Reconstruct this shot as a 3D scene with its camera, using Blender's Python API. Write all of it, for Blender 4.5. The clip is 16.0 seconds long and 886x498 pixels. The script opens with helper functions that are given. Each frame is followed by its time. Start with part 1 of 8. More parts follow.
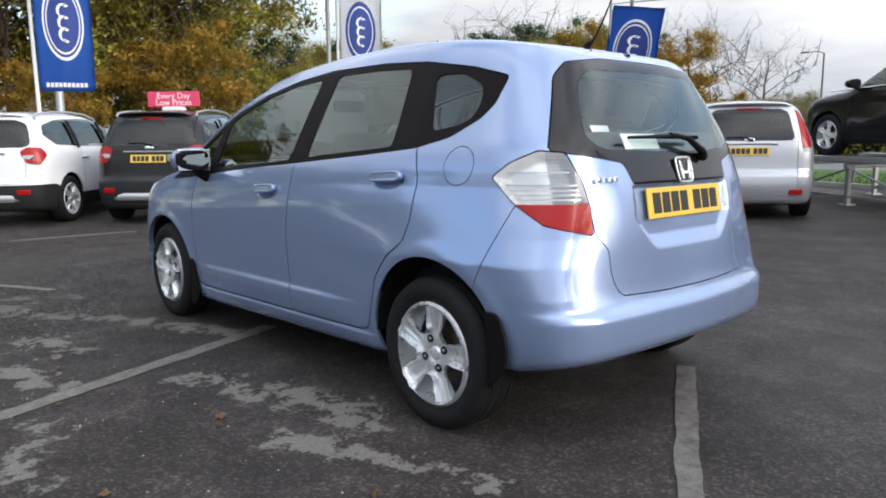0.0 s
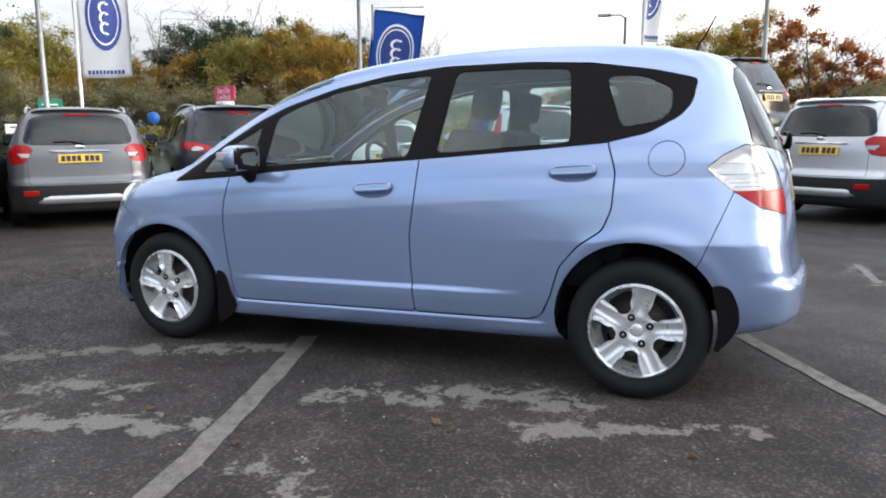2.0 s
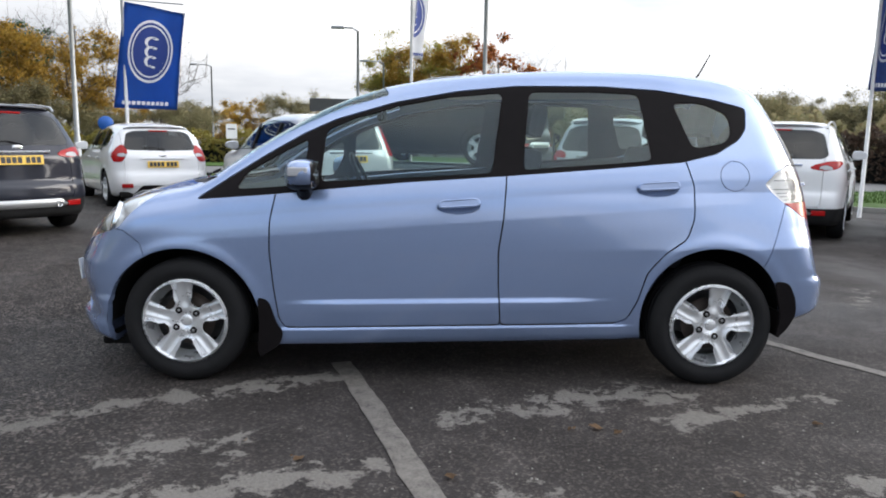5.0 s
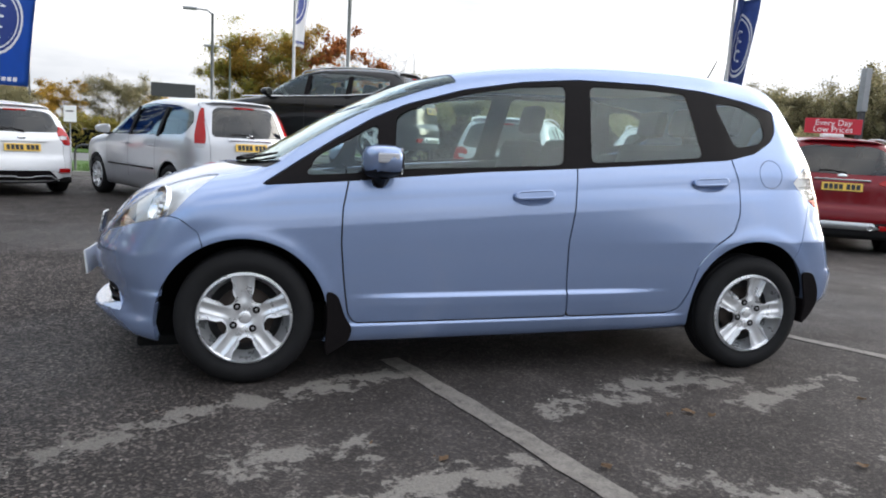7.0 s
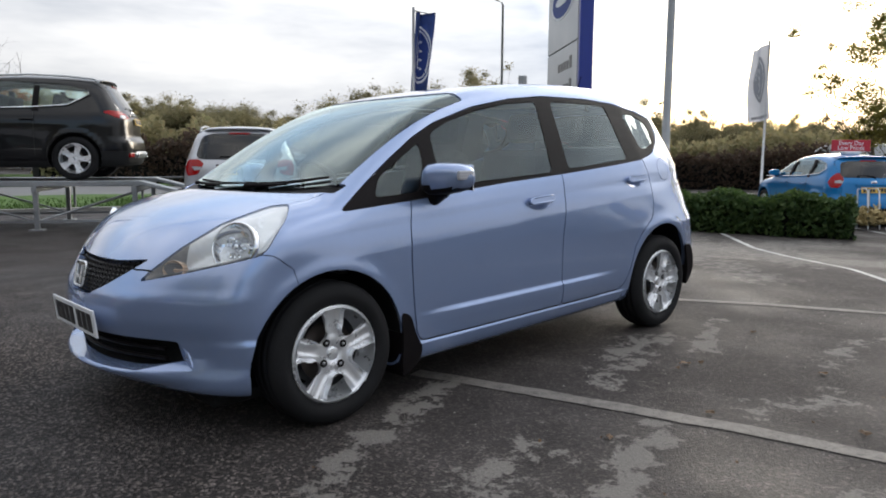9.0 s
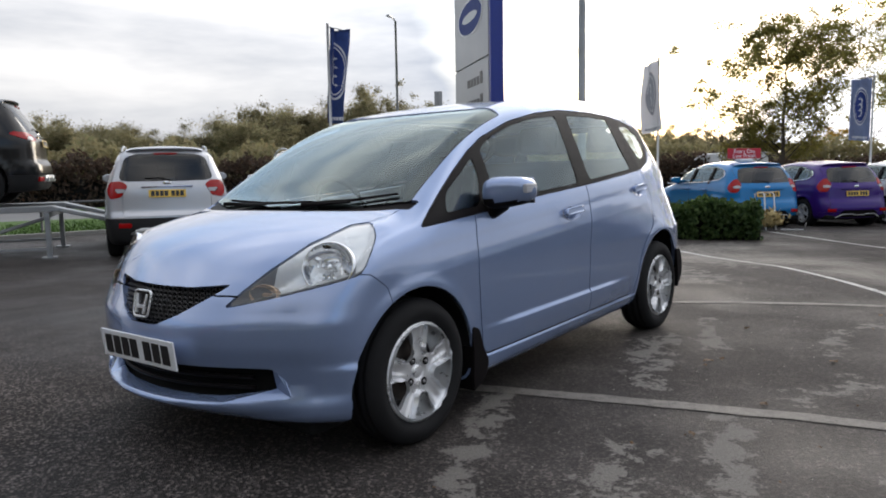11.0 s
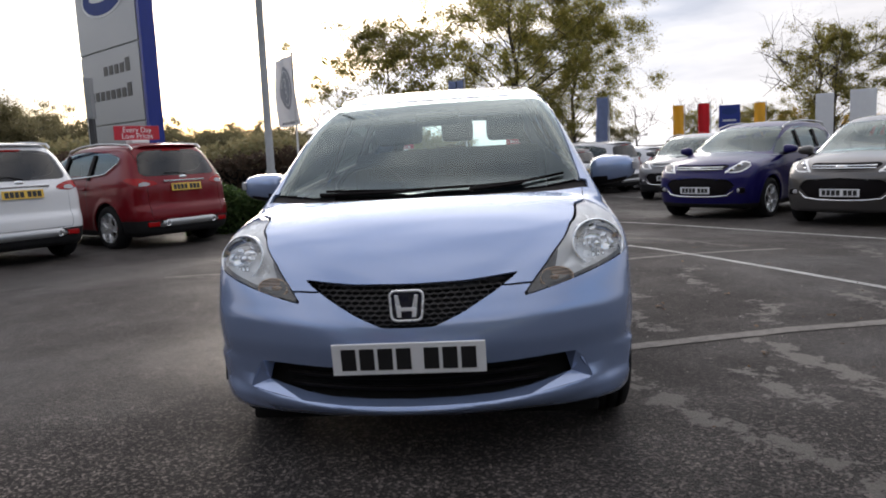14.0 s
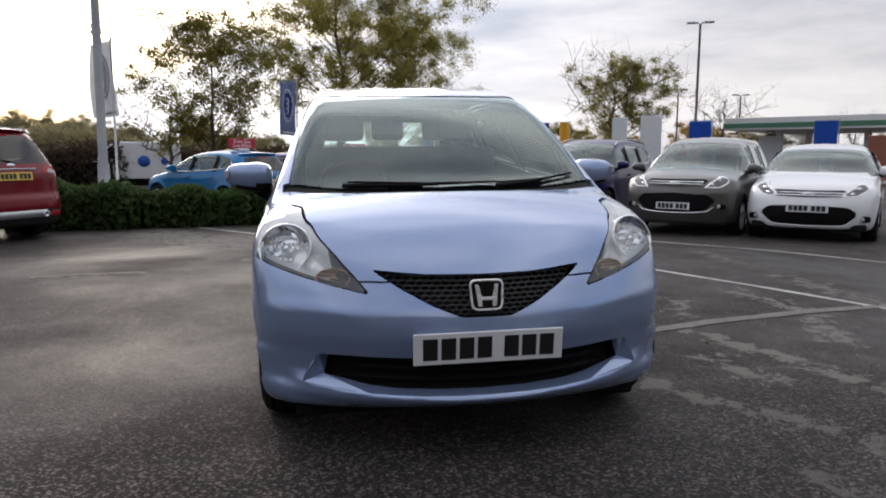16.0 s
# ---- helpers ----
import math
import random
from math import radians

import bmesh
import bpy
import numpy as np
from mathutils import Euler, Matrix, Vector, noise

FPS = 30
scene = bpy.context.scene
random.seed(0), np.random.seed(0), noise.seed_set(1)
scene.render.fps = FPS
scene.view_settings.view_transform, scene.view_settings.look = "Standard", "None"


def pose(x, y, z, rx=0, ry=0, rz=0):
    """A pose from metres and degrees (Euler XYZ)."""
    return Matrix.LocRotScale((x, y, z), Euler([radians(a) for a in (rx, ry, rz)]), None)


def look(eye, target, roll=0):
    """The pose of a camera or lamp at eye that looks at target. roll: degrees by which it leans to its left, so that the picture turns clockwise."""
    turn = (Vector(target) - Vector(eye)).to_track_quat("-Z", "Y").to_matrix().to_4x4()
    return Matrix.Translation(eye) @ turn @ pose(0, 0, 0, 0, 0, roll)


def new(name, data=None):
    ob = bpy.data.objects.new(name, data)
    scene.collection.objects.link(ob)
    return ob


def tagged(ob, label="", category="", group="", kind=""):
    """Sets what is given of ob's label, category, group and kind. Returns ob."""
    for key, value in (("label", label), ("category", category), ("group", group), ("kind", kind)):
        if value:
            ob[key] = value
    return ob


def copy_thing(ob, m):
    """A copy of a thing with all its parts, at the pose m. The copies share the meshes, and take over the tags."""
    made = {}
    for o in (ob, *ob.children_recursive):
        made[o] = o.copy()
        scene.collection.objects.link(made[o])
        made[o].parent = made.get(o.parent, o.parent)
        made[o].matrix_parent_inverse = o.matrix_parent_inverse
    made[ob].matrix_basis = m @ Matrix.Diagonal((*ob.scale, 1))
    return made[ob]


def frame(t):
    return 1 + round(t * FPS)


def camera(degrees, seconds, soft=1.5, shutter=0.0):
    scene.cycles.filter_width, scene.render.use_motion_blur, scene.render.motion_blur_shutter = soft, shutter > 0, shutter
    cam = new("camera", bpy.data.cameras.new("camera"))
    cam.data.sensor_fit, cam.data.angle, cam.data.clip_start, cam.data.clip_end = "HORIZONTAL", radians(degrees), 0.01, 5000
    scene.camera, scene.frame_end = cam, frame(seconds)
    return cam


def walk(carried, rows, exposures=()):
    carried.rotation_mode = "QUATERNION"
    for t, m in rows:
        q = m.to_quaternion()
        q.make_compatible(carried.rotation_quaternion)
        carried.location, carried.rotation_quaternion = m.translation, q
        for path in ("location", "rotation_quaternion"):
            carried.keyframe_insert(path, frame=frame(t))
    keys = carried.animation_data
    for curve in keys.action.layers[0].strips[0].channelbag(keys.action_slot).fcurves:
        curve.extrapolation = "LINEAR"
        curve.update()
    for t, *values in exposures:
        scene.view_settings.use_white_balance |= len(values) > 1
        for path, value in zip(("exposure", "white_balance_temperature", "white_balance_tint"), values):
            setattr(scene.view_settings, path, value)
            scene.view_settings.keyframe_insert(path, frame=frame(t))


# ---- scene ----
cam = camera(62.8, 16.0, soft=1.9)
PATH = [
    (0, (3.237, -2.518, 1.158), (1.768, -1.198, 0.839), -0.73),
    (0.5, (2.988, -2.821, 1.173), (1.689, -1.335, 0.854), 2.04),
    (1, (2.576, -3.066, 1.149), (1.431, -1.457, 0.831), 0.09),
    (1.5, (2.175, -3.433, 1.163), (1.223, -1.705, 0.832), 1.45),
    (2, (1.653, -3.759, 1.160), (0.874, -1.946, 0.833), -0.43),
    (2.5, (1.187, -4.068, 1.204), (0.664, -2.153, 0.955), -0.06),
    (3, (0.665, -4.193, 1.169), (0.326, -2.236, 0.934), 0.34),
    (3.5, (0.283, -4.267, 1.183), (0.125, -2.288, 0.937), 1.84),
    (4, (0.054, -4.206, 1.178), (-0.014, -2.224, 0.920), 1.38),
    (6.3, (-0.491, -4.055, 1.214), (-0.240, -2.099, 0.881), 4.02),
    (6.5, (-0.664, -4.027, 1.131), (-0.356, -2.073, 0.835), 4.53),
    (7, (-1.183, -3.920, 1.124), (-0.698, -2.003, 0.826), 3.09),
    (7.5, (-1.700, -3.804, 1.132), (-0.924, -1.980, 0.863), 2.36),
    (8, (-2.173, -3.580, 1.128), (-1.156, -1.879, 0.856), 1.69),
    (8.5, (-2.588, -3.354, 1.128), (-1.365, -1.795, 0.857), 0.99),
    (11, (-3.404, -2.617, 1.129), (-1.843, -1.387, 0.908), -1.07),
    (11.5, (-3.610, -2.401, 1.124), (-1.963, -1.291, 0.889), -0.80),
    (12, (-3.846, -1.998, 1.108), (-2.121, -1.014, 0.869), -1.45),
    (12.5, (-4.055, -1.563, 1.121), (-2.252, -0.731, 0.882), -1.30),
    (13, (-4.232, -1.064, 1.118), (-2.352, -0.429, 0.873), -0.99),
    (13.5, (-4.318, -0.662, 1.151), (-2.373, -0.275, 0.890), -1.71),
    (14, (-4.326, -0.334, 1.144), (-2.352, -0.157, 0.876), -2.43),
    (14.5, (-4.301, -0.205, 1.162), (-2.324, -0.092, 0.883), -1.86),
    (15, (-4.306, -0.118, 1.153), (-2.326, -0.055, 0.877), -0.69),
    (15.5, (-4.358, 0.169, 1.143), (-2.378, 0.076, 0.876), 1.91),
    (16, (-4.327, 0.591, 1.109), (-2.376, 0.239, 0.850), 0.34),
]
walk(cam, [(t, look(eye, target, roll)) for t, eye, target, roll in PATH],
     [(0, 1.56, 6350, 10), (1.0, 1.80, 6380, 10), (2.0, 1.85, 6400, 10), (3.5, 1.62, 6420, 10), (7.0, 1.72, 6450, 10), (8.5, 1.36, 6500, 10), (11, 1.10, 6520, 11), (12.5, 1.08, 6560, 12), (14, 0.97, 6620, 14), (16, 0.91, 6620, 14)])

# ---- sky and sun ----
UP = Vector((0.021, -0.015, 0.99967)).normalized()
LEAN = UP.rotation_difference(Vector((0, 0, 1))).to_matrix().to_4x4()   # the bay under the car slopes a little

SUN_AZ, SUN_EL = radians(10), radians(16)     # towards the car's tail, low in the autumn sky, behind thin cloud
world = bpy.data.worlds.new("sky")
scene.world = world
world.use_nodes = True
wn, wl = world.node_tree.nodes, world.node_tree.links
wn.clear()
w_out, w_bg, w_mix = wn.new("ShaderNodeOutputWorld"), wn.new("ShaderNodeBackground"), wn.new("ShaderNodeMix")
w_sky, w_geo, w_map = wn.new("ShaderNodeTexSky"), wn.new("ShaderNodeTexCoord"), wn.new("ShaderNodeMapping")
w_n1, w_n2, w_ramp, w_gain = wn.new("ShaderNodeTexNoise"), wn.new("ShaderNodeTexNoise"), wn.new("ShaderNodeValToRGB"), wn.new("ShaderNodeVectorMath")
w_sky.sky_type, w_sky.sun_disc = "NISHITA", False
w_sky.sun_elevation, w_sky.sun_rotation = SUN_EL, radians(90) - SUN_AZ
w_sky.air_density, w_sky.dust_density = 1.0, 1.5
w_gain.operation = "SCALE"
w_gain.inputs[3].default_value = 0.20
w_mix.data_type = "RGBA"
w_map.inputs["Scale"].default_value = (1.0, 1.0, 4.5)
for n, s, d in ((w_n1, 1.7, 6), (w_n2, 0.8, 3)):
    n.inputs["Scale"].default_value, n.inputs["Detail"].default_value, n.inputs["Roughness"].default_value = s, d, 0.55
    wl.new(w_map.outputs[0], n.inputs["Vector"])
w_cl = wn.new("ShaderNodeValToRGB")           # cloud: from pale grey undersides to bright tops
w_cl.color_ramp.elements[0].position, w_cl.color_ramp.elements[0].color = 0.38, (0.44, 0.48, 0.55, 1)
w_cl.color_ramp.elements[1].position, w_cl.color_ramp.elements[1].color = 0.66, (1.0, 1.0, 1.0, 1)
w_ramp.color_ramp.elements[0].position, w_ramp.color_ramp.elements[1].position = 0.30, 0.48
wl.new(w_geo.outputs["Generated"], w_map.inputs[0])
wl.new(w_n1.outputs[0], w_cl.inputs[0])
wl.new(w_n2.outputs[0], w_ramp.inputs[0])
wl.new(w_sky.outputs[0], w_gain.inputs[0])
wl.new(w_ramp.outputs[0], w_mix.inputs["Factor"])
wl.new(w_gain.outputs[0], w_mix.inputs["A"])
# thin cloud glows round the sun
w_dir, w_dot, w_pow, w_add, w_glow = (wn.new(k) for k in ("ShaderNodeCombineXYZ", "ShaderNodeVectorMath", "ShaderNodeMath", "ShaderNodeVectorMath", "ShaderNodeVectorMath"))
for i, v in enumerate((math.cos(SUN_EL) * math.cos(SUN_AZ), math.cos(SUN_EL) * math.sin(SUN_AZ), math.sin(SUN_EL))):
    w_dir.inputs[i].default_value = v
w_dot.operation, w_pow.operation, w_add.operation, w_glow.operation = "DOT_PRODUCT", "POWER", "ADD", "SCALE"
w_max = wn.new("ShaderNodeMath")
w_max.operation = "MAXIMUM"
w_max.inputs[1].default_value = 0.0
wl.new(w_geo.outputs["Generated"], w_dot.inputs[0])
wl.new(w_dir.outputs[0], w_dot.inputs[1])
wl.new(w_dot.outputs["Value"], w_max.inputs[0])
wl.new(w_max.outputs[0], w_pow.inputs[0])
w_pow.inputs[1].default_value = 13.0
w_mul = wn.new("ShaderNodeMath")
w_mul.operation = "MULTIPLY_ADD"
w_mul.inputs[1].default_value, w_mul.inputs[2].default_value = 0.85, 0.0
wl.new(w_pow.outputs[0], w_mul.inputs[0])
# an overcast sky is brightest overhead
w_sep, w_zen = wn.new("ShaderNodeSeparateXYZ"), wn.new("ShaderNodeMapRange")
wl.new(w_geo.outputs["Generated"], w_sep.inputs[0])
wl.new(w_sep.outputs["Z"], w_zen.inputs["Value"])
w_zen.inputs["From Min"].default_value, w_zen.inputs["From Max"].default_value = 0.10, 0.65
w_zen.inputs["To Min"].default_value, w_zen.inputs["To Max"].default_value = 0.50, 1.06
# and darker on the side away from the sun
w_far, w_both = wn.new("ShaderNodeMapRange"), wn.new("ShaderNodeMath")
wl.new(w_dot.outputs["Value"], w_far.inputs["Value"])
w_far.inputs["From Min"].default_value, w_far.inputs["From Max"].default_value = -1.0, 1.0
w_far.inputs["To Min"].default_value, w_far.inputs["To Max"].default_value = 0.56, 1.20
w_both.operation = "MULTIPLY"
wl.new(w_zen.outputs[0], w_both.inputs[0])
wl.new(w_far.outputs[0], w_both.inputs[1])
wl.new(w_both.outputs[0], w_mul.inputs[2])
wl.new(w_cl.outputs[0], w_glow.inputs[0])
wl.new(w_mul.outputs[0], w_glow.inputs[3])
wl.new(w_glow.outputs[0], w_mix.inputs["B"])
wl.new(w_mix.outputs["Result"], w_bg.inputs[0])
w_bg.inputs[1].default_value = 0.85
wl.new(w_bg.outputs[0], w_out.inputs[0])

sun = new("sun", bpy.data.lights.new("sun", "SUN"))
sun.data.energy, sun.data.angle, sun.data.color = 1.05, radians(40), (1.0, 0.93, 0.84)
sun.matrix_basis = look((0, 0, 0), (-math.cos(SUN_EL) * math.cos(SUN_AZ), -math.cos(SUN_EL) * math.sin(SUN_AZ), -math.sin(SUN_EL)))

# ---- materials ----
def shader(name):
    m = bpy.data.materials.new(name)
    m.use_nodes = True
    return m, m.node_tree.nodes, m.node_tree.links, m.node_tree.nodes["Principled BSDF"]


def noise_node(n, l, scale, detail=4, rough=0.6, coord="Object"):
    c, t = n.new("ShaderNodeTexCoord"), n.new("ShaderNodeTexNoise")
    t.inputs["Scale"].default_value, t.inputs["Detail"].default_value, t.inputs["Roughness"].default_value = scale, detail, rough
    l.new(c.outputs[coord], t.inputs["Vector"])
    return t


def ramp_node(n, l, source, stops):
    r = n.new("ShaderNodeValToRGB")
    while len(r.color_ramp.elements) < len(stops):
        r.color_ramp.elements.new(0.5)
    for e, (pos, col) in zip(r.color_ramp.elements, stops):
        e.position, e.color = pos, (*col, 1) if len(col) == 3 else col
    l.new(source, r.inputs[0])
    return r


def bump_node(n, l, b, source, strength, distance):
    k = n.new("ShaderNodeBump")
    k.inputs["Strength"].default_value, k.inputs["Distance"].default_value = strength, distance
    l.new(source, k.inputs["Height"])
    l.new(k.outputs[0], b.inputs["Normal"])
    return k


def stuff(name, col, rough=0.5, metal=0.0, vary=0.12, scale=9.0, bump=0.0, bump_scale=120.0, coat=0.0, spec=0.5, coord="Object", wide=None):
    """An everyday surface: colour that varies at two scales, and a fine relief."""
    m, n, l, b = shader(name)
    t1, t2 = noise_node(n, l, scale, 5, 0.62, coord), noise_node(n, l, wide or scale * 0.13, 3, 0.5, coord)
    mix = n.new("ShaderNodeMath")
    mix.operation = "MULTIPLY_ADD"
    l.new(t1.outputs[0], mix.inputs[0])
    mix.inputs[1].default_value = 0.5
    half = n.new("ShaderNodeMath")
    half.operation = "MULTIPLY"
    half.inputs[1].default_value = 0.5
    l.new(t2.outputs[0], half.inputs[0])
    l.new(half.outputs[0], mix.inputs[2])
    lo, hi = [max(c * (1 - vary), 0) for c in col], [min(c * (1 + vary), 1) for c in col]
    r = ramp_node(n, l, mix.outputs[0], [(0.32, lo), (0.68, hi)])
    l.new(r.outputs[0], b.inputs["Base Color"])
    rr = n.new("ShaderNodeMapRange")
    rr.inputs["From Min"].default_value, rr.inputs["From Max"].default_value = 0.3, 0.7
    rr.inputs["To Min"].default_value, rr.inputs["To Max"].default_value = max(rough - 0.06, 0.02), min(rough + 0.06, 1)
    l.new(t1.outputs[0], rr.inputs["Value"])
    l.new(rr.outputs[0], b.inputs["Roughness"])
    b.inputs["Metallic"].default_value = metal
    b.inputs["Specular IOR Level"].default_value = spec
    b.inputs["Coat Weight"].default_value = coat
    b.inputs["Coat Roughness"].default_value = 0.04
    if bump:
        bump_node(n, l, b, noise_node(n, l, bump_scale, 3, 0.6, coord).outputs[0], bump, 0.004)
    return m


def car_paint(name, col, flake=0.35, rough=0.34, dust=0.05, coat=1.0, coat_ior=1.5):
    """Lacquered metallic paint with fine flakes and a trace of road dust."""
    m, n, l, b = shader(name)
    fl, du = noise_node(n, l, 900, 2, 0.5), noise_node(n, l, 3.5, 5, 0.65)
    lo, hi = [c * 0.90 for c in col], [min(c * 1.10, 1) for c in col]
    r = ramp_node(n, l, fl.outputs[0], [(0.35, lo), (0.65, hi)])
    d = ramp_node(n, l, du.outputs[0], [(0.48, (0, 0, 0)), (0.75, (dust, dust, dust))])
    mix = n.new("ShaderNodeMix")
    mix.data_type = "RGBA"
    l.new(d.outputs[0], mix.inputs["Factor"])
    l.new(r.outputs[0], mix.inputs["A"])
    mix.inputs["B"].default_value = (*[0.12 + 0.5 * c for c in col], 1)
    l.new(mix.outputs["Result"], b.inputs["Base Color"])
    b.inputs["Metallic"].default_value, b.inputs["Roughness"].default_value = flake, rough
    b.inputs["Coat Weight"].default_value, b.inputs["Coat Roughness"].default_value = coat, 0.04
    b.inputs["Specular IOR Level"].default_value, b.inputs["Coat IOR"].default_value = 0.12, coat_ior
    return m


def window_glass(name, tint, gloss=1.0, shine=(1, 1, 1)):
    m, n, l, b = shader(name)
    n.remove(b)
    out = n["Material Output"]
    tr, gl, mix, fr = n.new("ShaderNodeBsdfTransparent"), n.new("ShaderNodeBsdfGlossy"), n.new("ShaderNodeMixShader"), n.new("ShaderNodeFresnel")
    tr.inputs[0].default_value = (*tint, 1)
    gl.inputs["Color"].default_value, gl.inputs["Roughness"].default_value = (*shine, 1), 0.015
    fr.inputs["IOR"].default_value = 1.52
    boost = n.new("ShaderNodeMath")
    boost.operation = "MULTIPLY"
    boost.inputs[1].default_value = 1.6 * gloss
    boost.use_clamp = True
    l.new(fr.outputs[0], boost.inputs[0])
    l.new(boost.outputs[0], mix.inputs[0])
    l.new(tr.outputs[0], mix.inputs[1])
    l.new(gl.outputs[0], mix.inputs[2])
    l.new(mix.outputs[0], out.inputs[0])
    return m


def lamp_glass(name, col, rough=0.06, deep=0.62):
    """Coloured lamp plastic: clear lacquer over a deep colour, the shade between ribs painted as darker bands."""
    m, n, l, b = shader(name)
    w, c = n.new("ShaderNodeTexWave"), n.new("ShaderNodeTexCoord")
    w.inputs["Scale"].default_value, w.inputs["Distortion"].default_value = 26, 0.6
    w.bands_direction = "Z"
    l.new(c.outputs["Object"], w.inputs["Vector"])
    r = ramp_node(n, l, w.outputs[0], [(0.25, [v * deep for v in col]), (0.75, col)])
    l.new(r.outputs[0], b.inputs["Base Color"])
    b.inputs["Roughness"].default_value, b.inputs["Coat Weight"].default_value = 0.25, 0.3
    b.inputs["Specular IOR Level"].default_value = 0.2
    b.inputs["Coat Roughness"].default_value = rough
    return m


PAINT_BLUE = car_paint("light blue metallic paint", (0.248, 0.326, 0.520), 0.50, 0.27, coat_ior=1.68)
GLASS = window_glass("car glass", (0.74, 0.85, 0.83), 0.85, (0.90, 1.0, 0.99))
GLASS_SCREEN = window_glass("windscreen glass", (0.76, 0.89, 0.87), 0.85, (0.88, 1.0, 0.99))
GLASS_DARK = window_glass("privacy glass", (0.12, 0.13, 0.135), 0.65)
LENS = window_glass("clear lens", (0.93, 0.95, 0.96), 0.8)
TRIM = stuff("black trim", (0.0085, 0.0072, 0.0078), 0.45, vary=0.2, scale=30, bump=0.05, bump_scale=400, spec=0.06)
GLOSS_BLACK = stuff("gloss black", (0.007, 0.006, 0.007), 0.16, vary=0.1, coat=0.25, spec=0.3)
RUBBER = stuff("tyre rubber", (0.011, 0.011, 0.012), 0.78, vary=0.35, scale=22, bump=0.25, bump_scale=160, spec=0.2)
ALLOY = stuff("silver alloy", (0.76, 0.77, 0.79), 0.30, metal=0.65, vary=0.10, scale=14, coat=0.5)
# the same alloy, with the shade deep in the wheel put into its colour
ALLOY_SHADED = stuff("shaded alloy barrel", (0.10, 0.10, 0.105), 0.55, metal=0.6, vary=0.35, scale=18)
CHROME = stuff("chrome", (0.80, 0.81, 0.83), 0.08, metal=1.0, vary=0.03)
HOUSING = stuff("dark lamp housing", (0.09, 0.09, 0.095), 0.4, vary=0.15)
BEZEL = stuff("lamp bezel", (0.82, 0.825, 0.83), 0.24, metal=0.30, vary=0.12, scale=12)
SATIN_LAMP = stuff("pale lamp rib", (0.42, 0.43, 0.44), 0.2, metal=0.5, vary=0.1)
GRILLE_PLASTIC = stuff("charcoal grille plastic", (0.045, 0.042, 0.043), 0.4, vary=0.15)
BADGE = stuff("bright badge metal", (0.74, 0.75, 0.76), 0.28, metal=0.6, vary=0.05)
STEEL_NUT = stuff("wheel nut steel", (0.35, 0.35, 0.36), 0.4, metal=0.8, vary=0.2)
STEEL = stuff("rusty brake steel", (0.055, 0.042, 0.036), 0.6, metal=0.5, vary=0.4, scale=25)
# near-black; also the sheet that stands in for shade inside the hedges
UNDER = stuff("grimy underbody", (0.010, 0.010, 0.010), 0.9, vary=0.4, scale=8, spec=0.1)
CLOTH = stuff("dark seat cloth", (0.022, 0.024, 0.030), 0.95, vary=0.25, scale=60, bump=0.3, bump_scale=500, spec=0.2)
DASH = stuff("grey dashboard plastic", (0.05, 0.05, 0.053), 0.7, vary=0.15, scale=50, bump=0.15, bump_scale=600)
LINER = stuff("pale grey headlining", (0.42, 0.41, 0.39), 0.95, vary=0.08, scale=40)
RED_LAMP = lamp_glass("red lamp", (0.34, 0.003, 0.004), deep=0.80)
CLEAR_LAMP = lamp_glass("clear lamp", (0.42, 0.42, 0.44), deep=0.88)
AMBER = lamp_glass("amber-tinted lamp", (0.70, 0.50, 0.36))
PLATE_YELLOW = stuff("yellow plate", (0.72, 0.46, 0.06), 0.35, vary=0.06, scale=20)
PLATE_WHITE = stuff("white plate", (0.72, 0.73, 0.75), 0.35, vary=0.06, scale=20)
INK = stuff("black ink", (0.012, 0.012, 0.013), 0.4, vary=0.1)
PAPER = stuff("white paper", (0.75, 0.76, 0.76), 0.7, vary=0.05)

# ---- tools ----
def part(name, bm, material, parent=None, label=""):
    """Links a bmesh as one mesh object, under a thing or a part."""
    me = bpy.data.meshes.new(name)
    bm.to_mesh(me)
    bm.free()
    for m in (material if isinstance(material, (list, tuple)) else [material]):
        me.materials.append(m)
    ob = new(name, me)
    if parent:
        ob.parent = parent
    if label:
        ob["label"] = label
    return ob


def true_normals(ob, field, e=0.006):
    """Shades a panel by the form it was cut from, so that reflections run evenly over it."""
    me = ob.data
    p = np.empty(len(me.vertices) * 3)
    me.vertices.foreach_get("co", p)
    p = p.reshape(-1, 3)
    g = np.stack([field(*(p + e * d).T) - field(*(p - e * d).T) for d in np.eye(3)], 1)
    g /= np.linalg.norm(g, axis=1, keepdims=True) + 1e-9
    corner, size, flat = np.empty(len(me.loops), int), np.empty(len(me.polygons), int), np.empty(len(me.polygons) * 3)
    me.loops.foreach_get("vertex_index", corner)
    me.polygons.foreach_get("loop_total", size)
    me.polygons.foreach_get("normal", flat)
    flat = np.repeat(flat.reshape(-1, 3), size, 0)
    bent = g[corner]
    keep = (bent * flat).sum(1) > 0.6
    me.normals_split_custom_set(np.where(keep[:, None], bent, flat).tolist())
    return ob


def same_mesh(name, me, parent, m, label=""):
    ob = new(name, me)
    ob.parent = parent
    ob.matrix_basis = m
    if label:
        ob["label"] = label
    return ob


def thing(name, m, label, category, group="", kind=""):
    ob = new(name)
    ob.empty_display_size = 0.2
    ob.matrix_basis = m
    return tagged(ob, label, category, group, kind)


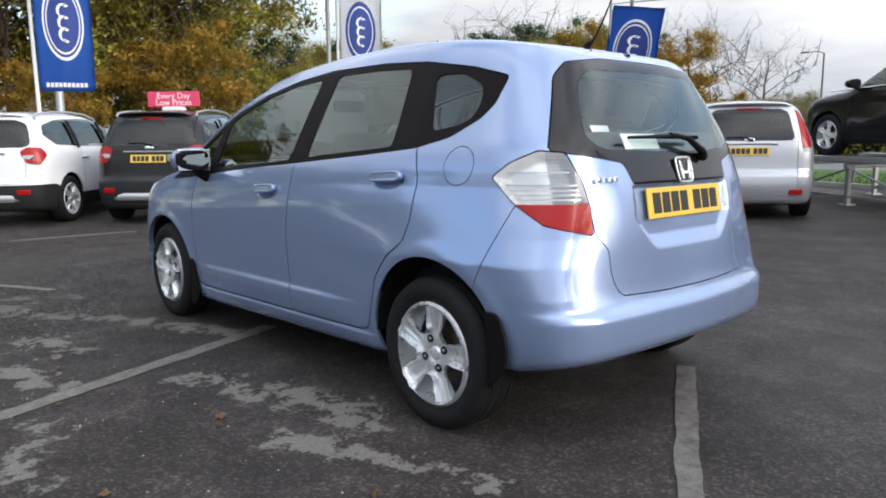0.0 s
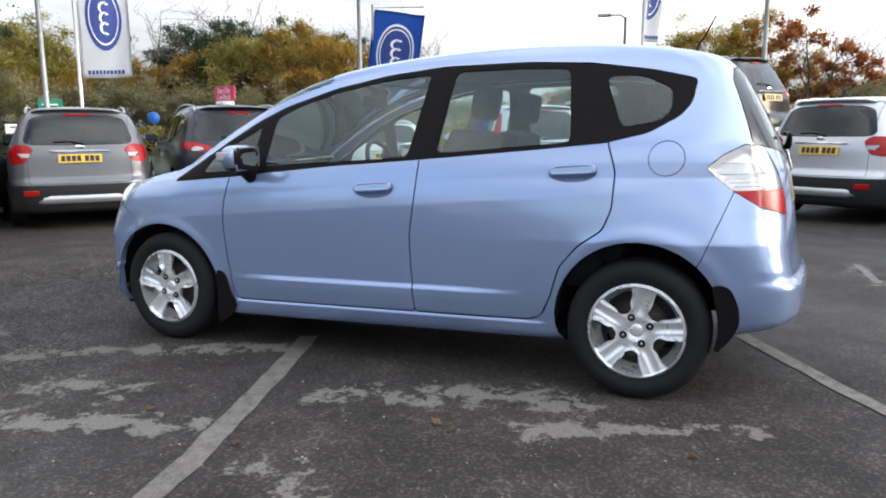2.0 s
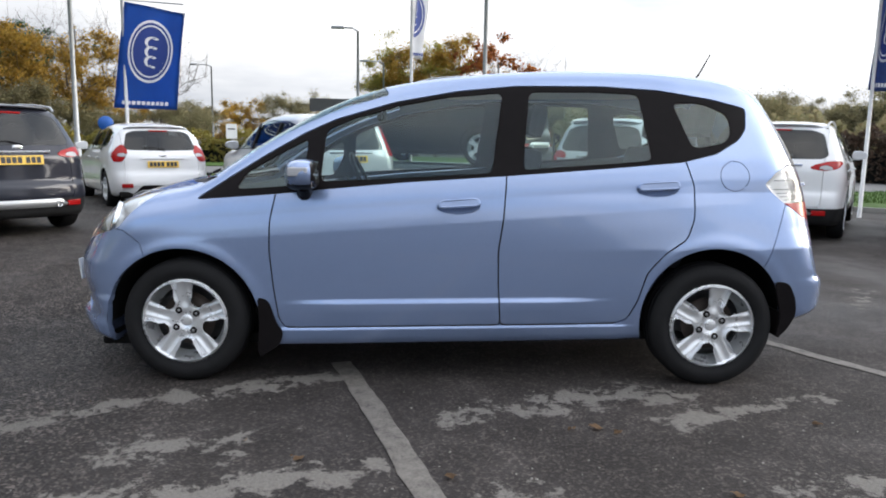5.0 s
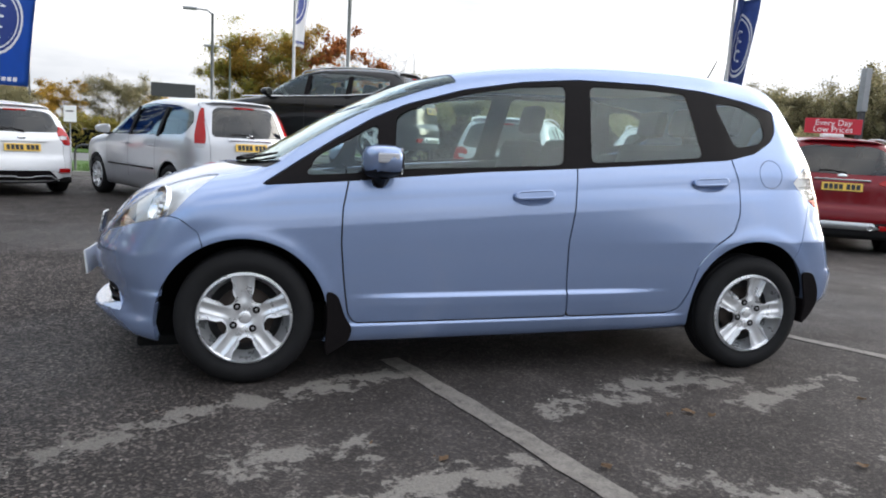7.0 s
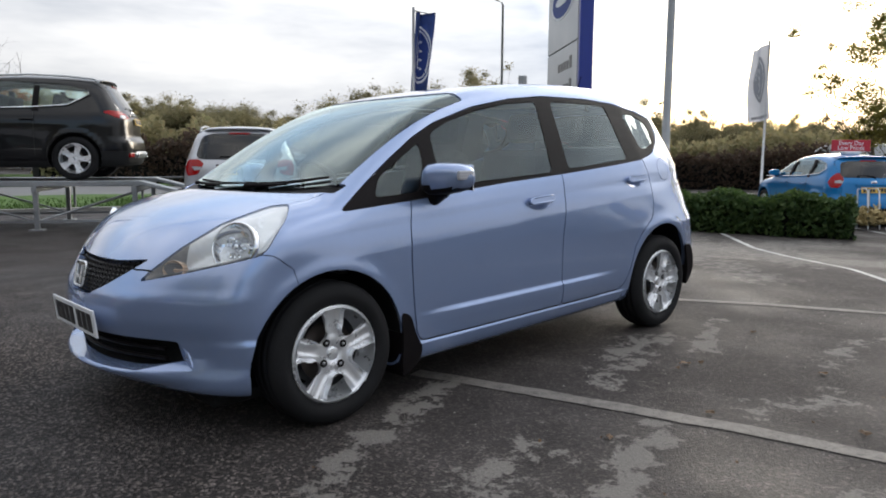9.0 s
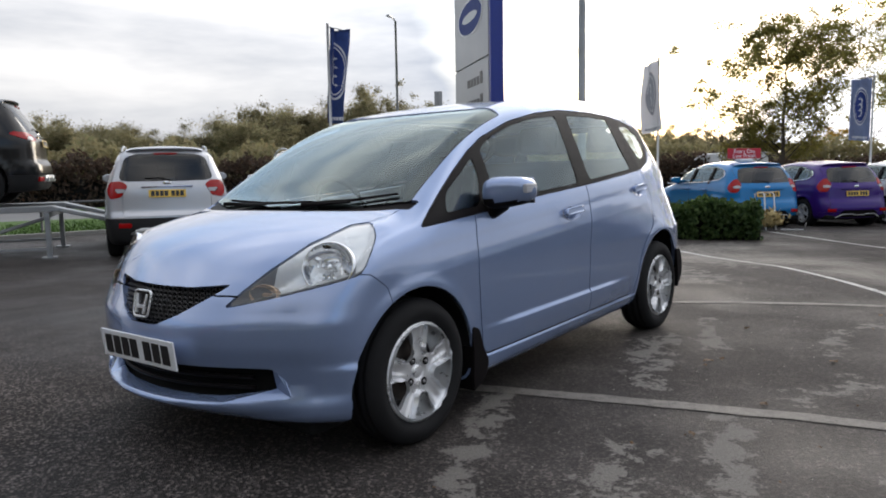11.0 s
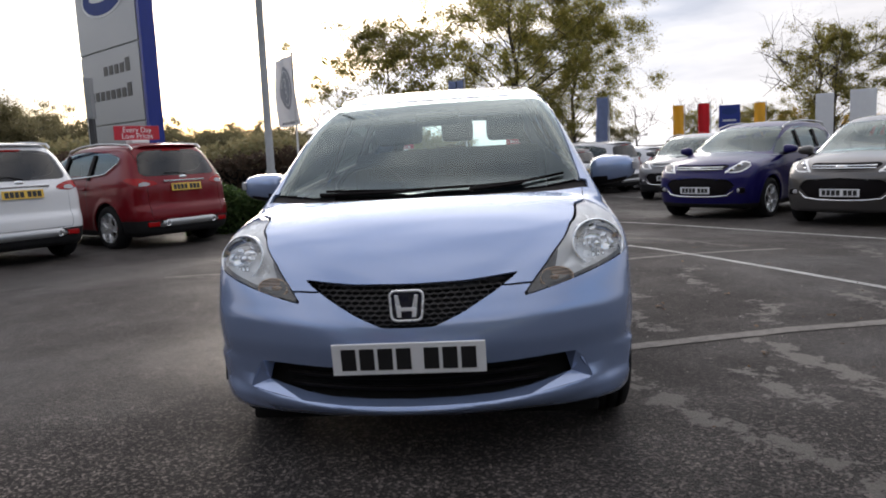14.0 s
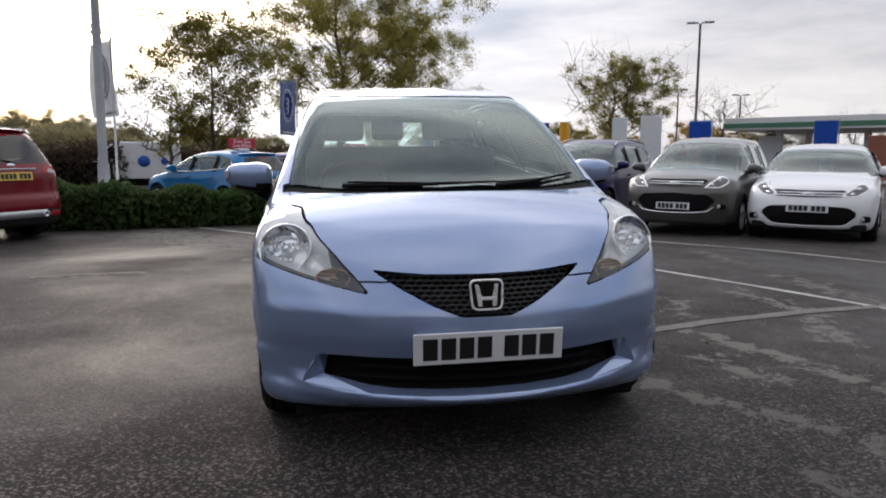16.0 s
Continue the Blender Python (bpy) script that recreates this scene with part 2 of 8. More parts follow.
def box(bm, x0, x1, y0, y1, z0, z1, bevel=0.0, m=None):
    """Adds a box, with its edges bevelled, to bm."""
    got = bmesh.ops.create_cube(bm, size=1, matrix=Matrix.Translation(((x0 + x1) / 2, (y0 + y1) / 2, (z0 + z1) / 2)) @ Matrix.Diagonal((x1 - x0, y1 - y0, z1 - z0, 1)))
    vs = got["verts"]
    if m is not None:
        bmesh.ops.transform(bm, matrix=m, verts=vs)
    if bevel:
        es = list({e for v in vs for e in v.link_edges})
        bmesh.ops.bevel(bm, geom=es, offset=bevel, segments=2, affect="EDGES", profile=0.6)
    return bm


def boxed(x0, x1, y0, y1, z0, z1, bevel=0.0):
    return box(bmesh.new(), x0, x1, y0, y1, z0, z1, bevel)


def tube(bm, points, radii, sides=8, caps=True):
    """A round bar through points; radii is one number or one for each point."""
    pts = [Vector(p) for p in points]
    rr = radii if isinstance(radii, (list, tuple)) else [radii] * len(pts)
    rings, up = [], Vector((0.13, 0.27, 1)).normalized()
    for i, p in enumerate(pts):
        d = (pts[min(i + 1, len(pts) - 1)] - pts[max(i - 1, 0)]).normalized()
        u = d.cross(up)
        if u.length < 0.05:
            u = d.cross(Vector((1, 0, 0)))
        u.normalize()
        w = d.cross(u)
        rings.append([bm.verts.new(p + rr[i] * (math.cos(a) * u + math.sin(a) * w)) for a in (2 * math.pi * k / sides for k in range(sides))])
    for a, b in zip(rings, rings[1:]):
        for k in range(sides):
            bm.faces.new((a[k], a[(k + 1) % sides], b[(k + 1) % sides], b[k])).smooth = True
    if caps:
        bm.faces.new(rings[0])
        bm.faces.new(rings[-1][::-1])
    return bm


def lathe(profile, sides=32, bm=None):
    """Turns (radius, height) pairs about the y axis."""
    bm = bm or bmesh.new()
    rings = []
    for r, h in profile:
        rings.append([bm.verts.new((r * math.cos(a), h, r * math.sin(a))) for a in (2 * math.pi * k / sides for k in range(sides))])
    for a, b in zip(rings, rings[1:]):
        for k in range(sides):
            bm.faces.new((a[k], a[(k + 1) % sides], b[(k + 1) % sides], b[k])).smooth = True
    return bm


def plate_of(points, depth, bevel=0.0):
    """A flat outline in x and z, given thickness along y (from 0 to depth)."""
    bm = bmesh.new()
    f = bm.faces.new([bm.verts.new((x, 0, z)) for x, z in points])
    got = bmesh.ops.extrude_face_region(bm, geom=[f])
    bmesh.ops.translate(bm, vec=(0, depth, 0), verts=[g for g in got["geom"] if isinstance(g, bmesh.types.BMVert)])
    bmesh.ops.recalc_face_normals(bm, faces=bm.faces)
    if bevel:
        bmesh.ops.bevel(bm, geom=list(bm.edges), offset=bevel, segments=2, affect="EDGES", profile=0.6)
    return bm


def eased(points, r, n=4):
    """An outline whose corners are rounded with about radius r."""
    out = []
    for i, p in enumerate(points):
        p = Vector(p)
        a, b = Vector(points[i - 1]), Vector(points[(i + 1) % len(points)])
        la, lb = (a - p).length, (b - p).length
        s, e = p + (a - p) * min(r / la, 0.45), p + (b - p) * min(r / lb, 0.45)
        for k in range(n + 1):
            t = k / n
            out.append(tuple(s * (1 - t) ** 2 + p * 2 * t * (1 - t) + e * t * t))
    return out


def outline(points):
    """The signed distance to an outline in the plane, below nought inside."""
    pts = np.array(points, float)

    def at(u, v):
        p = np.stack([np.ravel(u), np.ravel(v)], 1)
        d = np.full(len(p), 1e9)
        sign = np.ones(len(p))
        for a, b in zip(pts, np.roll(pts, -1, 0)):
            e, w = b - a, p - a
            t = np.clip((w @ e) / max(e @ e, 1e-12), 0, 1)
            d = np.minimum(d, ((w - t[:, None] * e) ** 2).sum(1))
            c1, c2 = p[:, 1] >= a[1], p[:, 1] < b[1]
            c3 = e[0] * w[:, 1] > e[1] * w[:, 0]
            sign = np.where((c1 & c2 & c3) | (~c1 & ~c2 & ~c3), -sign, sign)
        return np.sqrt(d) * sign
    return at


def cut(mesh, phi):
    """The part of a triangle mesh (points, triangles) where phi, given at the points, is below nought."""
    p, t = mesh
    inside = phi < 0
    count = inside[t].sum(1)
    keep = [t[count == 3]]
    new_p, table, n = [], {}, len(p)

    def on(i, j):
        nonlocal n
        key = (i, j) if i < j else (j, i)
        if key not in table:
            a, b = key
            s = phi[a] / (phi[a] - phi[b])
            new_p.append(p[a] + s * (p[b] - p[a]))
            table[key] = n
            n += 1
        return table[key]
    made = []
    for tri in t[(count == 1) | (count == 2)]:
        for k in range(3):
            a, b, c = tri[k], tri[(k + 1) % 3], tri[(k + 2) % 3]
            if inside[a] and not inside[b] and not inside[c]:
                made.append((a, on(a, b), on(a, c)))
            elif not inside[a] and inside[b] and inside[c]:
                ab, ac = on(a, b), on(a, c)
                made.append((ab, b, c))
                made.append((ab, c, ac))
    if made:
        keep.append(np.array(made))
    t2 = np.concatenate(keep) if keep else np.zeros((0, 3), int)
    p2 = np.concatenate([p, np.array(new_p)]) if new_p else p
    used = np.unique(t2)
    back = -np.ones(len(p2), int)
    back[used] = np.arange(len(used))
    return p2[used], back[t2]


def sheet(mesh, mirror, thick=0.012, weld=0.0015, inward=None):
    """A bmesh of a cut piece; mirror: 0 as it is, 1 both halves, -1 the other half. Its border is folded inwards."""
    p, t = mesh
    bm = bmesh.new()
    sides = {0: (1,), -1: (-1,), 1: (1, -1)}[mirror]
    for s in sides:
        vs = [bm.verts.new((x, y * s, z)) for x, y, z in p]
        for a, b, c in t:
            try:
                bm.faces.new((vs[a], vs[b], vs[c]) if s > 0 else (vs[c], vs[b], vs[a])).smooth = True
            except ValueError:
                pass
    bmesh.ops.remove_doubles(bm, verts=bm.verts, dist=weld)
    bmesh.ops.dissolve_degenerate(bm, edges=bm.edges, dist=1e-4)
    if thick:
        bm.normal_update()
        edges = [e for e in bm.edges if len(e.link_faces) == 1]
        norm = {v.index: v.normal.copy() for v in bm.verts}
        bm.verts.index_update()
        norm = {v: v.normal.copy() for v in bm.verts}
        got = bmesh.ops.extrude_edge_only(bm, edges=edges)
        for e in edges:
            e.smooth = False
        moved = [g for g in got["geom"] if isinstance(g, bmesh.types.BMVert)]
        for v in moved:
            near = [e.other_vert(v) for e in v.link_edges]
            n = next((norm[o] for o in near if o in norm), Vector((0, 0, 1)))
            v.co -= n * thick
    return bm


# ---- the form of the blue hatchback: an implicit surface, x from nose (-) to tail (+), z up from the ground ----
def curve(xs, ys):
    """A smooth monotone curve through knots (cubic Hermite)."""
    xs, ys = np.array(xs, float), np.array(ys, float)
    h = np.diff(xs)
    d = np.diff(ys) / h
    m = np.zeros(len(xs))
    m[0], m[-1] = d[0], d[-1]
    for i in range(1, len(xs) - 1):
        m[i] = 0.0 if d[i - 1] * d[i] <= 0 else (h[i - 1] + h[i]) / (h[i - 1] / d[i - 1] + h[i] / d[i])

    def at(v):
        v = np.clip(v, xs[0], xs[-1])
        i = np.clip(np.searchsorted(xs, v) - 1, 0, len(h) - 1)
        t = (v - xs[i]) / h[i]
        a, b = 2 * t**3 - 3 * t**2 + 1, t**3 - 2 * t**2 + t
        return a * ys[i] + b * h[i] * m[i] + (1 - a) * ys[i + 1] + (t**3 - t**2) * h[i] * m[i + 1]
    return at


def smax(a, b, k):
    h = np.maximum(k - np.abs(a - b), 0) / k
    return np.maximum(a, b) + h * h * k * 0.25


TOP = curve([-2.1, -1.96, -1.90, -1.84, -1.76, -1.67, -1.55, -1.40, -1.27, -1.17, -1.05, -0.83, -0.60, -0.42, -0.20, 0.0, 0.3, 0.6, 0.9, 1.2, 1.45, 1.62, 1.9],
            [0.45, 0.645, 0.712, 0.772, 0.838, 0.892, 0.940, 0.980, 1.003, 1.045, 1.118, 1.242, 1.354, 1.420, 1.467, 1.492, 1.513, 1.520, 1.514, 1.490, 1.446, 1.397, 1.29])
WIDE = curve([-2.1, -1.9, -1.7, -1.5, -1.25, -0.9, 0.0, 0.9, 1.25, 1.5, 1.7, 1.95],
             [0.71, 0.766, 0.808, 0.826, 0.832, 0.826, 0.826, 0.832, 0.838, 0.818, 0.785, 0.73])
FLANK = curve([-0.75, -0.62, -0.50, -0.35, -0.20, -0.08, 0.0, 0.07, 0.14, 0.20, 0.60, 0.80],
              [-0.15, -0.060, -0.026, -0.012, -0.004, 0.0, 0.0, -0.005, -0.020, -0.042, -0.225, -0.36])
NOSE = curve([0.10, 0.19, 0.26, 0.31, 0.36, 0.45, 0.54, 0.60, 0.66, 0.72, 0.9],
             [-1.80, -1.90, -1.945, -1.953, -1.935, -1.945, -1.962, -1.960, -1.938, -1.915, -1.84])
TAIL = curve([0.10, 0.20, 0.28, 0.36, 0.47, 0.495, 0.515, 0.56, 0.62, 0.75, 0.90, 1.00, 1.05, 1.17, 1.30, 1.40, 1.50],
             [1.78, 1.845, 1.885, 1.903, 1.908, 1.898, 1.880, 1.869, 1.862, 1.850, 1.828, 1.796, 1.778, 1.722, 1.650, 1.588, 1.52])
FLOOR = curve([-2.0, -1.7, -1.2, 1.2, 1.6, 1.95], [0.290, 0.240, 0.205, 0.205, 0.28, 0.345])
TAPER = curve([0.0, 0.5, 1.07, 1.28, 1.45, 1.65, 1.8], [0.0, 0.012, 0.042, 0.066, 0.076, 0.098, 0.11])     # the shoulder draws in towards the tail


def flank(x, z):
    """Half the body's width."""
    rise = 0.82 + 0.06 * np.clip(x, -1.3, 1.3)
    w = WIDE(x) + FLANK(z - rise)
    w = w - 0.10 * np.clip(z - rise + 0.03, 0, 0.10) * np.clip((1.45 - np.abs(x)) / 0.3, 0, 1)      # the shoulder crease
    w = w - TAPER(x) * (np.clip((z - 0.66) / 0.26, 0, 1) + 0.35 * np.clip((z - 0.98) / 0.35, 0, 1))
    fade = np.clip((0.80 - np.abs(x + 0.02)) / 0.30, 0, 1)
    ledge = np.clip((0.434 - z) / 0.018, 0, 1) * np.clip((z - 0.24) / 0.14, 0, 1)
    nosed = np.clip((x + 1.98) / 0.12, 0, 1) * np.clip((-1.52 - x) / 0.10, 0, 1)
    crease = np.clip((0.462 - z) / 0.022, 0, 1) * np.clip((z - 0.26) / 0.14, 0, 1)
    w = w + 0.012 * fade * ledge + 0.020 * nosed * crease
    w = w + 0.010 * np.clip((0.302 - z) / 0.012, 0, 1) * np.clip((0.90 - np.abs(x)) / 0.08, 0, 1)      # the sill
    for cx in (-1.25, 1.25):
        r = np.hypot(x - cx, z - 0.325)
        w = w + 0.006 * np.exp(-((r - 0.365) / 0.034) ** 2) * np.clip((z - 0.2) / 0.1, 0, 1)
    return w


def body_field(x, y, z):
    """Below nought inside the body."""
    a = np.abs(y)
    side = (a - flank(x, z)) * 0.93
    bow = 0.10 * a * a * np.clip((0.6 - x) / 0.5, 0, 1)
    top = (z - (TOP(x - bow) - (0.085 - 0.040 * np.clip((x + 1.1) / 0.5, 0, 1)) * a * a)) * 0.88
    lip = 0.312 + 0.036 * np.clip(a / 0.60, 0, 1.2) ** 2
    ridge = np.clip(1 - np.where(z > lip, (z - lip) / 0.040, (lip - z) / 0.060), 0, 1)
    jut = 0.026 * ridge * np.clip((0.70 - a) / 0.10, 0, 1)
    front = (NOSE(z) + 0.48 * a * a - x - jut) * 0.9
    nook = np.clip((0.335 - a - np.clip(0.80 - z, 0, 1) * 0.9) / 0.03, 0, 1) * np.clip((0.925 - z) / 0.012, 0, 1) * np.clip((z - 0.69) / 0.05, 0, 1)
    round_back = np.clip((z - 0.55) / 0.20, 0, 1)
    back = x - (TAIL(z) - (0.15 - 0.05 * round_back) * a * a - 0.28 * round_back * a ** 4 - 0.022 * nook)
    under = FLOOR(x) - z
    f = smax(side, top, 0.115 - 0.035 * np.clip((x + 1.0) / 0.4, 0, 1))
    f = smax(f, front, 0.12)
    f = smax(f, smax(back, side, 0.17), 0.05)
    return smax(f, under, 0.05)


def surface_net(field, lo, hi, step):
    """A quad mesh of field = 0, its points drawn onto the surface."""
    steps = step if isinstance(step, tuple) else (step,) * 3
    step = min(steps)
    ax = [np.arange(l, h + k, k) for l, h, k in zip(lo, hi, steps)]
    g = np.meshgrid(*ax, indexing="ij")
    v = field(*g)
    s = v < 0
    n = [len(a) for a in ax]
    c = np.zeros((n[0] - 1, n[1] - 1, n[2] - 1), int)
    for i in (0, 1):
        for j in (0, 1):
            for k in (0, 1):
                c += s[i:n[0] - 1 + i, j:n[1] - 1 + j, k:n[2] - 1 + k]
    cells = np.argwhere((c > 0) & (c < 8))
    index = -np.ones(c.shape, int)
    index[tuple(cells.T)] = np.arange(len(cells))
    # each cell's point: the middle of where its edges cross the surface
    p, hits = np.zeros((len(cells), 3)), np.zeros(len(cells))
    for d in range(3):
        for i in (0, 1):
            for j in (0, 1):
                o = np.insert([i, j], d, 0)
                q0, q1 = cells + o, cells + o + np.eye(3, dtype=int)[d]
                v0, v1 = v[tuple(q0.T)], v[tuple(q1.T)]
                on = (v0 < 0) != (v1 < 0)
                t = np.where(on, v0 / np.where(on, v0 - v1, 1), 0)
                x = np.array([ax[k][q0[:, k]] for k in range(3)]).T
                x[:, d] += t * steps[d]
                p += np.where(on[:, None], x, 0)
                hits += on
    p /= hits[:, None]

    def drawn(p, times):
        e = 4e-4
        for _ in range(times):
            f = field(*p.T)
            d = np.stack([(field(*(p + e * np.eye(3)[k]).T) - field(*(p - e * np.eye(3)[k]).T)) / (2 * e) for k in range(3)], 1)
            p = p + np.clip(-f[:, None] * d / ((d * d).sum(1, keepdims=True) + 1e-2), -step * 0.3, step * 0.3)
        return p
    p = drawn(p, 2)
    quads = []
    for d in range(3):
        u, w = (d + 1) % 3, (d + 2) % 3
        sl0, sl1 = [slice(None)] * 3, [slice(None)] * 3
        sl0[d], sl1[d] = slice(0, n[d] - 1), slice(1, n[d])
        for i, j, k in np.argwhere(s[tuple(sl0)] != s[tuple(sl1)]):
            base = [i, j, k]
            if base[u] == 0 or base[w] == 0 or base[u] >= n[u] - 1 or base[w] >= n[w] - 1:
                continue
            q = []
            for du, dw in ((-1, -1), (0, -1), (0, 0), (-1, 0)):
                b = list(base)
                b[u] += du
                b[w] += dw
                q.append(index[tuple(b)])
            quads.append(q if s[i, j, k] else q[::-1])
    quads = np.array(quads)
    # even the net out along the surface
    for _ in range(3):
        total, count = np.zeros_like(p), np.zeros(len(p))
        for i in range(4):
            for j in (1, 3):
                np.add.at(total, quads[:, i], p[quads[:, (i + j) % 4]])
                np.add.at(count, quads[:, i], 1)
        mid = total / np.maximum(count, 1)[:, None]
        mid[count < 7] = p[count < 7]
        p = drawn(0.5 * p + 0.5 * mid, 1)
    return drawn(p, 1), quads


# ---- the blue hatchback ----
def master(field, lo, hi, step):
    """Half a body (y from nought up) as triangles that face outwards."""
    p, q = surface_net(field, lo, hi, step)
    t = np.concatenate([q[:, [0, 1, 2]], q[:, [0, 2, 3]]])
    n = np.cross(p[t[:, 1]] - p[t[:, 0]], p[t[:, 2]] - p[t[:, 0]])
    c = p[t].mean(1)
    e = 2e-3
    g = np.stack([field(*(c + e * d).T) - field(*(c - e * d).T) for d in np.eye(3)], 1)
    flip = (n * g).sum(1) < 0
    t[flip] = t[flip][:, ::-1]
    return cut((p, t), -p[:, 1])


class Shell:
    """A body that is cut into panels one after the other."""
    def __init__(self, mesh):
        self.mesh = mesh

    def take(self, phi, gap=0.002, also=None):
        """Cuts out the piece where phi(x, a, z) < 0 (and also < 0), with a joint of width gap round it."""
        def value(m):
            v = phi(*m[0].T)
            return v if also is None else np.maximum(v, also(*m[0].T))
        piece = cut(self.mesh, value(self.mesh) + gap)
        self.mesh = cut(self.mesh, -(value(self.mesh) - gap))
        return piece


def pushed(mesh, field, depth):
    """The piece moved along its normals by depth(x, a, z)."""
    p, t = mesh
    e = 1e-3
    g = np.stack([field(*(p + e * d).T) - field(*(p - e * d).T) for d in np.eye(3)], 1)
    g /= np.linalg.norm(g, axis=1, keepdims=True) + 1e-9
    d = depth(*p.T)
    return p + g * np.reshape(d, (-1, 1)), t


def number_plate(parent, m, ground, width=0.52, height=0.111, chars=7, gap_at=4, name="number_plate"):
    """A plate with plain bars for its characters, facing -y of m."""
    ob = part(name, boxed(-width / 2, width / 2, -0.004, 0.004, -height / 2, height / 2, 0.003), ground, parent)
    ob.matrix_basis = m
    w, cells = width * 0.90, chars + 0.5
    for i in range(chars):
        u = -w / 2 + w * (i + 0.5 + (0.5 if i >= gap_at else 0)) / cells
        ink = part("plate_character", boxed(u - 0.4 * w / cells, u + 0.4 * w / cells, -0.0062, -0.003, -height * 0.34, height * 0.34), INK, ob)
    return ob


def wheel_parts(parent, m, radius=0.303, rim=0.206, width=0.18, spokes=5, nuts=4, swirl=0.0, detail=True, name="wheel"):
    """A tyre on an alloy rim, its face towards -y."""
    w = new(name)
    w.parent, w.matrix_basis, w.empty_display_size = parent, m, 0.1
    h, sides = width / 2, 48 if detail else 28
    prof = [(rim - 0.006, -h + 0.022), (rim + 0.006, -h + 0.004), (rim + 0.03, -h - 0.004), (radius - 0.045, -h - 0.006), (radius - 0.014, -h + 0.008), (radius - 0.003, -h + 0.03)]
    if detail:
        for g in (-0.045, 0.0, 0.045):
            prof += [(radius, g - 0.006), (radius - 0.007, g - 0.004), (radius - 0.007, g + 0.004), (radius, g + 0.006)]
    prof += [(radius - 0.003, h - 0.03), (radius - 0.014, h - 0.008), (rim + 0.03, h), (rim - 0.006, h - 0.02)]
    part("tyre", lathe(prof, sides), RUBBER, w)
    r = part("rim", lathe([(rim - 0.004, -h + 0.016), (rim + 0.002, -h + 0.008), (rim - 0.010, -h + 0.006), (rim - 0.013, -h + 0.022)], sides), ALLOY, w)
    part("rim_well", lathe([(rim - 0.013, -h + 0.018), (rim - 0.018, -h + 0.05), (rim - 0.040, -h + 0.085)], sides), ALLOY, w)
    part("barrel", lathe([(rim - 0.040, -h + 0.085), (rim - 0.045, h - 0.03), (0.06, h - 0.05), (0.0, h - 0.05)], sides), ALLOY_SHADED, w)
    # the spoked face: a dished disc with openings cut out
    nr, nt = (30, 140) if detail else (11, 50)
    rr = np.linspace(0.0, rim - 0.008, nr)
    tt = np.linspace(0, 2 * math.pi, nt, endpoint=False)
    R, T = np.meshgrid(rr, tt, indexing="ij")
    idx = np.arange(nr * nt).reshape(nr, nt)
    a, b, c, d = idx[:-1], np.roll(idx[:-1], -1, 1), np.roll(idx[1:], -1, 1), idx[1:]
    tri = np.concatenate([np.stack([a, b, c], -1).reshape(-1, 3), np.stack([a, c, d], -1).reshape(-1, 3)])
    step = 2 * math.pi / spokes
    th = (T + swirl * R / rim + step / 2) % step - step / 2            # nought in the middle of a spoke
    half = step / 2
    dish = -h + 0.012 + 0.020 * (1 - R / rim) - 0.010 * np.exp(-((R - 0.05) / 0.03) ** 2)
    ridge = 0.007 * np.exp(-((np.abs(th) * R - 0.024) / 0.011) ** 2) * np.clip((R - 0.06) / 0.05, 0, 1)
    P = np.stack([R * np.cos(T), dish + 0.006 - ridge, R * np.sin(T)], -1).reshape(-1, 3)
    off = half - np.abs(th)                                             # angle from an opening's middle
    inner, outer = 0.40 * rim, rim - 0.013
    wide = (0.335 + 0.03 * R / rim) * (5 / spokes)
    hole = -smax(smax(off - wide, (inner - R) / 0.09, 0.34), (R - outer) / 0.13, 0.05).reshape(-1)
    face = cut((P, tri), hole)
    part("spokes", sheet(face, 0, thick=0.022, weld=0.0005), ALLOY, w)
    part("brake_disc", lathe([(0.05, -h + 0.075), (0.125, -h + 0.07), (0.125, -h + 0.08)], 24), STEEL, w)
    cap = part("hub_cap", lathe([(0.0, -h + 0.0215), (0.021, -h + 0.0215), (0.026, -h + 0.0235), (0.028, -h + 0.04)], 20), ALLOY, w)
    if detail:
        for i in range(nuts):
            t = 2 * math.pi * (i - 0.07) / nuts
            at = Vector((0.058 * math.cos(t), -h + 0.0235, 0.058 * math.sin(t)))
            # a proud black disc paints the shade of the nut's hole
            cup = lathe([(0.0, -0.0015), (0.0135, -0.0015), (0.0145, -0.004), (0.0160, -0.004), (0.0160, 0.008)], 16)
            bmesh.ops.translate(cup, vec=at, verts=cup.verts)
            part("nut_recess", cup, TRIM, w)
            nut = lathe([(0.0, -0.008), (0.005, -0.008), (0.0072, -0.005), (0.0072, 0.008)], 6)
            bmesh.ops.translate(nut, vec=at, verts=nut.verts)
            part("wheel_nut", nut, STEEL_NUT, w)
    return w


def flip_y():
    return Matrix.Diagonal((1, -1, 1, 1))


car = thing("hatchback_car", LEAN, "light blue metallic five-door hatchback parked across worn bay lines", "car")
shell = Shell(master(body_field, (-2.2, -0.05, 0.1), (2.1, 0.95, 1.62), (0.019, 0.017, 0.0105)))
SIDE = lambda x, a, z: flank(x, z) - a - 0.12            # only the flanks

# wheel arches
for cx, r in ((-1.25, 0.360), (1.24, 0.340)):
    shell.mesh = cut(shell.mesh, r - np.hypot(shell.mesh[0][:, 0] - cx, shell.mesh[0][:, 2] - 0.325))

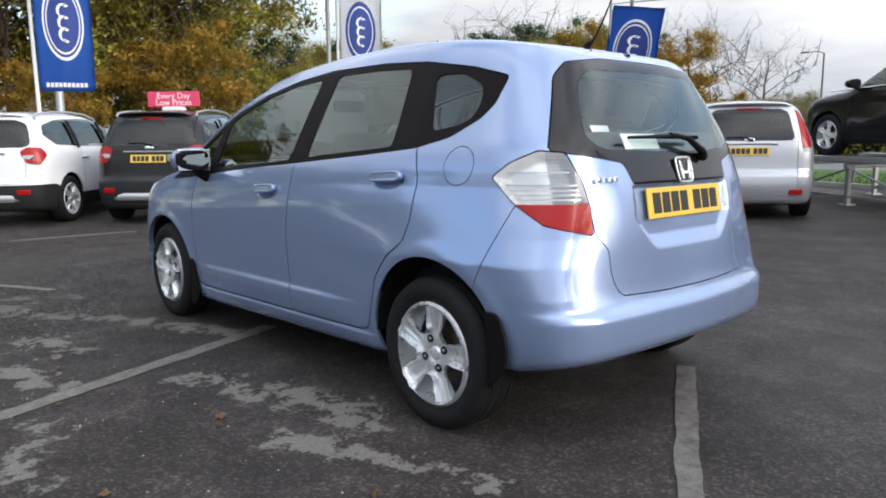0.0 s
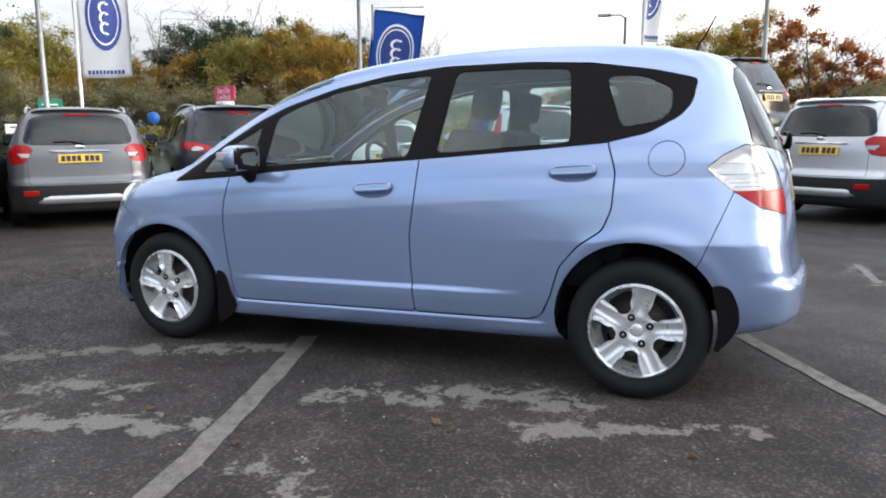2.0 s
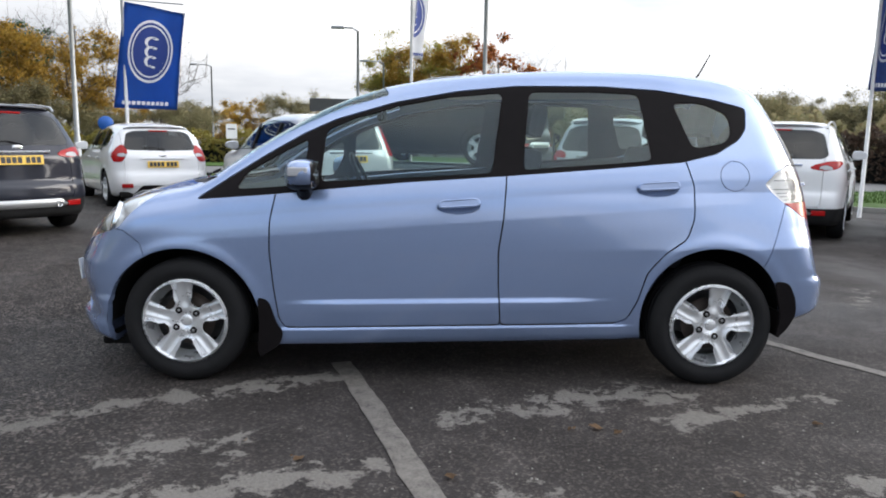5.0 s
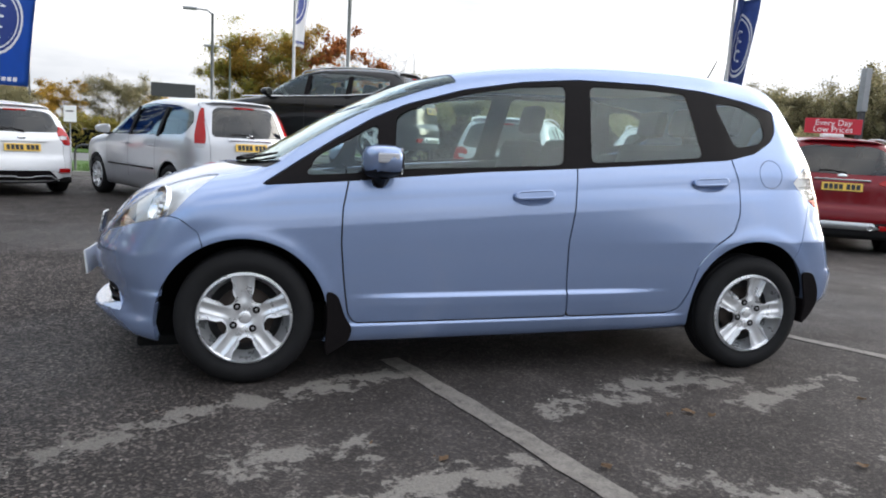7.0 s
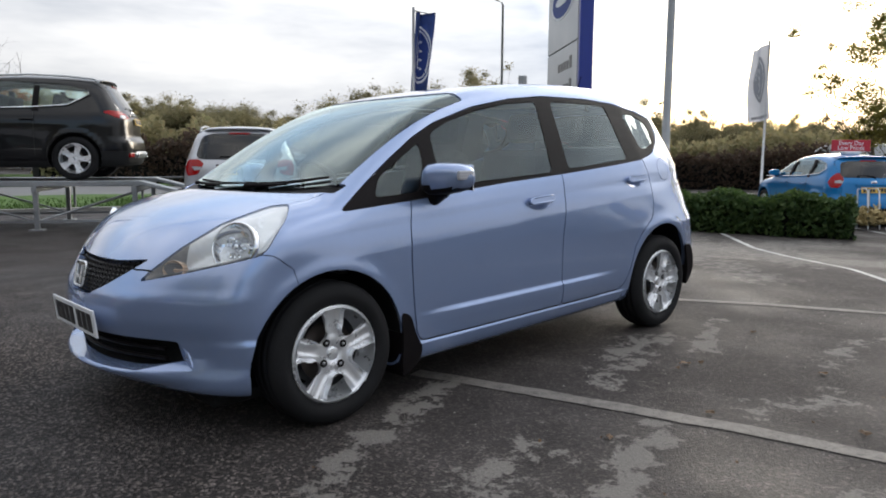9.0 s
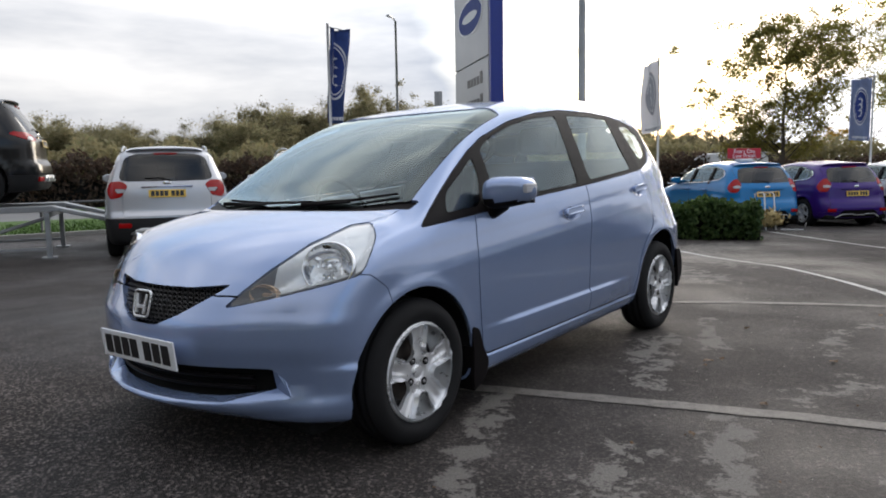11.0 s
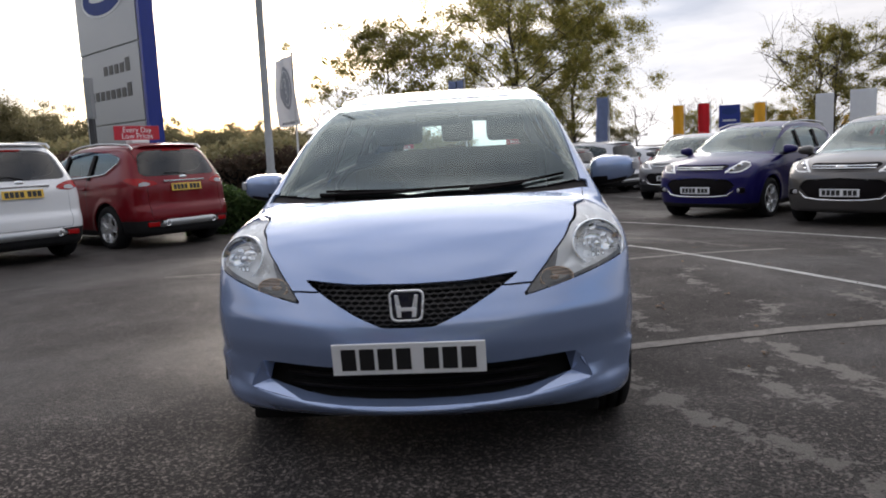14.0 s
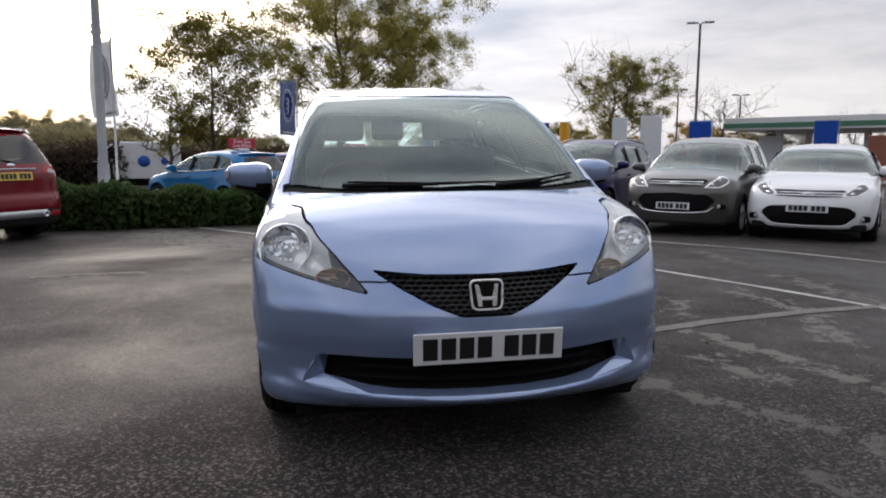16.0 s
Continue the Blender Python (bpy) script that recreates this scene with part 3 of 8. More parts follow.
# side windows: the dark band first, then its panes
DLO = eased([(-1.172, 0.908), (-0.8, 0.931), (-0.55, 0.953), (-0.2, 0.981), (0.26, 1.006), (0.767, 1.039), (1.099, 1.064), (1.266, 1.101), (1.385, 1.166), (1.428, 1.218), (1.446, 1.318), (1.271, 1.363),
             (1.007, 1.407), (0.736, 1.426), (0.33, 1.43), (0.05, 1.406), (-0.25, 1.355), (-0.53, 1.275), (-0.68, 1.209), (-0.85, 1.113), (-1, 1.02)], 0.02, 3)
band = Shell(shell.take(lambda x, a, z: outline(DLO)(x, z), 0.002, SIDE))
PANES = {
    "quarter_light": eased([(-0.985, 0.955), (-0.74, 0.968), (-0.668, 1.09), (-0.660, 1.183), (-0.935, 1.035)], 0.025),
    "front_window": eased([(-0.595, 0.985), (-0.575, 1.222), (-0.45, 1.278), (-0.23, 1.338), (0.0, 1.378), (0.262, 1.398), (0.200, 1.020), (-0.3, 0.998)], 0.03),
    "rear_window": eased([(0.345, 1.034), (0.392, 1.402), (0.696, 1.4), (0.918, 1.388), (0.952, 1.073)], 0.03),
    "rear_quarter_light": eased([(1.157, 1.127), (1.08, 1.347), (1.22, 1.345), (1.349, 1.287), (1.356, 1.2), (1.318, 1.154)], 0.035),
}
panes = {k: band.take(lambda x, a, z, o=o: outline(o)(x, z), 0.0015) for k, o in PANES.items()}

# lamps
HEAD = eased([(-1.495, 0.672), (-1.400, 0.727), (-1.263, 0.798), (-1.062, 0.884), (-0.850, 0.938), (-0.735, 0.946), (-0.728, 0.900), (-0.800, 0.795), (-0.835, 0.772), (-1.045, 0.740), (-1.265, 0.706)], 0.02)
head = shell.take(lambda x, a, z: outline(HEAD)(x + 0.9 * a, z), 0.002, lambda x, a, z: np.maximum(x + 1.05, 0.25 - a))
TAILL = eased([(0.845, 0.958), (0.935, 1.010), (1.061, 1.048), (1.186, 1.040), (1.262, 0.940), (1.300, 0.85), (1.313, 0.760), (1.085, 0.798), (0.949, 0.870)], 0.012)
tail = Shell(shell.take(lambda x, a, z: outline(TAILL)(x - 0.9 * a, z), 0.002, lambda x, a, z: np.maximum(1.3 - x, 0.3 - a)))
tail_red = tail.take(lambda x, a, z: z - 0.868, 0.0008)

# glass front and back
PILLAR = lambda x: 0.672 - 0.118 * (x + 1.1)
screen = shell.take(lambda x, a, z: np.maximum(np.maximum(-1.30 + 0.43 * a * a - x, x - (-0.40 + 0.35 * a * a)), a - PILLAR(x)) , 0.002, lambda x, a, z: 0.96 - z)
cowl = shell.take(lambda x, a, z: np.maximum(np.maximum(-1.365 + 0.43 * a * a - x, x - (-1.296 + 0.43 * a * a)), a - 0.70), 0.0015, lambda x, a, z: 0.93 - z)
BACK = eased([(-0.4, 0.922), (0.325, 0.922), (0.350, 1.0), (0.57, 1.036), (0.618, 1.046), (0.565, 1.16), (0.490, 1.309), (0.425, 1.362), (0.23, 1.384), (-0.4, 1.388)], 0.02)
back_band = Shell(shell.take(lambda x, a, z: outline(BACK)(a, z), 0.002, lambda x, a, z: 1.3 - x))
BACK_GLASS = eased([(-0.4, 1.025), (0.42, 1.045), (0.492, 1.09), (0.466, 1.19), (0.416, 1.29), (0.342, 1.335), (-0.4, 1.35)], 0.05)
back_glass = back_band.take(lambda x, a, z: outline(BACK_GLASS)(a, z), 0.0004)

# grille and air intake
GRILLE = eased([(-0.3, 0.597), (0.088, 0.600), (0.19, 0.640), (0.285, 0.690), (0.385, 0.750), (0.20, 0.735), (-0.3, 0.728)], 0.012)
grille = shell.take(lambda x, a, z: outline(GRILLE)(a, z), 0.001, lambda x, a, z: x + 1.6)
INTAKE = eased([(-0.3, 0.328), (0.24, 0.329), (0.40, 0.334), (0.632, 0.350), (0.600, 0.425), (0.570, 0.455), (0.48, 0.457), (-0.3, 0.452)], 0.012)
intake = shell.take(lambda x, a, z: outline(INTAKE)(a, z), 0.001, lambda x, a, z: x + 1.6)

# painted panels
BONNET = eased([(-1.862, -0.3), (-1.862, 0.15), (-1.838, 0.34), (-1.800, 0.47), (-1.765, 0.55), (-1.68, 0.605), (-1.55, 0.640), (-1.42, 0.656), (-1.316, 0.661), (-1.13, 0.674), (-1.05, 0.70), (-1.05, -0.3)], 0.02)
bonnet = shell.take(lambda x, a, z: outline(BONNET)(x, a), 0.002, lambda x, a, z: np.maximum(0.64 - z, x + 1.13))
FRONT_DOOR = [(-0.800, 1.0), (-0.800, 0.935), (-0.828, 0.81), (-0.834, 0.67), (-0.822, 0.50), (-0.803, 0.345), (-0.775, 0.303), (0.238, 0.305), (0.228, 0.5), (0.227, 0.667), (0.250, 0.80), (0.267, 0.98), (0.267, 1.05)]
REAR_DOOR = [(0.267, 1.05), (0.267, 0.98), (0.25, 0.8), (0.227, 0.667), (0.228, 0.5), (0.238, 0.305), (0.786, 0.307), (0.84, 0.328), (0.882, 0.411), (0.925, 0.55), (1.005, 0.642), (1.105, 0.709), (1.14, 0.797), (1.147, 0.946), (1.114, 1.058), (1.104, 1.099)]
front_door = shell.take(lambda x, a, z: outline(eased(FRONT_DOOR, 0.02))(x, z), 0.0034, SIDE)
rear_door = shell.take(lambda x, a, z: outline(eased(REAR_DOOR, 0.02))(x, z), 0.0034, SIDE)
CUPS = [(0.0425, 0.868), (0.9715, 0.940)]
cups = []
for i, (cx, cz) in enumerate(CUPS):
    door_shell = Shell((front_door, rear_door)[i])
    cups.append(door_shell.take(lambda x, a, z: (np.hypot((x - cx) / 0.100, (z - cz) / 0.036) - 1) * 0.036, 0.0004))
    if i:
        rear_door = door_shell.mesh
    else:
        front_door = door_shell.mesh
flap = shell.take(lambda x, a, z: np.hypot(x - 1.345, z - 0.997) - 0.070, 0.0016, SIDE)
GATE = eased([(-0.3, 0.536), (0.2, 0.538), (0.43, 0.546), (0.462, 0.58), (0.478, 0.64), (0.480, 0.71), (0.530, 0.760), (0.555, 0.94), (0.598, 1.03), (0.585, 1.06), (0.50, 1.2), (-0.3, 1.2)], 0.02)
gate = shell.take(lambda x, a, z: outline(GATE)(a, z), 0.002, lambda x, a, z: 1.45 - x)
FBUMP = [(-1.40, 0.0), (-1.40, 0.62), (-1.425, 0.710), (-1.50, 0.768), (-2.3, 0.90), (-2.3, 0.0)]
front_bumper = shell.take(lambda x, a, z: outline(FBUMP)(x, z), 0.0018)
RBUMP = [(1.45, 0.0), (1.45, 0.53), (1.49, 0.60), (1.60, 0.862), (2.3, 0.862), (2.3, 0.0)]
rear_bumper = shell.take(lambda x, a, z: outline(RBUMP)(x, z), 0.0018)

def panel(*given):
    """A panel or pane of the blue car's body."""
    return true_normals(part(*given), body_field)


panel("body", sheet(shell.mesh, 1), PAINT_BLUE, car)
panel("bonnet", sheet(bonnet, 1), PAINT_BLUE, car)
fb = panel("front_bumper", sheet(front_bumper, 1, 0.03), PAINT_BLUE, car)
rb = panel("rear_bumper", sheet(rear_bumper, 1, 0.02), PAINT_BLUE, car)
tg = panel("tailgate", sheet(gate, 1), PAINT_BLUE, car)
ws = panel("windscreen", sheet(pushed(screen, body_field, lambda x, a, z: -0.004 + 0 * x), 1, 0.0), GLASS_SCREEN, car)
ws.visible_shadow = False
part("scuttle_panel", sheet(pushed(cowl, body_field, lambda x, a, z: -0.012 + 0 * x), 1), TRIM, car)
panel("rear_glass_surround", sheet(back_band.mesh, 1, 0.006), GLOSS_BLACK, tg)
bg = panel("rear_screen", sheet(back_glass, 1, 0.0), GLASS, tg)
bg.visible_shadow = False

for s in (0, -1):
    sgn = -1 if s else 1
    fd = panel("front_door", sheet(front_door, s), PAINT_BLUE, car)
    rd = panel("rear_door", sheet(rear_door, s), PAINT_BLUE, car)
    panel("fuel_flap", sheet(flap, s, 0.008), PAINT_BLUE, car) if s else None
    panel("window_surround", sheet(pushed(band.mesh, body_field, lambda x, a, z: -0.003 + 0 * x), s, 0.010), TRIM, car)
    for k, pane in panes.items():
        g = panel(k, sheet(pushed(pane, body_field, lambda x, a, z: -0.006 + 0 * x), s, 0.0), GLASS, {"front_window": fd, "rear_window": rd}.get(k, car))
        g.visible_shadow = False
    # head lamp: a pale bezel and a dark inner corner behind a clear lens, with a chrome bowl and an indicator
    def well(x, a, z):
        t = np.clip(-outline(HEAD)(x + 0.9 * a, z) / 0.045, 0, 1)
        return -0.006 - 0.055 * t * t * (3 - 2 * t)
    deep = pushed(head, body_field, well)
    corner = head[0][:, 0] + 0.9 * head[0][:, 1] + 1.27 - 0.9 * (head[0][:, 2] - 0.76)
    u = head[0][:, 0] + 0.9 * head[0][:, 1]
    corner = np.minimum(corner, head[0][:, 2] - (0.754 + 0.153 * (u + 1.045)))
    hl = part("headlight", sheet(cut(deep, -corner), s, 0.0), BEZEL, car)
    part("lamp_housing", sheet(cut(deep, corner), s, 0.0), HOUSING, hl, "dark grey inner corner")
    lens = panel("lens", sheet(head, s, 0.0), LENS, hl)
    lens.visible_shadow = False
    for u, z, r, wide, mat, nm in ((-0.985, 0.826, 0.086, 1.12, CHROME, "reflector"), (-1.31, 0.726, 0.034, 1.7, AMBER, "indicator")):
        h = head[0]
        i = int(np.argmin(np.hypot(h[:, 0] + 0.9 * h[:, 1] - u, h[:, 2] - z)))
        q = h[i]
        g = np.array([float(body_field(*(q + 2e-3 * d)) - body_field(*(q - 2e-3 * d))) for d in np.eye(3)])
        g = Vector(g).normalized()
        aim = (g + Vector((-0.5, 0, -0.15))).normalized()
        c = Vector(q) - g * (0.030 if r > 0.05 else 0.020)
        if s:
            c.y, aim.y = -c.y, -aim.y
        bowl = lathe([(r * 1.10, 0.010), (r * 1.10, -0.008), (r * 1.03, -0.012), (r, -0.006), (r * 0.88, 0.014), (r * 0.6, 0.032), (r * 0.25, 0.042), (r * 0.2, 0.0), (r * 0.12, -0.006), (0.0, -0.008)], 32)
        ob = part(nm, bowl, mat, hl)
        if r > 0.05:                                            # upright flutes in the bowl
            for i, (fx, fz) in enumerate([(x, 0.012) for x in (-0.042, -0.026, -0.010, 0.006, 0.022, 0.038)] + [(x, -0.034) for x in (-0.018, 0.0, 0.018)]):
                fl = bmesh.new()
                tube(fl, [(fx, 0.012, fz - 0.013), (fx, 0.010, fz + 0.013)], 0.006, 6)
                part("flute", fl, CHROME, ob)
        ob.matrix_basis = Matrix.Translation(c) @ (-aim).to_track_quat("Y", "Z").to_matrix().to_4x4() @ Matrix.Diagonal((wide, 1, 1, 1))
    # tail lamp: a clear lens over a pale bowl with a ribbed inner column, and a red lower lens
    def bowl(x, a, z):
        t = np.clip(-outline(TAILL)(x - 0.9 * a, z) / 0.03, 0, 1)
        return -0.004 - 0.032 * t * t * (3 - 2 * t)
    back = pushed(tail.mesh, body_field, bowl)
    column = tail.mesh[0][:, 0] - 0.9 * tail.mesh[0][:, 1] - 1.115 - 0.25 * (0.95 - tail.mesh[0][:, 2])
    tl = part("tail_light", sheet(cut(back, column), s, 0.0), BEZEL, car, "clear upper tail lamp")
    part("lamp_column", sheet(cut(back, -column), s, 0.0), CLEAR_LAMP, tl, "ribbed grey lamp column")
    for z in (0.884, 0.900, 0.916, 0.932, 0.975):
        rib = cut(tail.mesh, tail.mesh[0][:, 2] - z - 0.003)
        rib = cut(rib, z - 0.003 - rib[0][:, 2])
        rib = cut(rib, outline(TAILL)(rib[0][:, 0] - 0.9 * rib[0][:, 1], rib[0][:, 2]) + 0.022)
        rib = pushed(rib, body_field, lambda x, a, z: -0.010 + 0 * x)
        part("lamp_rib", sheet(rib, s, 0.0), SATIN_LAMP, tl)
    tail_lens = panel("lens", sheet(tail.mesh, s, 0.0), LENS, tl)
    tail_lens.visible_shadow = False
    panel("brake_lens", sheet(tail_red, s, 0.01), RED_LAMP, tl, "red lower lens")
    # door handles: a scooped cup and a flat pull
    for door, cup, (cx, cz), tilt in ((fd, cups[0], CUPS[0], 2.5), (rd, cups[1], CUPS[1], 2.0)):
        def scoop(x, a, z):
            r = np.clip(np.hypot((x - cx) / 0.100, (z - cz) / 0.036), 0, 1)
            return -0.013 * (1 - r * r)
        part("handle_cup", sheet(pushed(cup, body_field, scoop), s, 0.0), PAINT_BLUE, door)
        y = float(flank(np.array([cx]), np.array([cz + 0.01]))[0])
        rim = eased([(-0.097, -0.008), (-0.094, 0.014), (-0.070, 0.024), (0.080, 0.026), (0.100, 0.018), (0.103, -0.006), (0.085, -0.016), (-0.080, -0.017)], 0.010, 3)
        bm = plate_of(rim, 0.022, 0.006)
        for v in bm.verts:
            v.co.y += 0.004 - 0.9 * v.co.x ** 2
        h = part("door_handle", bm, PAINT_BLUE, door)
        lean_in = math.atan2(float(flank(np.array([cx]), np.array([cz + 0.03]))[0]) - y, 0.02)
        h.matrix_basis = Matrix.Translation((cx, sgn * (y - 0.006), cz + 0.010)) @ (flip_y() if s else Matrix()) @ Matrix.Rotation(-lean_in, 4, "X") @ Matrix.Rotation(radians(-tilt), 4, "Y")
    # mirror
    mi = new("door_mirror")
    mi.parent = car
    mi.matrix_basis = Matrix.Translation((-0.66, sgn * 0.86, 1.022)) @ (flip_y() if s else Matrix())
    bm = bmesh.new()
    bmesh.ops.create_cube(bm, size=1)
    bmesh.ops.subdivide_edges(bm, edges=bm.edges, cuts=5, use_grid_fill=True)
    for v in bm.verts:
        c = v.co.copy()
        n = Vector((c.x * 2, c.y * 2, c.z * 2))
        q = n / max((abs(n.x) ** 3.2 + abs(n.y) ** 3.6 + abs(n.z) ** 3.0) ** (1 / 3.2), 1e-6)
        y = q.y * 0.112
        v.co = Vector((max(q.x * 0.075, -0.075) * (1.0 - 0.22 * q.y) + 0.02 * q.y, y + 0.015, q.z * (0.068 - 0.012 * q.y) + 0.006 * q.y))
        if q.x > 0.93:
            v.co.x = 0.052 * (1.0 - 0.12 * q.y) + 0.02 * q.y
    for f in bm.faces:
        f.smooth = True
    bm.normal_update()
    for f in bm.faces:
        f.material_index = 1 if f.normal.x > 0.6 or f.calc_center_median().z < -0.036 else 0
    part("mirror_housing", bm, [PAINT_BLUE, TRIM], mi)
    g = part("mirror_glass", boxed(0.054, 0.060, -0.075, 0.105, -0.055, 0.058, 0.002), CHROME, mi)
    lamp = part("side_repeater", boxed(-0.045, 0.045, 0.105, 0.126, -0.005, 0.035, 0.008), CLEAR_LAMP, mi)
    bm = bmesh.new()
    tube(bm, [(0.0, -0.02, -0.05), (-0.005, -0.08, -0.09), (-0.02, -0.115, -0.10)], [0.035, 0.032, 0.045], 10)
    part("mirror_foot", bm, TRIM, mi)
    # mud flaps
    for pts, y0 in (((( -0.900, 0.455), (-0.845, 0.435), (-0.815, 0.33), (-0.780, 0.285), (-0.800, 0.22), (-0.895, 0.165), (-0.905, 0.20), (-0.893, 0.33)), 0.785),
                    (((1.530, 0.505), (1.60, 0.500), (1.635, 0.42), (1.640, 0.345), (1.60, 0.275), (1.558, 0.235), (1.545, 0.240), (1.565, 0.33)), 0.775)):
        bm = plate_of(eased([(x, z) for x, z in pts], 0.030, 4), 0.012, 0.004)
        fl = part("mud_flap", bm, TRIM, car)
        fl.matrix_basis = Matrix.Translation((0, sgn * (y0 + 0.022) - 0.006, 0))
        inner = boxed(pts[5][0] + 0.0, pts[5][0] + 0.012, 0.66, y0 + 0.02, pts[5][1], 0.36)
        ob = part("flap_inner", inner, TRIM, fl)
        ob.matrix_basis = Matrix.Translation((0, -(sgn * (y0 + 0.022) - 0.006), 0)) @ (flip_y() if s else Matrix())
    # wheels
    for x in (-1.25, 1.25):
        rad = 0.294
        hub = Vector((-1.248 if x < 0 else 1.238, sgn * (0.712 if x < 0 else 0.704), 0.034 + 0.002 * x + rad - 0.002))
        m = Matrix.Translation(LEAN.inverted() @ hub)
        if not s:
            m = m @ Matrix.Rotation(math.pi, 4, "Z")
        turn = Matrix.Rotation(radians(50 if x < 0 else 62), 4, "Y")
        wheel_parts(car, m @ turn, rad, rad * 0.68, swirl=0.05)
        # wheel housing
        liner = lathe([(0.362 if x < 0 else 0.345, -0.06), (0.37, 0.28), (0.0, 0.28)], 32)
        bmesh.ops.delete(liner, geom=[v for v in liner.verts if v.co.z < -0.04], context="VERTS")
        wl_ob = part("wheel_housing", liner, UNDER, car)
        wl_ob.matrix_basis = Matrix.Translation((x, sgn * 0.73, 0.325)) @ (Matrix.Rotation(math.pi, 4, "Z") if not s else Matrix())

# grille mesh, in the opening
bm = bmesh.new()
for k in range(-14, 15):
    for j in range(10):
        u, z = k * 0.0290 + (0.0145 if j % 2 else 0), 0.598 + j * 0.0152
        if outline(GRILLE)(np.array([abs(u)]), np.array([z]))[0] < -0.002:
            x = float(NOSE(np.array([z]))[0]) + 0.5 * u * u + 0.034 + max(0, (z - 0.66)) * 0.5
            ring = [(0.0160 * math.cos(t), 0.0098 * math.sin(t)) for t in (math.pi / 3 * i + math.pi / 6 for i in range(6))]
            tube(bm, [(x, u + p, z + q) for p, q in ring] + [(x, u + ring[0][0], z + ring[0][1])], 0.0024, 4, False)
part("grille_mesh", bm, GRILLE_PLASTIC, fb, "black honeycomb grille")
for nm, piece, d in (("grille_back", grille, -0.06), ("intake_back", intake, -0.07)):
    part(nm, sheet(pushed(piece, body_field, lambda x, a, z, d=d: d + 0 * x), 1, 0.0), UNDER, fb)


def on_nose(a, z):
    """The bumper's face at a half-width and a height."""
    x = np.linspace(-2.1, -1.3, 1601)
    f = body_field(x, np.full_like(x, a), np.full_like(x, z))
    return float(x[np.argmax(f < 0)])


def facet(corners):
    """A thin painted wedge: corners are (half-width, height, depth behind the face)."""
    bm = bmesh.new()
    face = [bm.verts.new((on_nose(a, z) + d, a, z)) for a, z, d in corners]
    rear = [bm.verts.new((v.co.x + 0.006, v.co.y, v.co.z)) for v in face]
    bm.faces.new(face)
    bm.faces.new(rear[::-1])
    for i in range(len(face)):
        j = (i + 1) % len(face)
        bm.faces.new((face[j], face[i], rear[i], rear[j]))
    bmesh.ops.recalc_face_normals(bm, faces=bm.faces)
    return bm


# the intake's ends: a ledge that faces up and a wall that faces inwards
for m in (Matrix(), flip_y()):
    for nm, corners in (("intake_ledge", [(0.0, 0.3255, 0.001), (0.15, 0.326, 0.001), (0.30, 0.3275, 0.001), (0.40, 0.3315, 0.001), (0.632, 0.347, 0.001), (0.556, 0.374, 0.030), (0.40, 0.343, 0.050), (0.30, 0.335, 0.052), (0.15, 0.333, 0.052), (0.0, 0.3325, 0.052)]),
                        ("intake_cheek", [(0.633, 0.348, 0.001), (0.602, 0.425, 0.001), (0.572, 0.456, 0.001), (0.535, 0.448, 0.058), (0.555, 0.374, 0.032)]),
                        ("intake_roof", [(0.574, 0.455, 0.001), (0.30, 0.4555, 0.001), (0.0, 0.454, 0.001), (0.0, 0.446, 0.05), (0.30, 0.446, 0.05), (0.535, 0.447, 0.056)])):
        ob = part(nm, facet(corners), PAINT_BLUE, fb)
        ob.matrix_basis = m
for z in (0.372, 0.412):
    bm = bmesh.new()
    tube(bm, [(float(NOSE(np.array([z]))[0]) + 0.5 * u * u + 0.035, u, z) for u in np.linspace(-0.47, 0.47, 15)], 0.009, 6)
    part("intake_bar", bm, TRIM, fb)
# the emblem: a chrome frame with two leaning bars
def emblem(parent, m, s):
    ring = eased([(-0.057 * s, 0.049 * s), (0.057 * s, 0.049 * s), (0.050 * s, -0.049 * s), (-0.050 * s, -0.049 * s)], 0.022 * s, 5)
    bm = plate_of(ring, 0.006)
    ob = part("emblem", bm, GLOSS_BLACK, parent, "chrome maker's emblem")
    ob.matrix_basis = m
    bm = bmesh.new()
    tube(bm, [(x, 0, z) for x, z in ring] + [(ring[0][0], 0, ring[0][1])], 0.0046 * s, 6, False)
    part("emblem_frame", bm, BADGE, ob)
    letter = [(-0.040, 0.036), (-0.028, 0.036), (-0.0185, -0.006), (0.0185, -0.006), (0.028, 0.036), (0.040, 0.036), (0.031, -0.038), (0.0175, -0.038), (0.0185, -0.018), (-0.0185, -0.018), (-0.0175, -0.038), (-0.031, -0.038)]
    bars = part("emblem_letter", plate_of([(x * s, z * s) for x, z in letter], 0.007, 0.0016), BADGE, ob)
    bars.matrix_basis = Matrix.Translation((0, -0.007, 0))
    return ob


emblem(fb, Matrix.Translation((-1.940, 0, 0.674)) @ Matrix.Rotation(radians(-90), 4, "Z") @ Matrix.Rotation(radians(-14), 4, "X"), 1.02)
emblem(tg, Matrix.Translation((1.815, 0, 0.968)) @ Matrix.Rotation(radians(90), 4, "Z") @ Matrix.Rotation(radians(-14), 4, "X"), 0.95)
number_plate(fb, Matrix.Translation((-1.976, 0.0, 0.503)) @ Matrix.Rotation(radians(-90), 4, "Z") @ Matrix.Rotation(radians(5), 4, "X"), PLATE_WHITE)
number_plate(tg, Matrix.Translation((1.823, 0.0, 0.852)) @ Matrix.Rotation(radians(90), 4, "Z") @ Matrix.Rotation(radians(-9), 4, "X"), PLATE_YELLOW)
bm = bmesh.new()
for i in range(4):
    box(bm, 0.026 * i - 0.05, 0.026 * i - 0.034, -0.003, 0.003, -0.008, 0.008 + (0.004 if i == 0 else 0), 0.002)
ob = part("model_badge", bm, CHROME, tg)
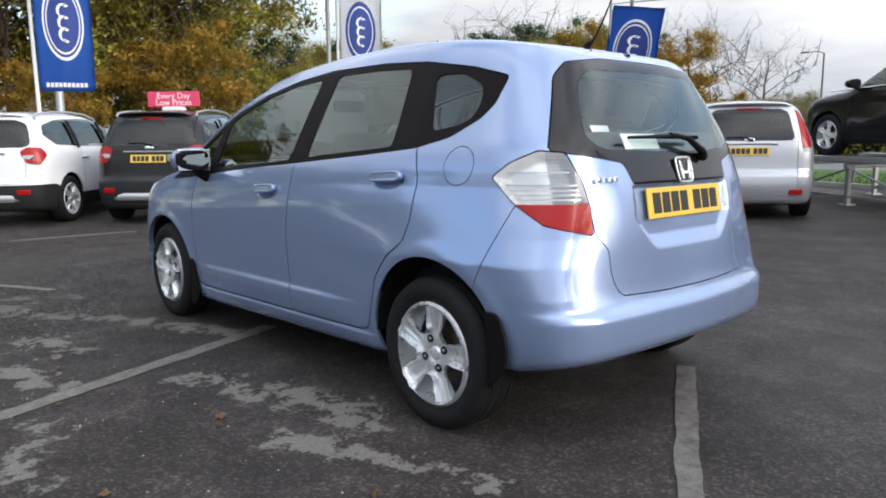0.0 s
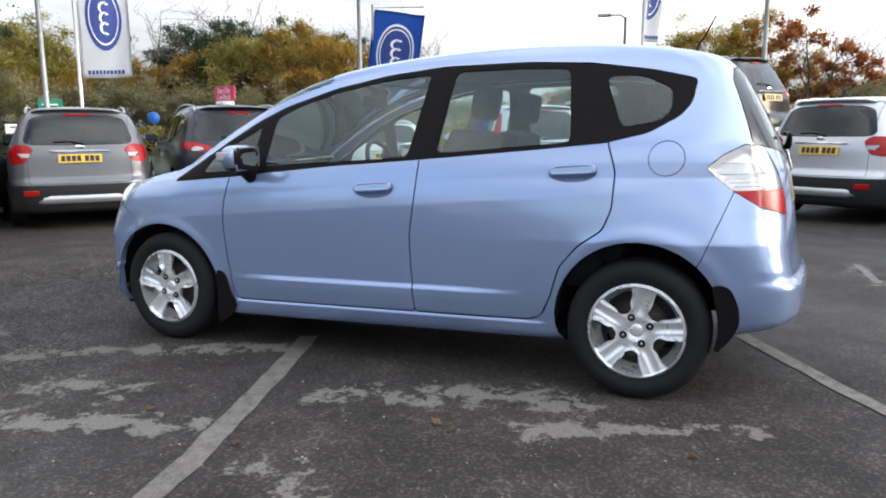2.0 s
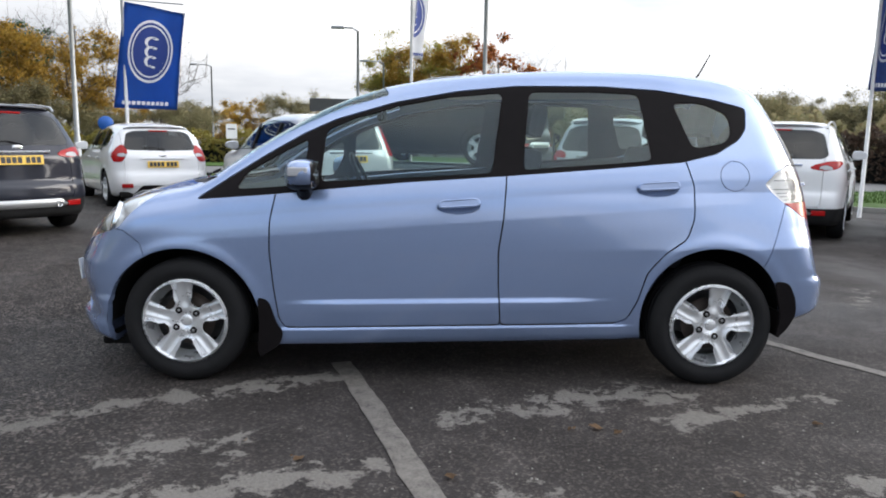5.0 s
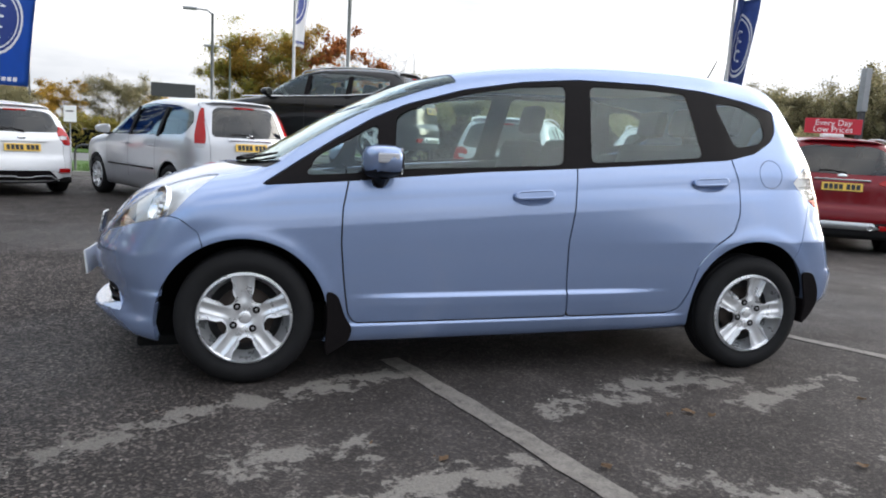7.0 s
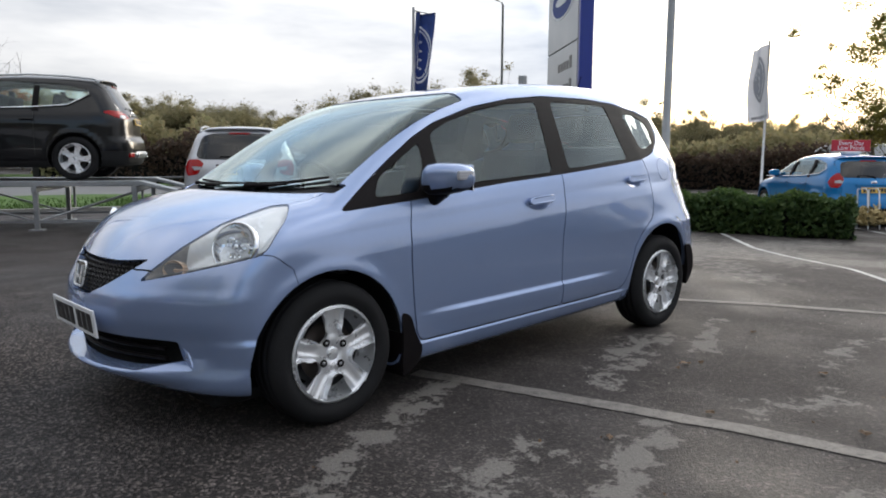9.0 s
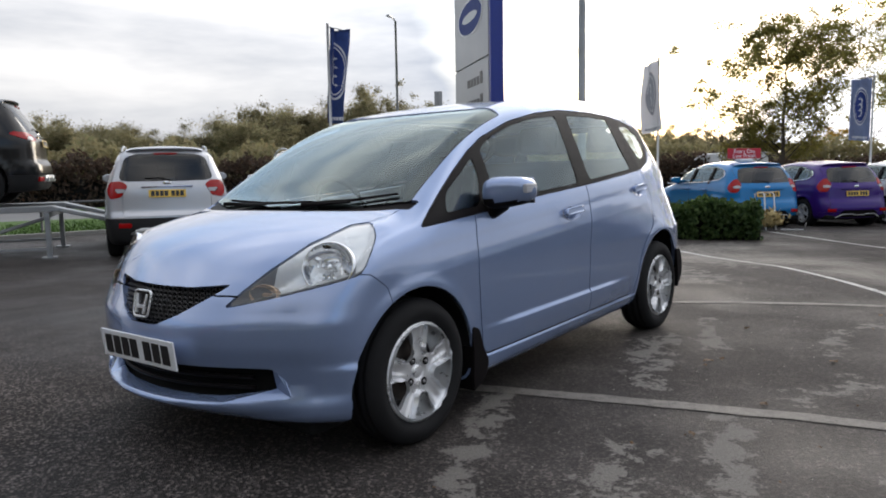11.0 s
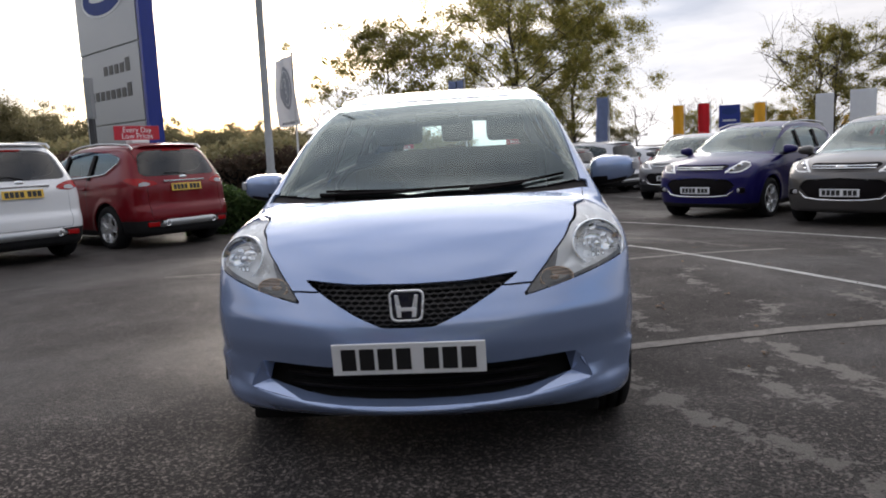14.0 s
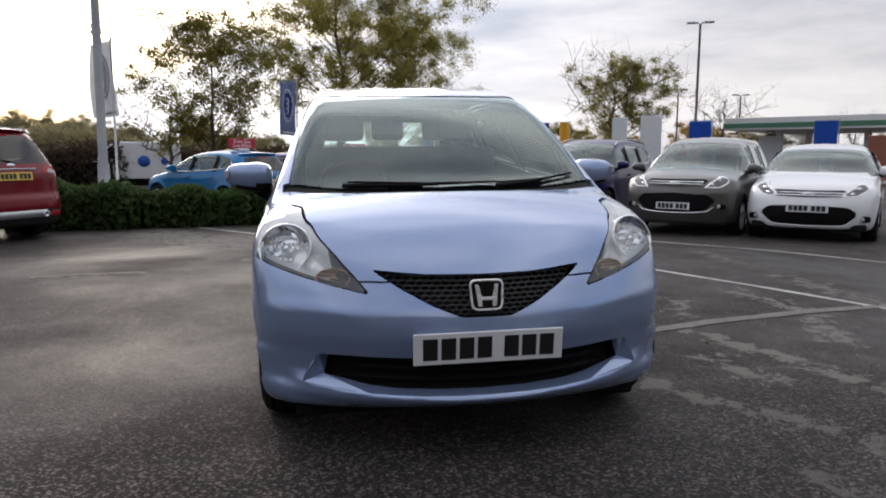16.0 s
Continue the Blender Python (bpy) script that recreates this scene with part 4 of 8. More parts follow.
ob.matrix_basis = Matrix.Translation((1.797, -0.46, 0.945)) @ Matrix.Rotation(radians(90 - 9), 4, "Z") @ Matrix.Rotation(radians(-12), 4, "X")
# rear wiper, aerial, screen wipers
bm = bmesh.new()
tube(bm, [(1.80, 0.16, 1.015), (1.815, 0.13, 1.035), (1.815, 0.02, 1.085), (1.80, -0.08, 1.10)], [0.022, 0.016, 0.011, 0.007], 8)
tube(bm, [(1.795, 0.12, 1.088), (1.800, -0.12, 1.092), (1.785, -0.33, 1.088)], [0.008, 0.009, 0.006], 6)
part("rear_wiper", bm, TRIM, tg)
bm = bmesh.new()
tube(bm, [(1.345, 0, 1.462), (1.365, 0, 1.482), (1.385, 0, 1.492)], [0.018, 0.013, 0.006], 8)
tube(bm, [(1.385, 0, 1.49), (1.43, 0, 1.56), (1.475, 0, 1.645)], [0.005, 0.004, 0.003], 6)
part("aerial", bm, TRIM, car)
bm = bmesh.new()
zj = float(TOP(np.array([1.55]))[0])
tube(bm, [(1.530, 0.0, zj - 0.006), (1.560, 0, zj - 0.010)], 0.011, 8)
part("washer_jet", bm, TRIM, car)
for y0, y1, y2 in ((0.45, 0.05, -0.22), (-0.20, -0.42, -0.60)):
    def on(y, up):
        x = -1.30 + 0.43 * y * y + up
        return (x, y, float(TOP(np.array([x - 0.1 * y * y]))[0]) - 0.085 * y * y + 0.008)
    bm = bmesh.new()
    tube(bm, [on(y0, 0.0), on((y0 + y1) / 2, 0.018), on(y1, 0.024)], [0.011, 0.008, 0.006], 6)
    tube(bm, [on(y0 - 0.02, 0.035), on(y1, 0.036), on(y2, 0.045)], [0.006, 0.007, 0.005], 6)
    part("wiper", bm, TRIM, car)
# lower body: floor pan, exhaust box
bm = boxed(-1.70, 1.40, -0.66, 0.66, 0.19, 0.24, 0.02)
part("floor_pan", bm, UNDER, car)
part("silencer", boxed(1.42, 1.62, -0.35, 0.30, 0.30, 0.40, 0.05), UNDER, car)
# cabin
inner = master(lambda x, y, z: body_field(x, y, z) + 0.045, (-2.2, -0.05, 0.1), (2.1, 0.95, 1.62), 0.05)
low = cut(inner, np.maximum(np.maximum(inner[0][:, 2] - (0.925 + 0.075 * (inner[0][:, 0] + 0.8)), -1.12 - inner[0][:, 0]), inner[0][:, 0] - 1.76))
for wx in (-1.25, 1.25):
    low = cut(low, 0.42 - np.hypot(low[0][:, 0] - wx, low[0][:, 2] - 0.325))
part("cabin_trim", sheet(low, 1, 0.0), DASH, car)
high = cut(inner, np.maximum(np.maximum(1.435 - inner[0][:, 2] - 0.0 * inner[0][:, 0], -0.25 - inner[0][:, 0]), inner[0][:, 0] - 1.5))
part("headlining", sheet(high, 1, 0.0), LINER, car)
bm = boxed(-1.12, -0.62, -0.66, 0.66, 0.62, 0.90, 0.06)
for v in bm.verts:
    if v.co.z > 0.8:
        v.co.z += 0.06 * (1 - (v.co.x + 1.12) / 0.5)
part("dashboard", bm, DASH, car)


def seat(y, x, w, bench=False):
    s = new("rear_seat" if bench else "front_seat")
    s.parent, s.matrix_basis, s.empty_display_size = car, Matrix.Translation((x, y, 0.30)), 0.1
    part("cushion", boxed(-0.26, 0.26, -w / 2, w / 2, 0.12, 0.30, 0.06), CLOTH, s)
    b = boxed(-0.07, 0.07, -w / 2, w / 2, 0.0, 0.62, 0.055)
    ob = part("backrest", b, CLOTH, s)
    ob.matrix_basis = Matrix.Translation((0.26, 0, 0.24)) @ Matrix.Rotation(radians(16), 4, "Y")
    for hy in ((-w / 3.2, 0.0, w / 3.2) if bench else (0.0,)):
        r = part("headrest", boxed(-0.045, 0.045, -0.12, 0.12, 0.0, 0.17, 0.04), CLOTH, s)
        r.matrix_basis = Matrix.Translation((0.455, hy, 0.885)) @ Matrix.Rotation(radians(12), 4, "Y")
    return s


seat(-0.36, -0.02, 0.50)
seat(0.36, -0.02, 0.50)
seat(0.0, 0.82, 1.24, True)
bm = bmesh.new()
tube(bm, [(0.185 * math.cos(t), 0, 0.185 * math.sin(t)) for t in np.linspace(0, 2 * math.pi, 25)], 0.015, 8, False)
tube(bm, [(-0.18, 0, 0), (0, 0.03, -0.01), (0.18, 0, 0)], 0.018, 6)
tube(bm, [(0, 0.03, -0.01), (0, 0.01, -0.18)], 0.018, 6)
sw = part("steering_wheel", bm, TRIM, car)
sw.matrix_basis = Matrix.Translation((-0.50, 0.36, 0.93)) @ Matrix.Rotation(radians(-90), 4, "Z") @ Matrix.Rotation(radians(24), 4, "X")
bm = boxed(-0.02, 0.02, -0.12, 0.12, -0.035, 0.035, 0.015)
ob = part("inner_mirror", bm, TRIM, car)
ob.matrix_basis = Matrix.Translation((-0.36, 0.0, 1.32))
bm = boxed(-0.001, 0.001, -0.11, 0.11, -0.03, 0.03)
ob = part("window_sticker", bm, PAPER, tg, "pale printed window sticker")
ob.matrix_basis = Matrix.Translation((1.756, -0.21, 1.075)) @ Matrix.Rotation(radians(-25), 4, "Y")
ob = part("window_sticker", boxed(-0.001, 0.001, -0.05, 0.05, -0.012, 0.012), PAPER, tg, "small white window sticker")
ob.matrix_basis = Matrix.Translation((1.715, -0.40, 1.12)) @ Matrix.Rotation(radians(-25), 4, "Y")

# ---- parked cars ----
KINDS = {
    "suv": dict(
        top=([-2.3, -2.2, -2.05, -1.8, -1.4, -1.1, -0.9, -0.5, -0.2, 0.2, 0.7, 1.3, 1.75, 1.98, 2.3], [0.60, 0.80, 0.93, 1.02, 1.085, 1.12, 1.20, 1.43, 1.56, 1.635, 1.66, 1.645, 1.60, 1.555, 1.45]),
        wide=([-2.3, -2.0, -1.6, -1.0, 1.0, 1.6, 2.0, 2.3], [0.74, 0.85, 0.905, 0.915, 0.915, 0.91, 0.86, 0.78]),
        flank=([0.10, 0.22, 0.34, 0.55, 0.85, 1.0, 1.10, 1.56, 1.75], [-0.16, -0.06, -0.02, 0.0, 0.0, -0.02, -0.05, -0.24, -0.42]),
        nose=([0.1, 0.25, 0.5, 0.75, 0.95, 1.1], [-2.08, -2.19, -2.235, -2.22, -2.12, -1.9]),
        tail=([0.1, 0.28, 0.48, 0.62, 0.70, 0.95, 1.08, 1.30, 1.50, 1.66], [2.08, 2.19, 2.225, 2.21, 2.155, 2.13, 2.10, 2.01, 1.915, 1.80]),
        glass=[(-1.22, 1.085), (-0.3, 1.105), (0.8, 1.125), (1.55, 1.155), (1.78, 1.29), (1.70, 1.44), (1.25, 1.525), (0.5, 1.548), (0.1, 1.53), (-0.2, 1.47), (-0.62, 1.29)],
        posts=(-0.02, 0.95), back=[(-0.3, 1.115), (0.60, 1.125), (0.665, 1.17), (0.575, 1.46), (0.42, 1.515), (-0.3, 1.53)],
        lamp=[(1.10, 1.02), (1.20, 1.12), (1.46, 1.13), (1.58, 1.06), (1.50, 0.90), (1.28, 0.87)],
        head=[(-1.74, 0.80), (-1.55, 0.89), (-1.24, 0.985), (-1.10, 0.985), (-1.14, 0.90), (-1.40, 0.81)],
        wheel=0.345, rim=0.235, axle=(-1.33, 1.36), plate=0.945, screen=(-1.06, -0.20), rails=True, clad=0.42, rear_clad=0.60),
    "hatch": dict(
        top=([-2.15, -2.02, -1.9, -1.65, -1.3, -1.08, -0.9, -0.5, -0.2, 0.2, 0.6, 1.1, 1.5, 1.74, 2.1], [0.50, 0.68, 0.79, 0.885, 0.96, 1.00, 1.08, 1.29, 1.39, 1.455, 1.48, 1.455, 1.405, 1.36, 1.25]),
        wide=([-2.1, -1.8, -1.5, -1.0, 1.0, 1.5, 1.8, 2.1], [0.68, 0.79, 0.845, 0.86, 0.86, 0.85, 0.80, 0.70]),
        flank=([0.10, 0.20, 0.30, 0.50, 0.78, 0.92, 1.0, 1.40, 1.6], [-0.16, -0.06, -0.02, 0.0, 0.0, -0.02, -0.045, -0.235, -0.42]),
        nose=([0.1, 0.22, 0.42, 0.62, 0.78, 0.95], [-1.92, -2.01, -2.05, -2.02, -1.93, -1.7]),
        tail=([0.1, 0.24, 0.42, 0.56, 0.66, 0.88, 0.98, 1.20, 1.36, 1.5], [1.84, 1.94, 1.98, 1.95, 1.90, 1.87, 1.82, 1.68, 1.56, 1.46]),
        glass=[(-1.15, 0.965), (-0.3, 0.985), (0.6, 1.02), (1.25, 1.08), (1.42, 1.17), (1.30, 1.28), (0.9, 1.355), (0.4, 1.38), (0.0, 1.36), (-0.3, 1.29), (-0.65, 1.17)],
        posts=(0.0, 0.85), back=[(-0.3, 0.99), (0.54, 1.0), (0.60, 1.04), (0.53, 1.29), (0.40, 1.33), (-0.3, 1.345)],
        lamp=[(0.90, 0.90), (1.00, 1.03), (1.10, 1.10), (1.20, 1.08), (1.30, 0.93), (1.22, 0.80), (1.02, 0.80)],
        head=[(-1.62, 0.68), (-1.40, 0.765), (-1.05, 0.87), (-0.90, 0.885), (-0.98, 0.79), (-1.30, 0.69)],
        wheel=0.315, rim=0.21, axle=(-1.27, 1.22), plate=0.76, screen=(-1.02, -0.22), rails=False, clad=0.22, rear_clad=0.36),
}
KINDS["mpv"] = dict(KINDS["suv"], glass=[(-1.42, 1.03), (-0.3, 1.045), (0.8, 1.07), (1.70, 1.10), (1.82, 1.26), (1.74, 1.43), (1.25, 1.515), (0.5, 1.54), (0.1, 1.53), (-0.3, 1.44), (-0.75, 1.24)],
                    lamp=[(1.25, 0.93), (1.21, 1.08), (1.21, 1.28), (1.22, 1.48), (1.30, 1.50), (1.36, 1.28), (1.43, 1.08), (1.42, 0.93)],
                    back=[(-0.3, 1.08), (0.56, 1.085), (0.58, 1.12), (0.50, 1.46), (0.42, 1.51), (-0.3, 1.525)],
                    screen=(-1.22, -0.26), clad=0.24, rear_clad=0.30, wheel=0.325, rim=0.22, rails=False)


# a crossover with a rising waistline and slim, wide lamps
KINDS["crossover"] = dict(KINDS["suv"], glass=[(-1.30, 1.07), (-0.3, 1.10), (0.8, 1.15), (1.28, 1.19), (1.60, 1.36), (1.56, 1.43), (1.20, 1.50), (0.5, 1.542), (0.1, 1.53), (-0.25, 1.455), (-0.70, 1.26)],
                          tail=([0.1, 0.28, 0.48, 0.62, 0.70, 0.95, 1.08, 1.30, 1.50, 1.66], [2.06, 2.18, 2.225, 2.21, 2.165, 2.15, 2.09, 1.96, 1.83, 1.70]),
                          lamp=[(1.02, 1.075), (1.12, 1.105), (1.40, 1.095), (1.66, 1.04), (1.70, 0.99), (1.50, 0.965), (1.25, 1.00)], clad=0.30, rear_clad=0.46, posts=(0.0, 0.82))


def kind_pieces(k, step=0.060):
    """The body of a kind of car, cut into its panels."""
    top, wide, fl, nose, tail = (curve(*k[n]) for n in ("top", "wide", "flank", "nose", "tail"))

    def field(x, y, z):
        a = np.abs(y)
        w = wide(x) + fl(z)
        for cx in k["axle"]:
            r = np.hypot(x - cx, z - k["wheel"])
            w = w + 0.018 * np.exp(-((r - k["wheel"] - 0.06) / 0.05) ** 2)
        side = (a - w) * 0.93
        up = (z - (top(x - 0.12 * a * a * (x < 0.6)) - 0.11 * a * a)) * 0.9
        f = smax(side, up, 0.14)
        f = smax(f, (nose(z) + 0.42 * a * a - x) * 0.9, 0.14)
        f = smax(f, smax(x - (tail(z) - 0.16 * a * a), side, 0.24), 0.07)
        return smax(f, 0.20 + 0.06 * np.clip(np.abs(x) - 1.6, 0, 1) - z, 0.05)

    s = Shell(master(field, (-2.45, -0.1, 0.08), (2.45, 1.05, 1.8), step))
    p = {"field": field}
    for cx in k["axle"]:
        s.mesh = cut(s.mesh, k["wheel"] + 0.045 - np.hypot(s.mesh[0][:, 0] - cx, s.mesh[0][:, 2] - k["wheel"] - 0.01))
    side = lambda x, a, z: wide(x) + fl(z) - a - 0.14
    p["glass"] = s.take(lambda x, a, z: outline(eased(k["glass"], 0.04, 3))(x, z), 0.001, side)
    p["back"] = s.take(lambda x, a, z: outline(eased(k["back"], 0.05, 3))(a, z), 0.001, lambda x, a, z: 1.25 - x)
    p["lamp"] = s.take(lambda x, a, z: outline(eased(k["lamp"], 0.03, 3))(x - 0.9 * a, z), 0.001, lambda x, a, z: np.maximum(1.2 - x, 0.36 - a))
    mz, mx = np.mean([q[1] for q in k["lamp"]]), np.mean([q[0] for q in k["lamp"]])
    lamp = Shell(p["lamp"])
    if k["lamp"][3][1] > 1.3:                                  # a tall lamp has its clear lens at the foot
        p["lamp_inner"] = lamp.take(lambda x, a, z: z - 0.985, 0.001)
    else:
        p["lamp_inner"] = lamp.take(lambda x, a, z: np.maximum(np.abs(z - mz + 0.03) / 0.030 - 1, np.abs(x - 0.9 * a - mx - 0.09) / 0.10 - 1) * 0.03, 0.001)
    p["lamp"] = lamp.mesh
    p["head"] = s.take(lambda x, a, z: outline(eased(k["head"], 0.03, 3))(x + 0.9 * a, z), 0.001, lambda x, a, z: np.maximum(x + 1.2, 0.3 - a))
    lamp = Shell(p["head"])
    p["head_inner"] = lamp.take(lambda x, a, z: outline(eased(k["head"], 0.03, 3))(x + 0.9 * a, z) + 0.016, 0.0005)
    p["head_rim"] = lamp.mesh
    lo, hi = k["screen"]
    p["screen"] = s.take(lambda x, a, z: np.maximum(np.maximum(lo + 0.35 * a * a - x, x - hi - 0.25 * a * a), a - 0.70 + 0.12 * (x + 1)), 0.001, lambda x, a, z: 0.85 - z)
    z0 = 0.74 if k["wheel"] < 0.32 else 0.90
    p["grille"] = s.take(lambda x, a, z: outline(eased([(-0.2, z0 - 0.07), (0.40, z0 - 0.05), (0.47, z0), (0.44, z0 + 0.04), (-0.2, z0 + 0.03)], 0.02))(a, z), 0.001, lambda x, a, z: x + 1.6)
    p["intake"] = s.take(lambda x, a, z: outline(eased([(-0.2, z0 - 0.48), (0.46, z0 - 0.46), (0.62, z0 - 0.30), (0.50, z0 - 0.20), (-0.2, z0 - 0.16)], 0.04))(a, z), 0.001, lambda x, a, z: x + 1.6)
    zc, zr = k["clad"], k["rear_clad"]
    p["clad"] = s.take(lambda x, a, z: z - (zc + (zr - zc) * np.clip((x - 1.5) / 0.25, 0, 1)), 0.001)
    # boot lid joint: split by a narrow gap
    p["lid"] = s.take(lambda x, a, z: np.maximum(np.maximum(a - 0.62, zr + 0.02 - z), z - (k["back"][-1][1] + 0.03)), 0.003, lambda x, a, z: 1.45 - x)
    p["body"] = s.mesh
    p["flank"] = lambda x, z: float(wide(np.array([x]))[0] + fl(np.array([z]))[0])
    p["nose"] = lambda z: float(nose(np.array([z]))[0])
    p["tail"] = lambda z: float(tail(np.array([z]))[0])
    p["top"] = lambda x: float(top(np.array([x]))[0])
    return p


PIECES = {k: kind_pieces(v) for k, v in KINDS.items()}
CLAD = stuff("grey-black cladding", (0.014, 0.014, 0.015), 0.65, vary=0.2, scale=30, spec=0.25)
SATIN = stuff("satin silver trim", (0.45, 0.46, 0.47), 0.35, metal=0.6, vary=0.08)
WHEEL_MESH = {}


def parked_wheel(parent, k, m):
    """A wheel whose meshes are shared by all cars of a kind."""
    if k not in WHEEL_MESH:
        w = wheel_parts(None, Matrix(), KINDS[k]["wheel"], KINDS[k]["rim"], 0.21, 5 if k != "suv" else 5, 0, detail=False)
        WHEEL_MESH[k] = [(c.name.split(".")[0], c.data) for c in w.children if c.name.split(".")[0] not in ("barrel_x",)]
        for c in list(w.children):
            bpy.data.objects.remove(c)
        bpy.data.objects.remove(w)
    w = new("wheel")
    w.parent, w.matrix_basis, w.empty_display_size = parent, m, 0.1
    for nm, me in WHEEL_MESH[k]:
        same_mesh(nm, me, w, Matrix())


def parked(kind, paint, plate_xy, heading, label, facing="rear", scale=(1, 1, 1), lift=None, sign=None, dark_glass=True, lamp_mat=None, group="parked cars", name="parked_car", tilt=0.0, skid=True, sign_turn=90):
    """A parked car whose number plate, at the back or front, stands over plate_xy; heading: the way its nose points, in degrees."""
    k, p = KINDS[kind], PIECES[kind]
    sx, sy, sz = scale
    f = Vector((math.cos(radians(heading)), math.sin(radians(heading))))
    end = (p["tail"](k["plate"]) if facing == "rear" else p["nose"](0.5)) * sx
    c = Vector(plate_xy) + f * end
    z = float(height(np.array([c.x]), np.array([c.y]))[0]) if lift is None else lift
    car_m = Matrix.Translation((c.x, c.y, z)) @ Matrix.Rotation(radians(heading + 180), 4, "Z") @ Matrix.Rotation(radians(tilt), 4, "Y")
    root = thing(name, car_m, label, "car", group)
    S = Matrix.Diagonal((sx, sy, sz, 1))

    def add(nm, bm, mat, parent=root, lab=""):
        ob = part(nm, bm, mat, parent, lab)
        if nm in ("body", "tailgate", "windscreen", "rear_screen", "side_glass"):
            true_normals(ob, p["field"], 0.02)
        if parent is root:
            ob.matrix_basis = S @ ob.matrix_basis
        return ob
    body = add("body", sheet(p["body"], 1, 0.02), paint)
    lid = add("tailgate", sheet(p["lid"], 1, 0.02), paint)
    add("cladding", sheet(p["clad"], 1, 0.02), CLAD if kind in ("suv", "crossover") else paint)
    for nm, key, mat in (("windscreen", "screen", GLASS), ("rear_screen", "back", GLASS_DARK if dark_glass else GLASS)):
        g = add(nm, sheet(p[key], 1, 0.0), mat)
        g.visible_shadow = False
    add("grille", sheet(pushed(p["grille"], p["field"], lambda x, a, z: -0.015 + 0 * x), 1, 0.0), TRIM)
    add("air_intake", sheet(pushed(p["intake"], p["field"], lambda x, a, z: -0.02 + 0 * x), 1, 0.0), TRIM)
    for s in (0, -1):
        g = add("side_glass", sheet(pushed(p["glass"], p["field"], lambda x, a, z: -0.006 + 0 * x), s, 0.0), GLASS)
        g.visible_shadow = False
        sg = -1 if s else 1
        for x in k["posts"]:
            bm = bmesh.new()
            pts = [(x + 0.05 * (z - 1.1), sg * (p["flank"](x, z) + 0.001), z) for z in np.linspace(k["glass"][0][1] + 0.02, k["glass"][6][1] - 0.02, 5)]
            for a, b in zip(pts, pts[1:]):
                vs = [bm.verts.new(q) for q in ((a[0] - 0.045, a[1], a[2]), (a[0] + 0.045, a[1], a[2]), (b[0] + 0.045, b[1], b[2]), (b[0] - 0.045, b[1], b[2]))]
                bm.faces.new(vs)
            bmesh.ops.remove_doubles(bm, verts=bm.verts, dist=1e-5)
            bmesh.ops.solidify(bm, geom=bm.faces[:], thickness=0.012)
            add("door_pillar", bm, TRIM)
        tl = add("tail_light", sheet(pushed(p["lamp"], p["field"], lambda x, a, z: 0.006 + 0 * x), s, 0.02), lamp_mat or RED_LAMP)
        part("reversing_lens", sheet(pushed(p["lamp_inner"], p["field"], lambda x, a, z: 0.007 + 0 * x), s, 0.015), CLEAR_LAMP, tl, "clear inner lens")
        h = add("headlight", sheet(pushed(p["head_rim"], p["field"], lambda x, a, z: 0.003 + 0 * x), s, 0.02), BEZEL)
        part("lamp_housing", sheet(pushed(p["head_inner"], p["field"], lambda x, a, z: 0.001 + 0 * x), s, 0.01), HOUSING, h, "dark grey lamp housing")
        hv, hu = p["head"][0], np.array(k["head"])
        for t, r in ((0.36, 0.040), (0.62, 0.048)):             # two chrome bowls, one beside the other
            q = hu[0] * (1 - t) + hu[3] * t + np.array((0.0, -0.012))
            c = hv[int(np.argmin(np.hypot(hv[:, 0] + 0.9 * hv[:, 1] - q[0], hv[:, 2] - q[1])))]
            bm = bmesh.new()
            bmesh.ops.create_uvsphere(bm, u_segments=14, v_segments=8, radius=1, matrix=Matrix.Translation((c[0], sg * c[1], c[2])) @ Matrix.Rotation(radians(-50 * sg), 4, "Z") @ Matrix.Diagonal((0.018, r * 1.2, r * 0.8, 1)))
            part("reflector", bm, CHROME, h)
        # fog lamp in a dark recess
        zf2 = 0.52 if k["wheel"] > 0.32 else 0.38
        xf = p["nose"](zf2) + 0.42 * 0.68 * 0.68
        ob = add("fog_lamp", boxed(-0.05, 0.035, -0.085, 0.085, -0.045, 0.045, 0.03), TRIM)
        ob.matrix_basis = S @ Matrix.Translation((xf + 0.02, sg * 0.68, zf2)) @ Matrix.Rotation(radians(29 * sg), 4, "Z")
        bm = bmesh.new()
        bmesh.ops.create_uvsphere(bm, u_segments=14, v_segments=8, radius=1, matrix=Matrix.Translation((-0.048, 0, 0)) @ Matrix.Diagonal((0.012, 0.045, 0.034, 1)))
        part("fog_lens", bm, CLEAR_LAMP, ob)
        # door mirror, handles, shut lines
        xm, zm = k["glass"][0][0] + 0.56, k["glass"][0][1] + 0.05
        mir = bmesh.new()
        bmesh.ops.create_uvsphere(mir, u_segments=18, v_segments=12, radius=1)
        for v in mir.verts:                                     # a rounded cap, flat at its glass, on a low arm
            c = v.co
            q = [math.copysign(abs(e) ** 0.72, e) for e in c]
            v.co = (min(q[0] * 0.10, 0.045), 0.10 + q[1] * 0.115, 0.03 + q[2] * (0.072 - 0.015 * q[1]))
        for f in mir.faces:
            f.smooth = True
        ob = add("door_mirror", mir, paint)
        ob.matrix_basis = S @ Matrix.Translation((xm, sg * p["flank"](xm, zm), zm)) @ (flip_y() if s else Matrix())
        part("mirror_arm", boxed(-0.035, 0.035, -0.07, 0.06, -0.065, -0.02, 0.015), TRIM, ob)
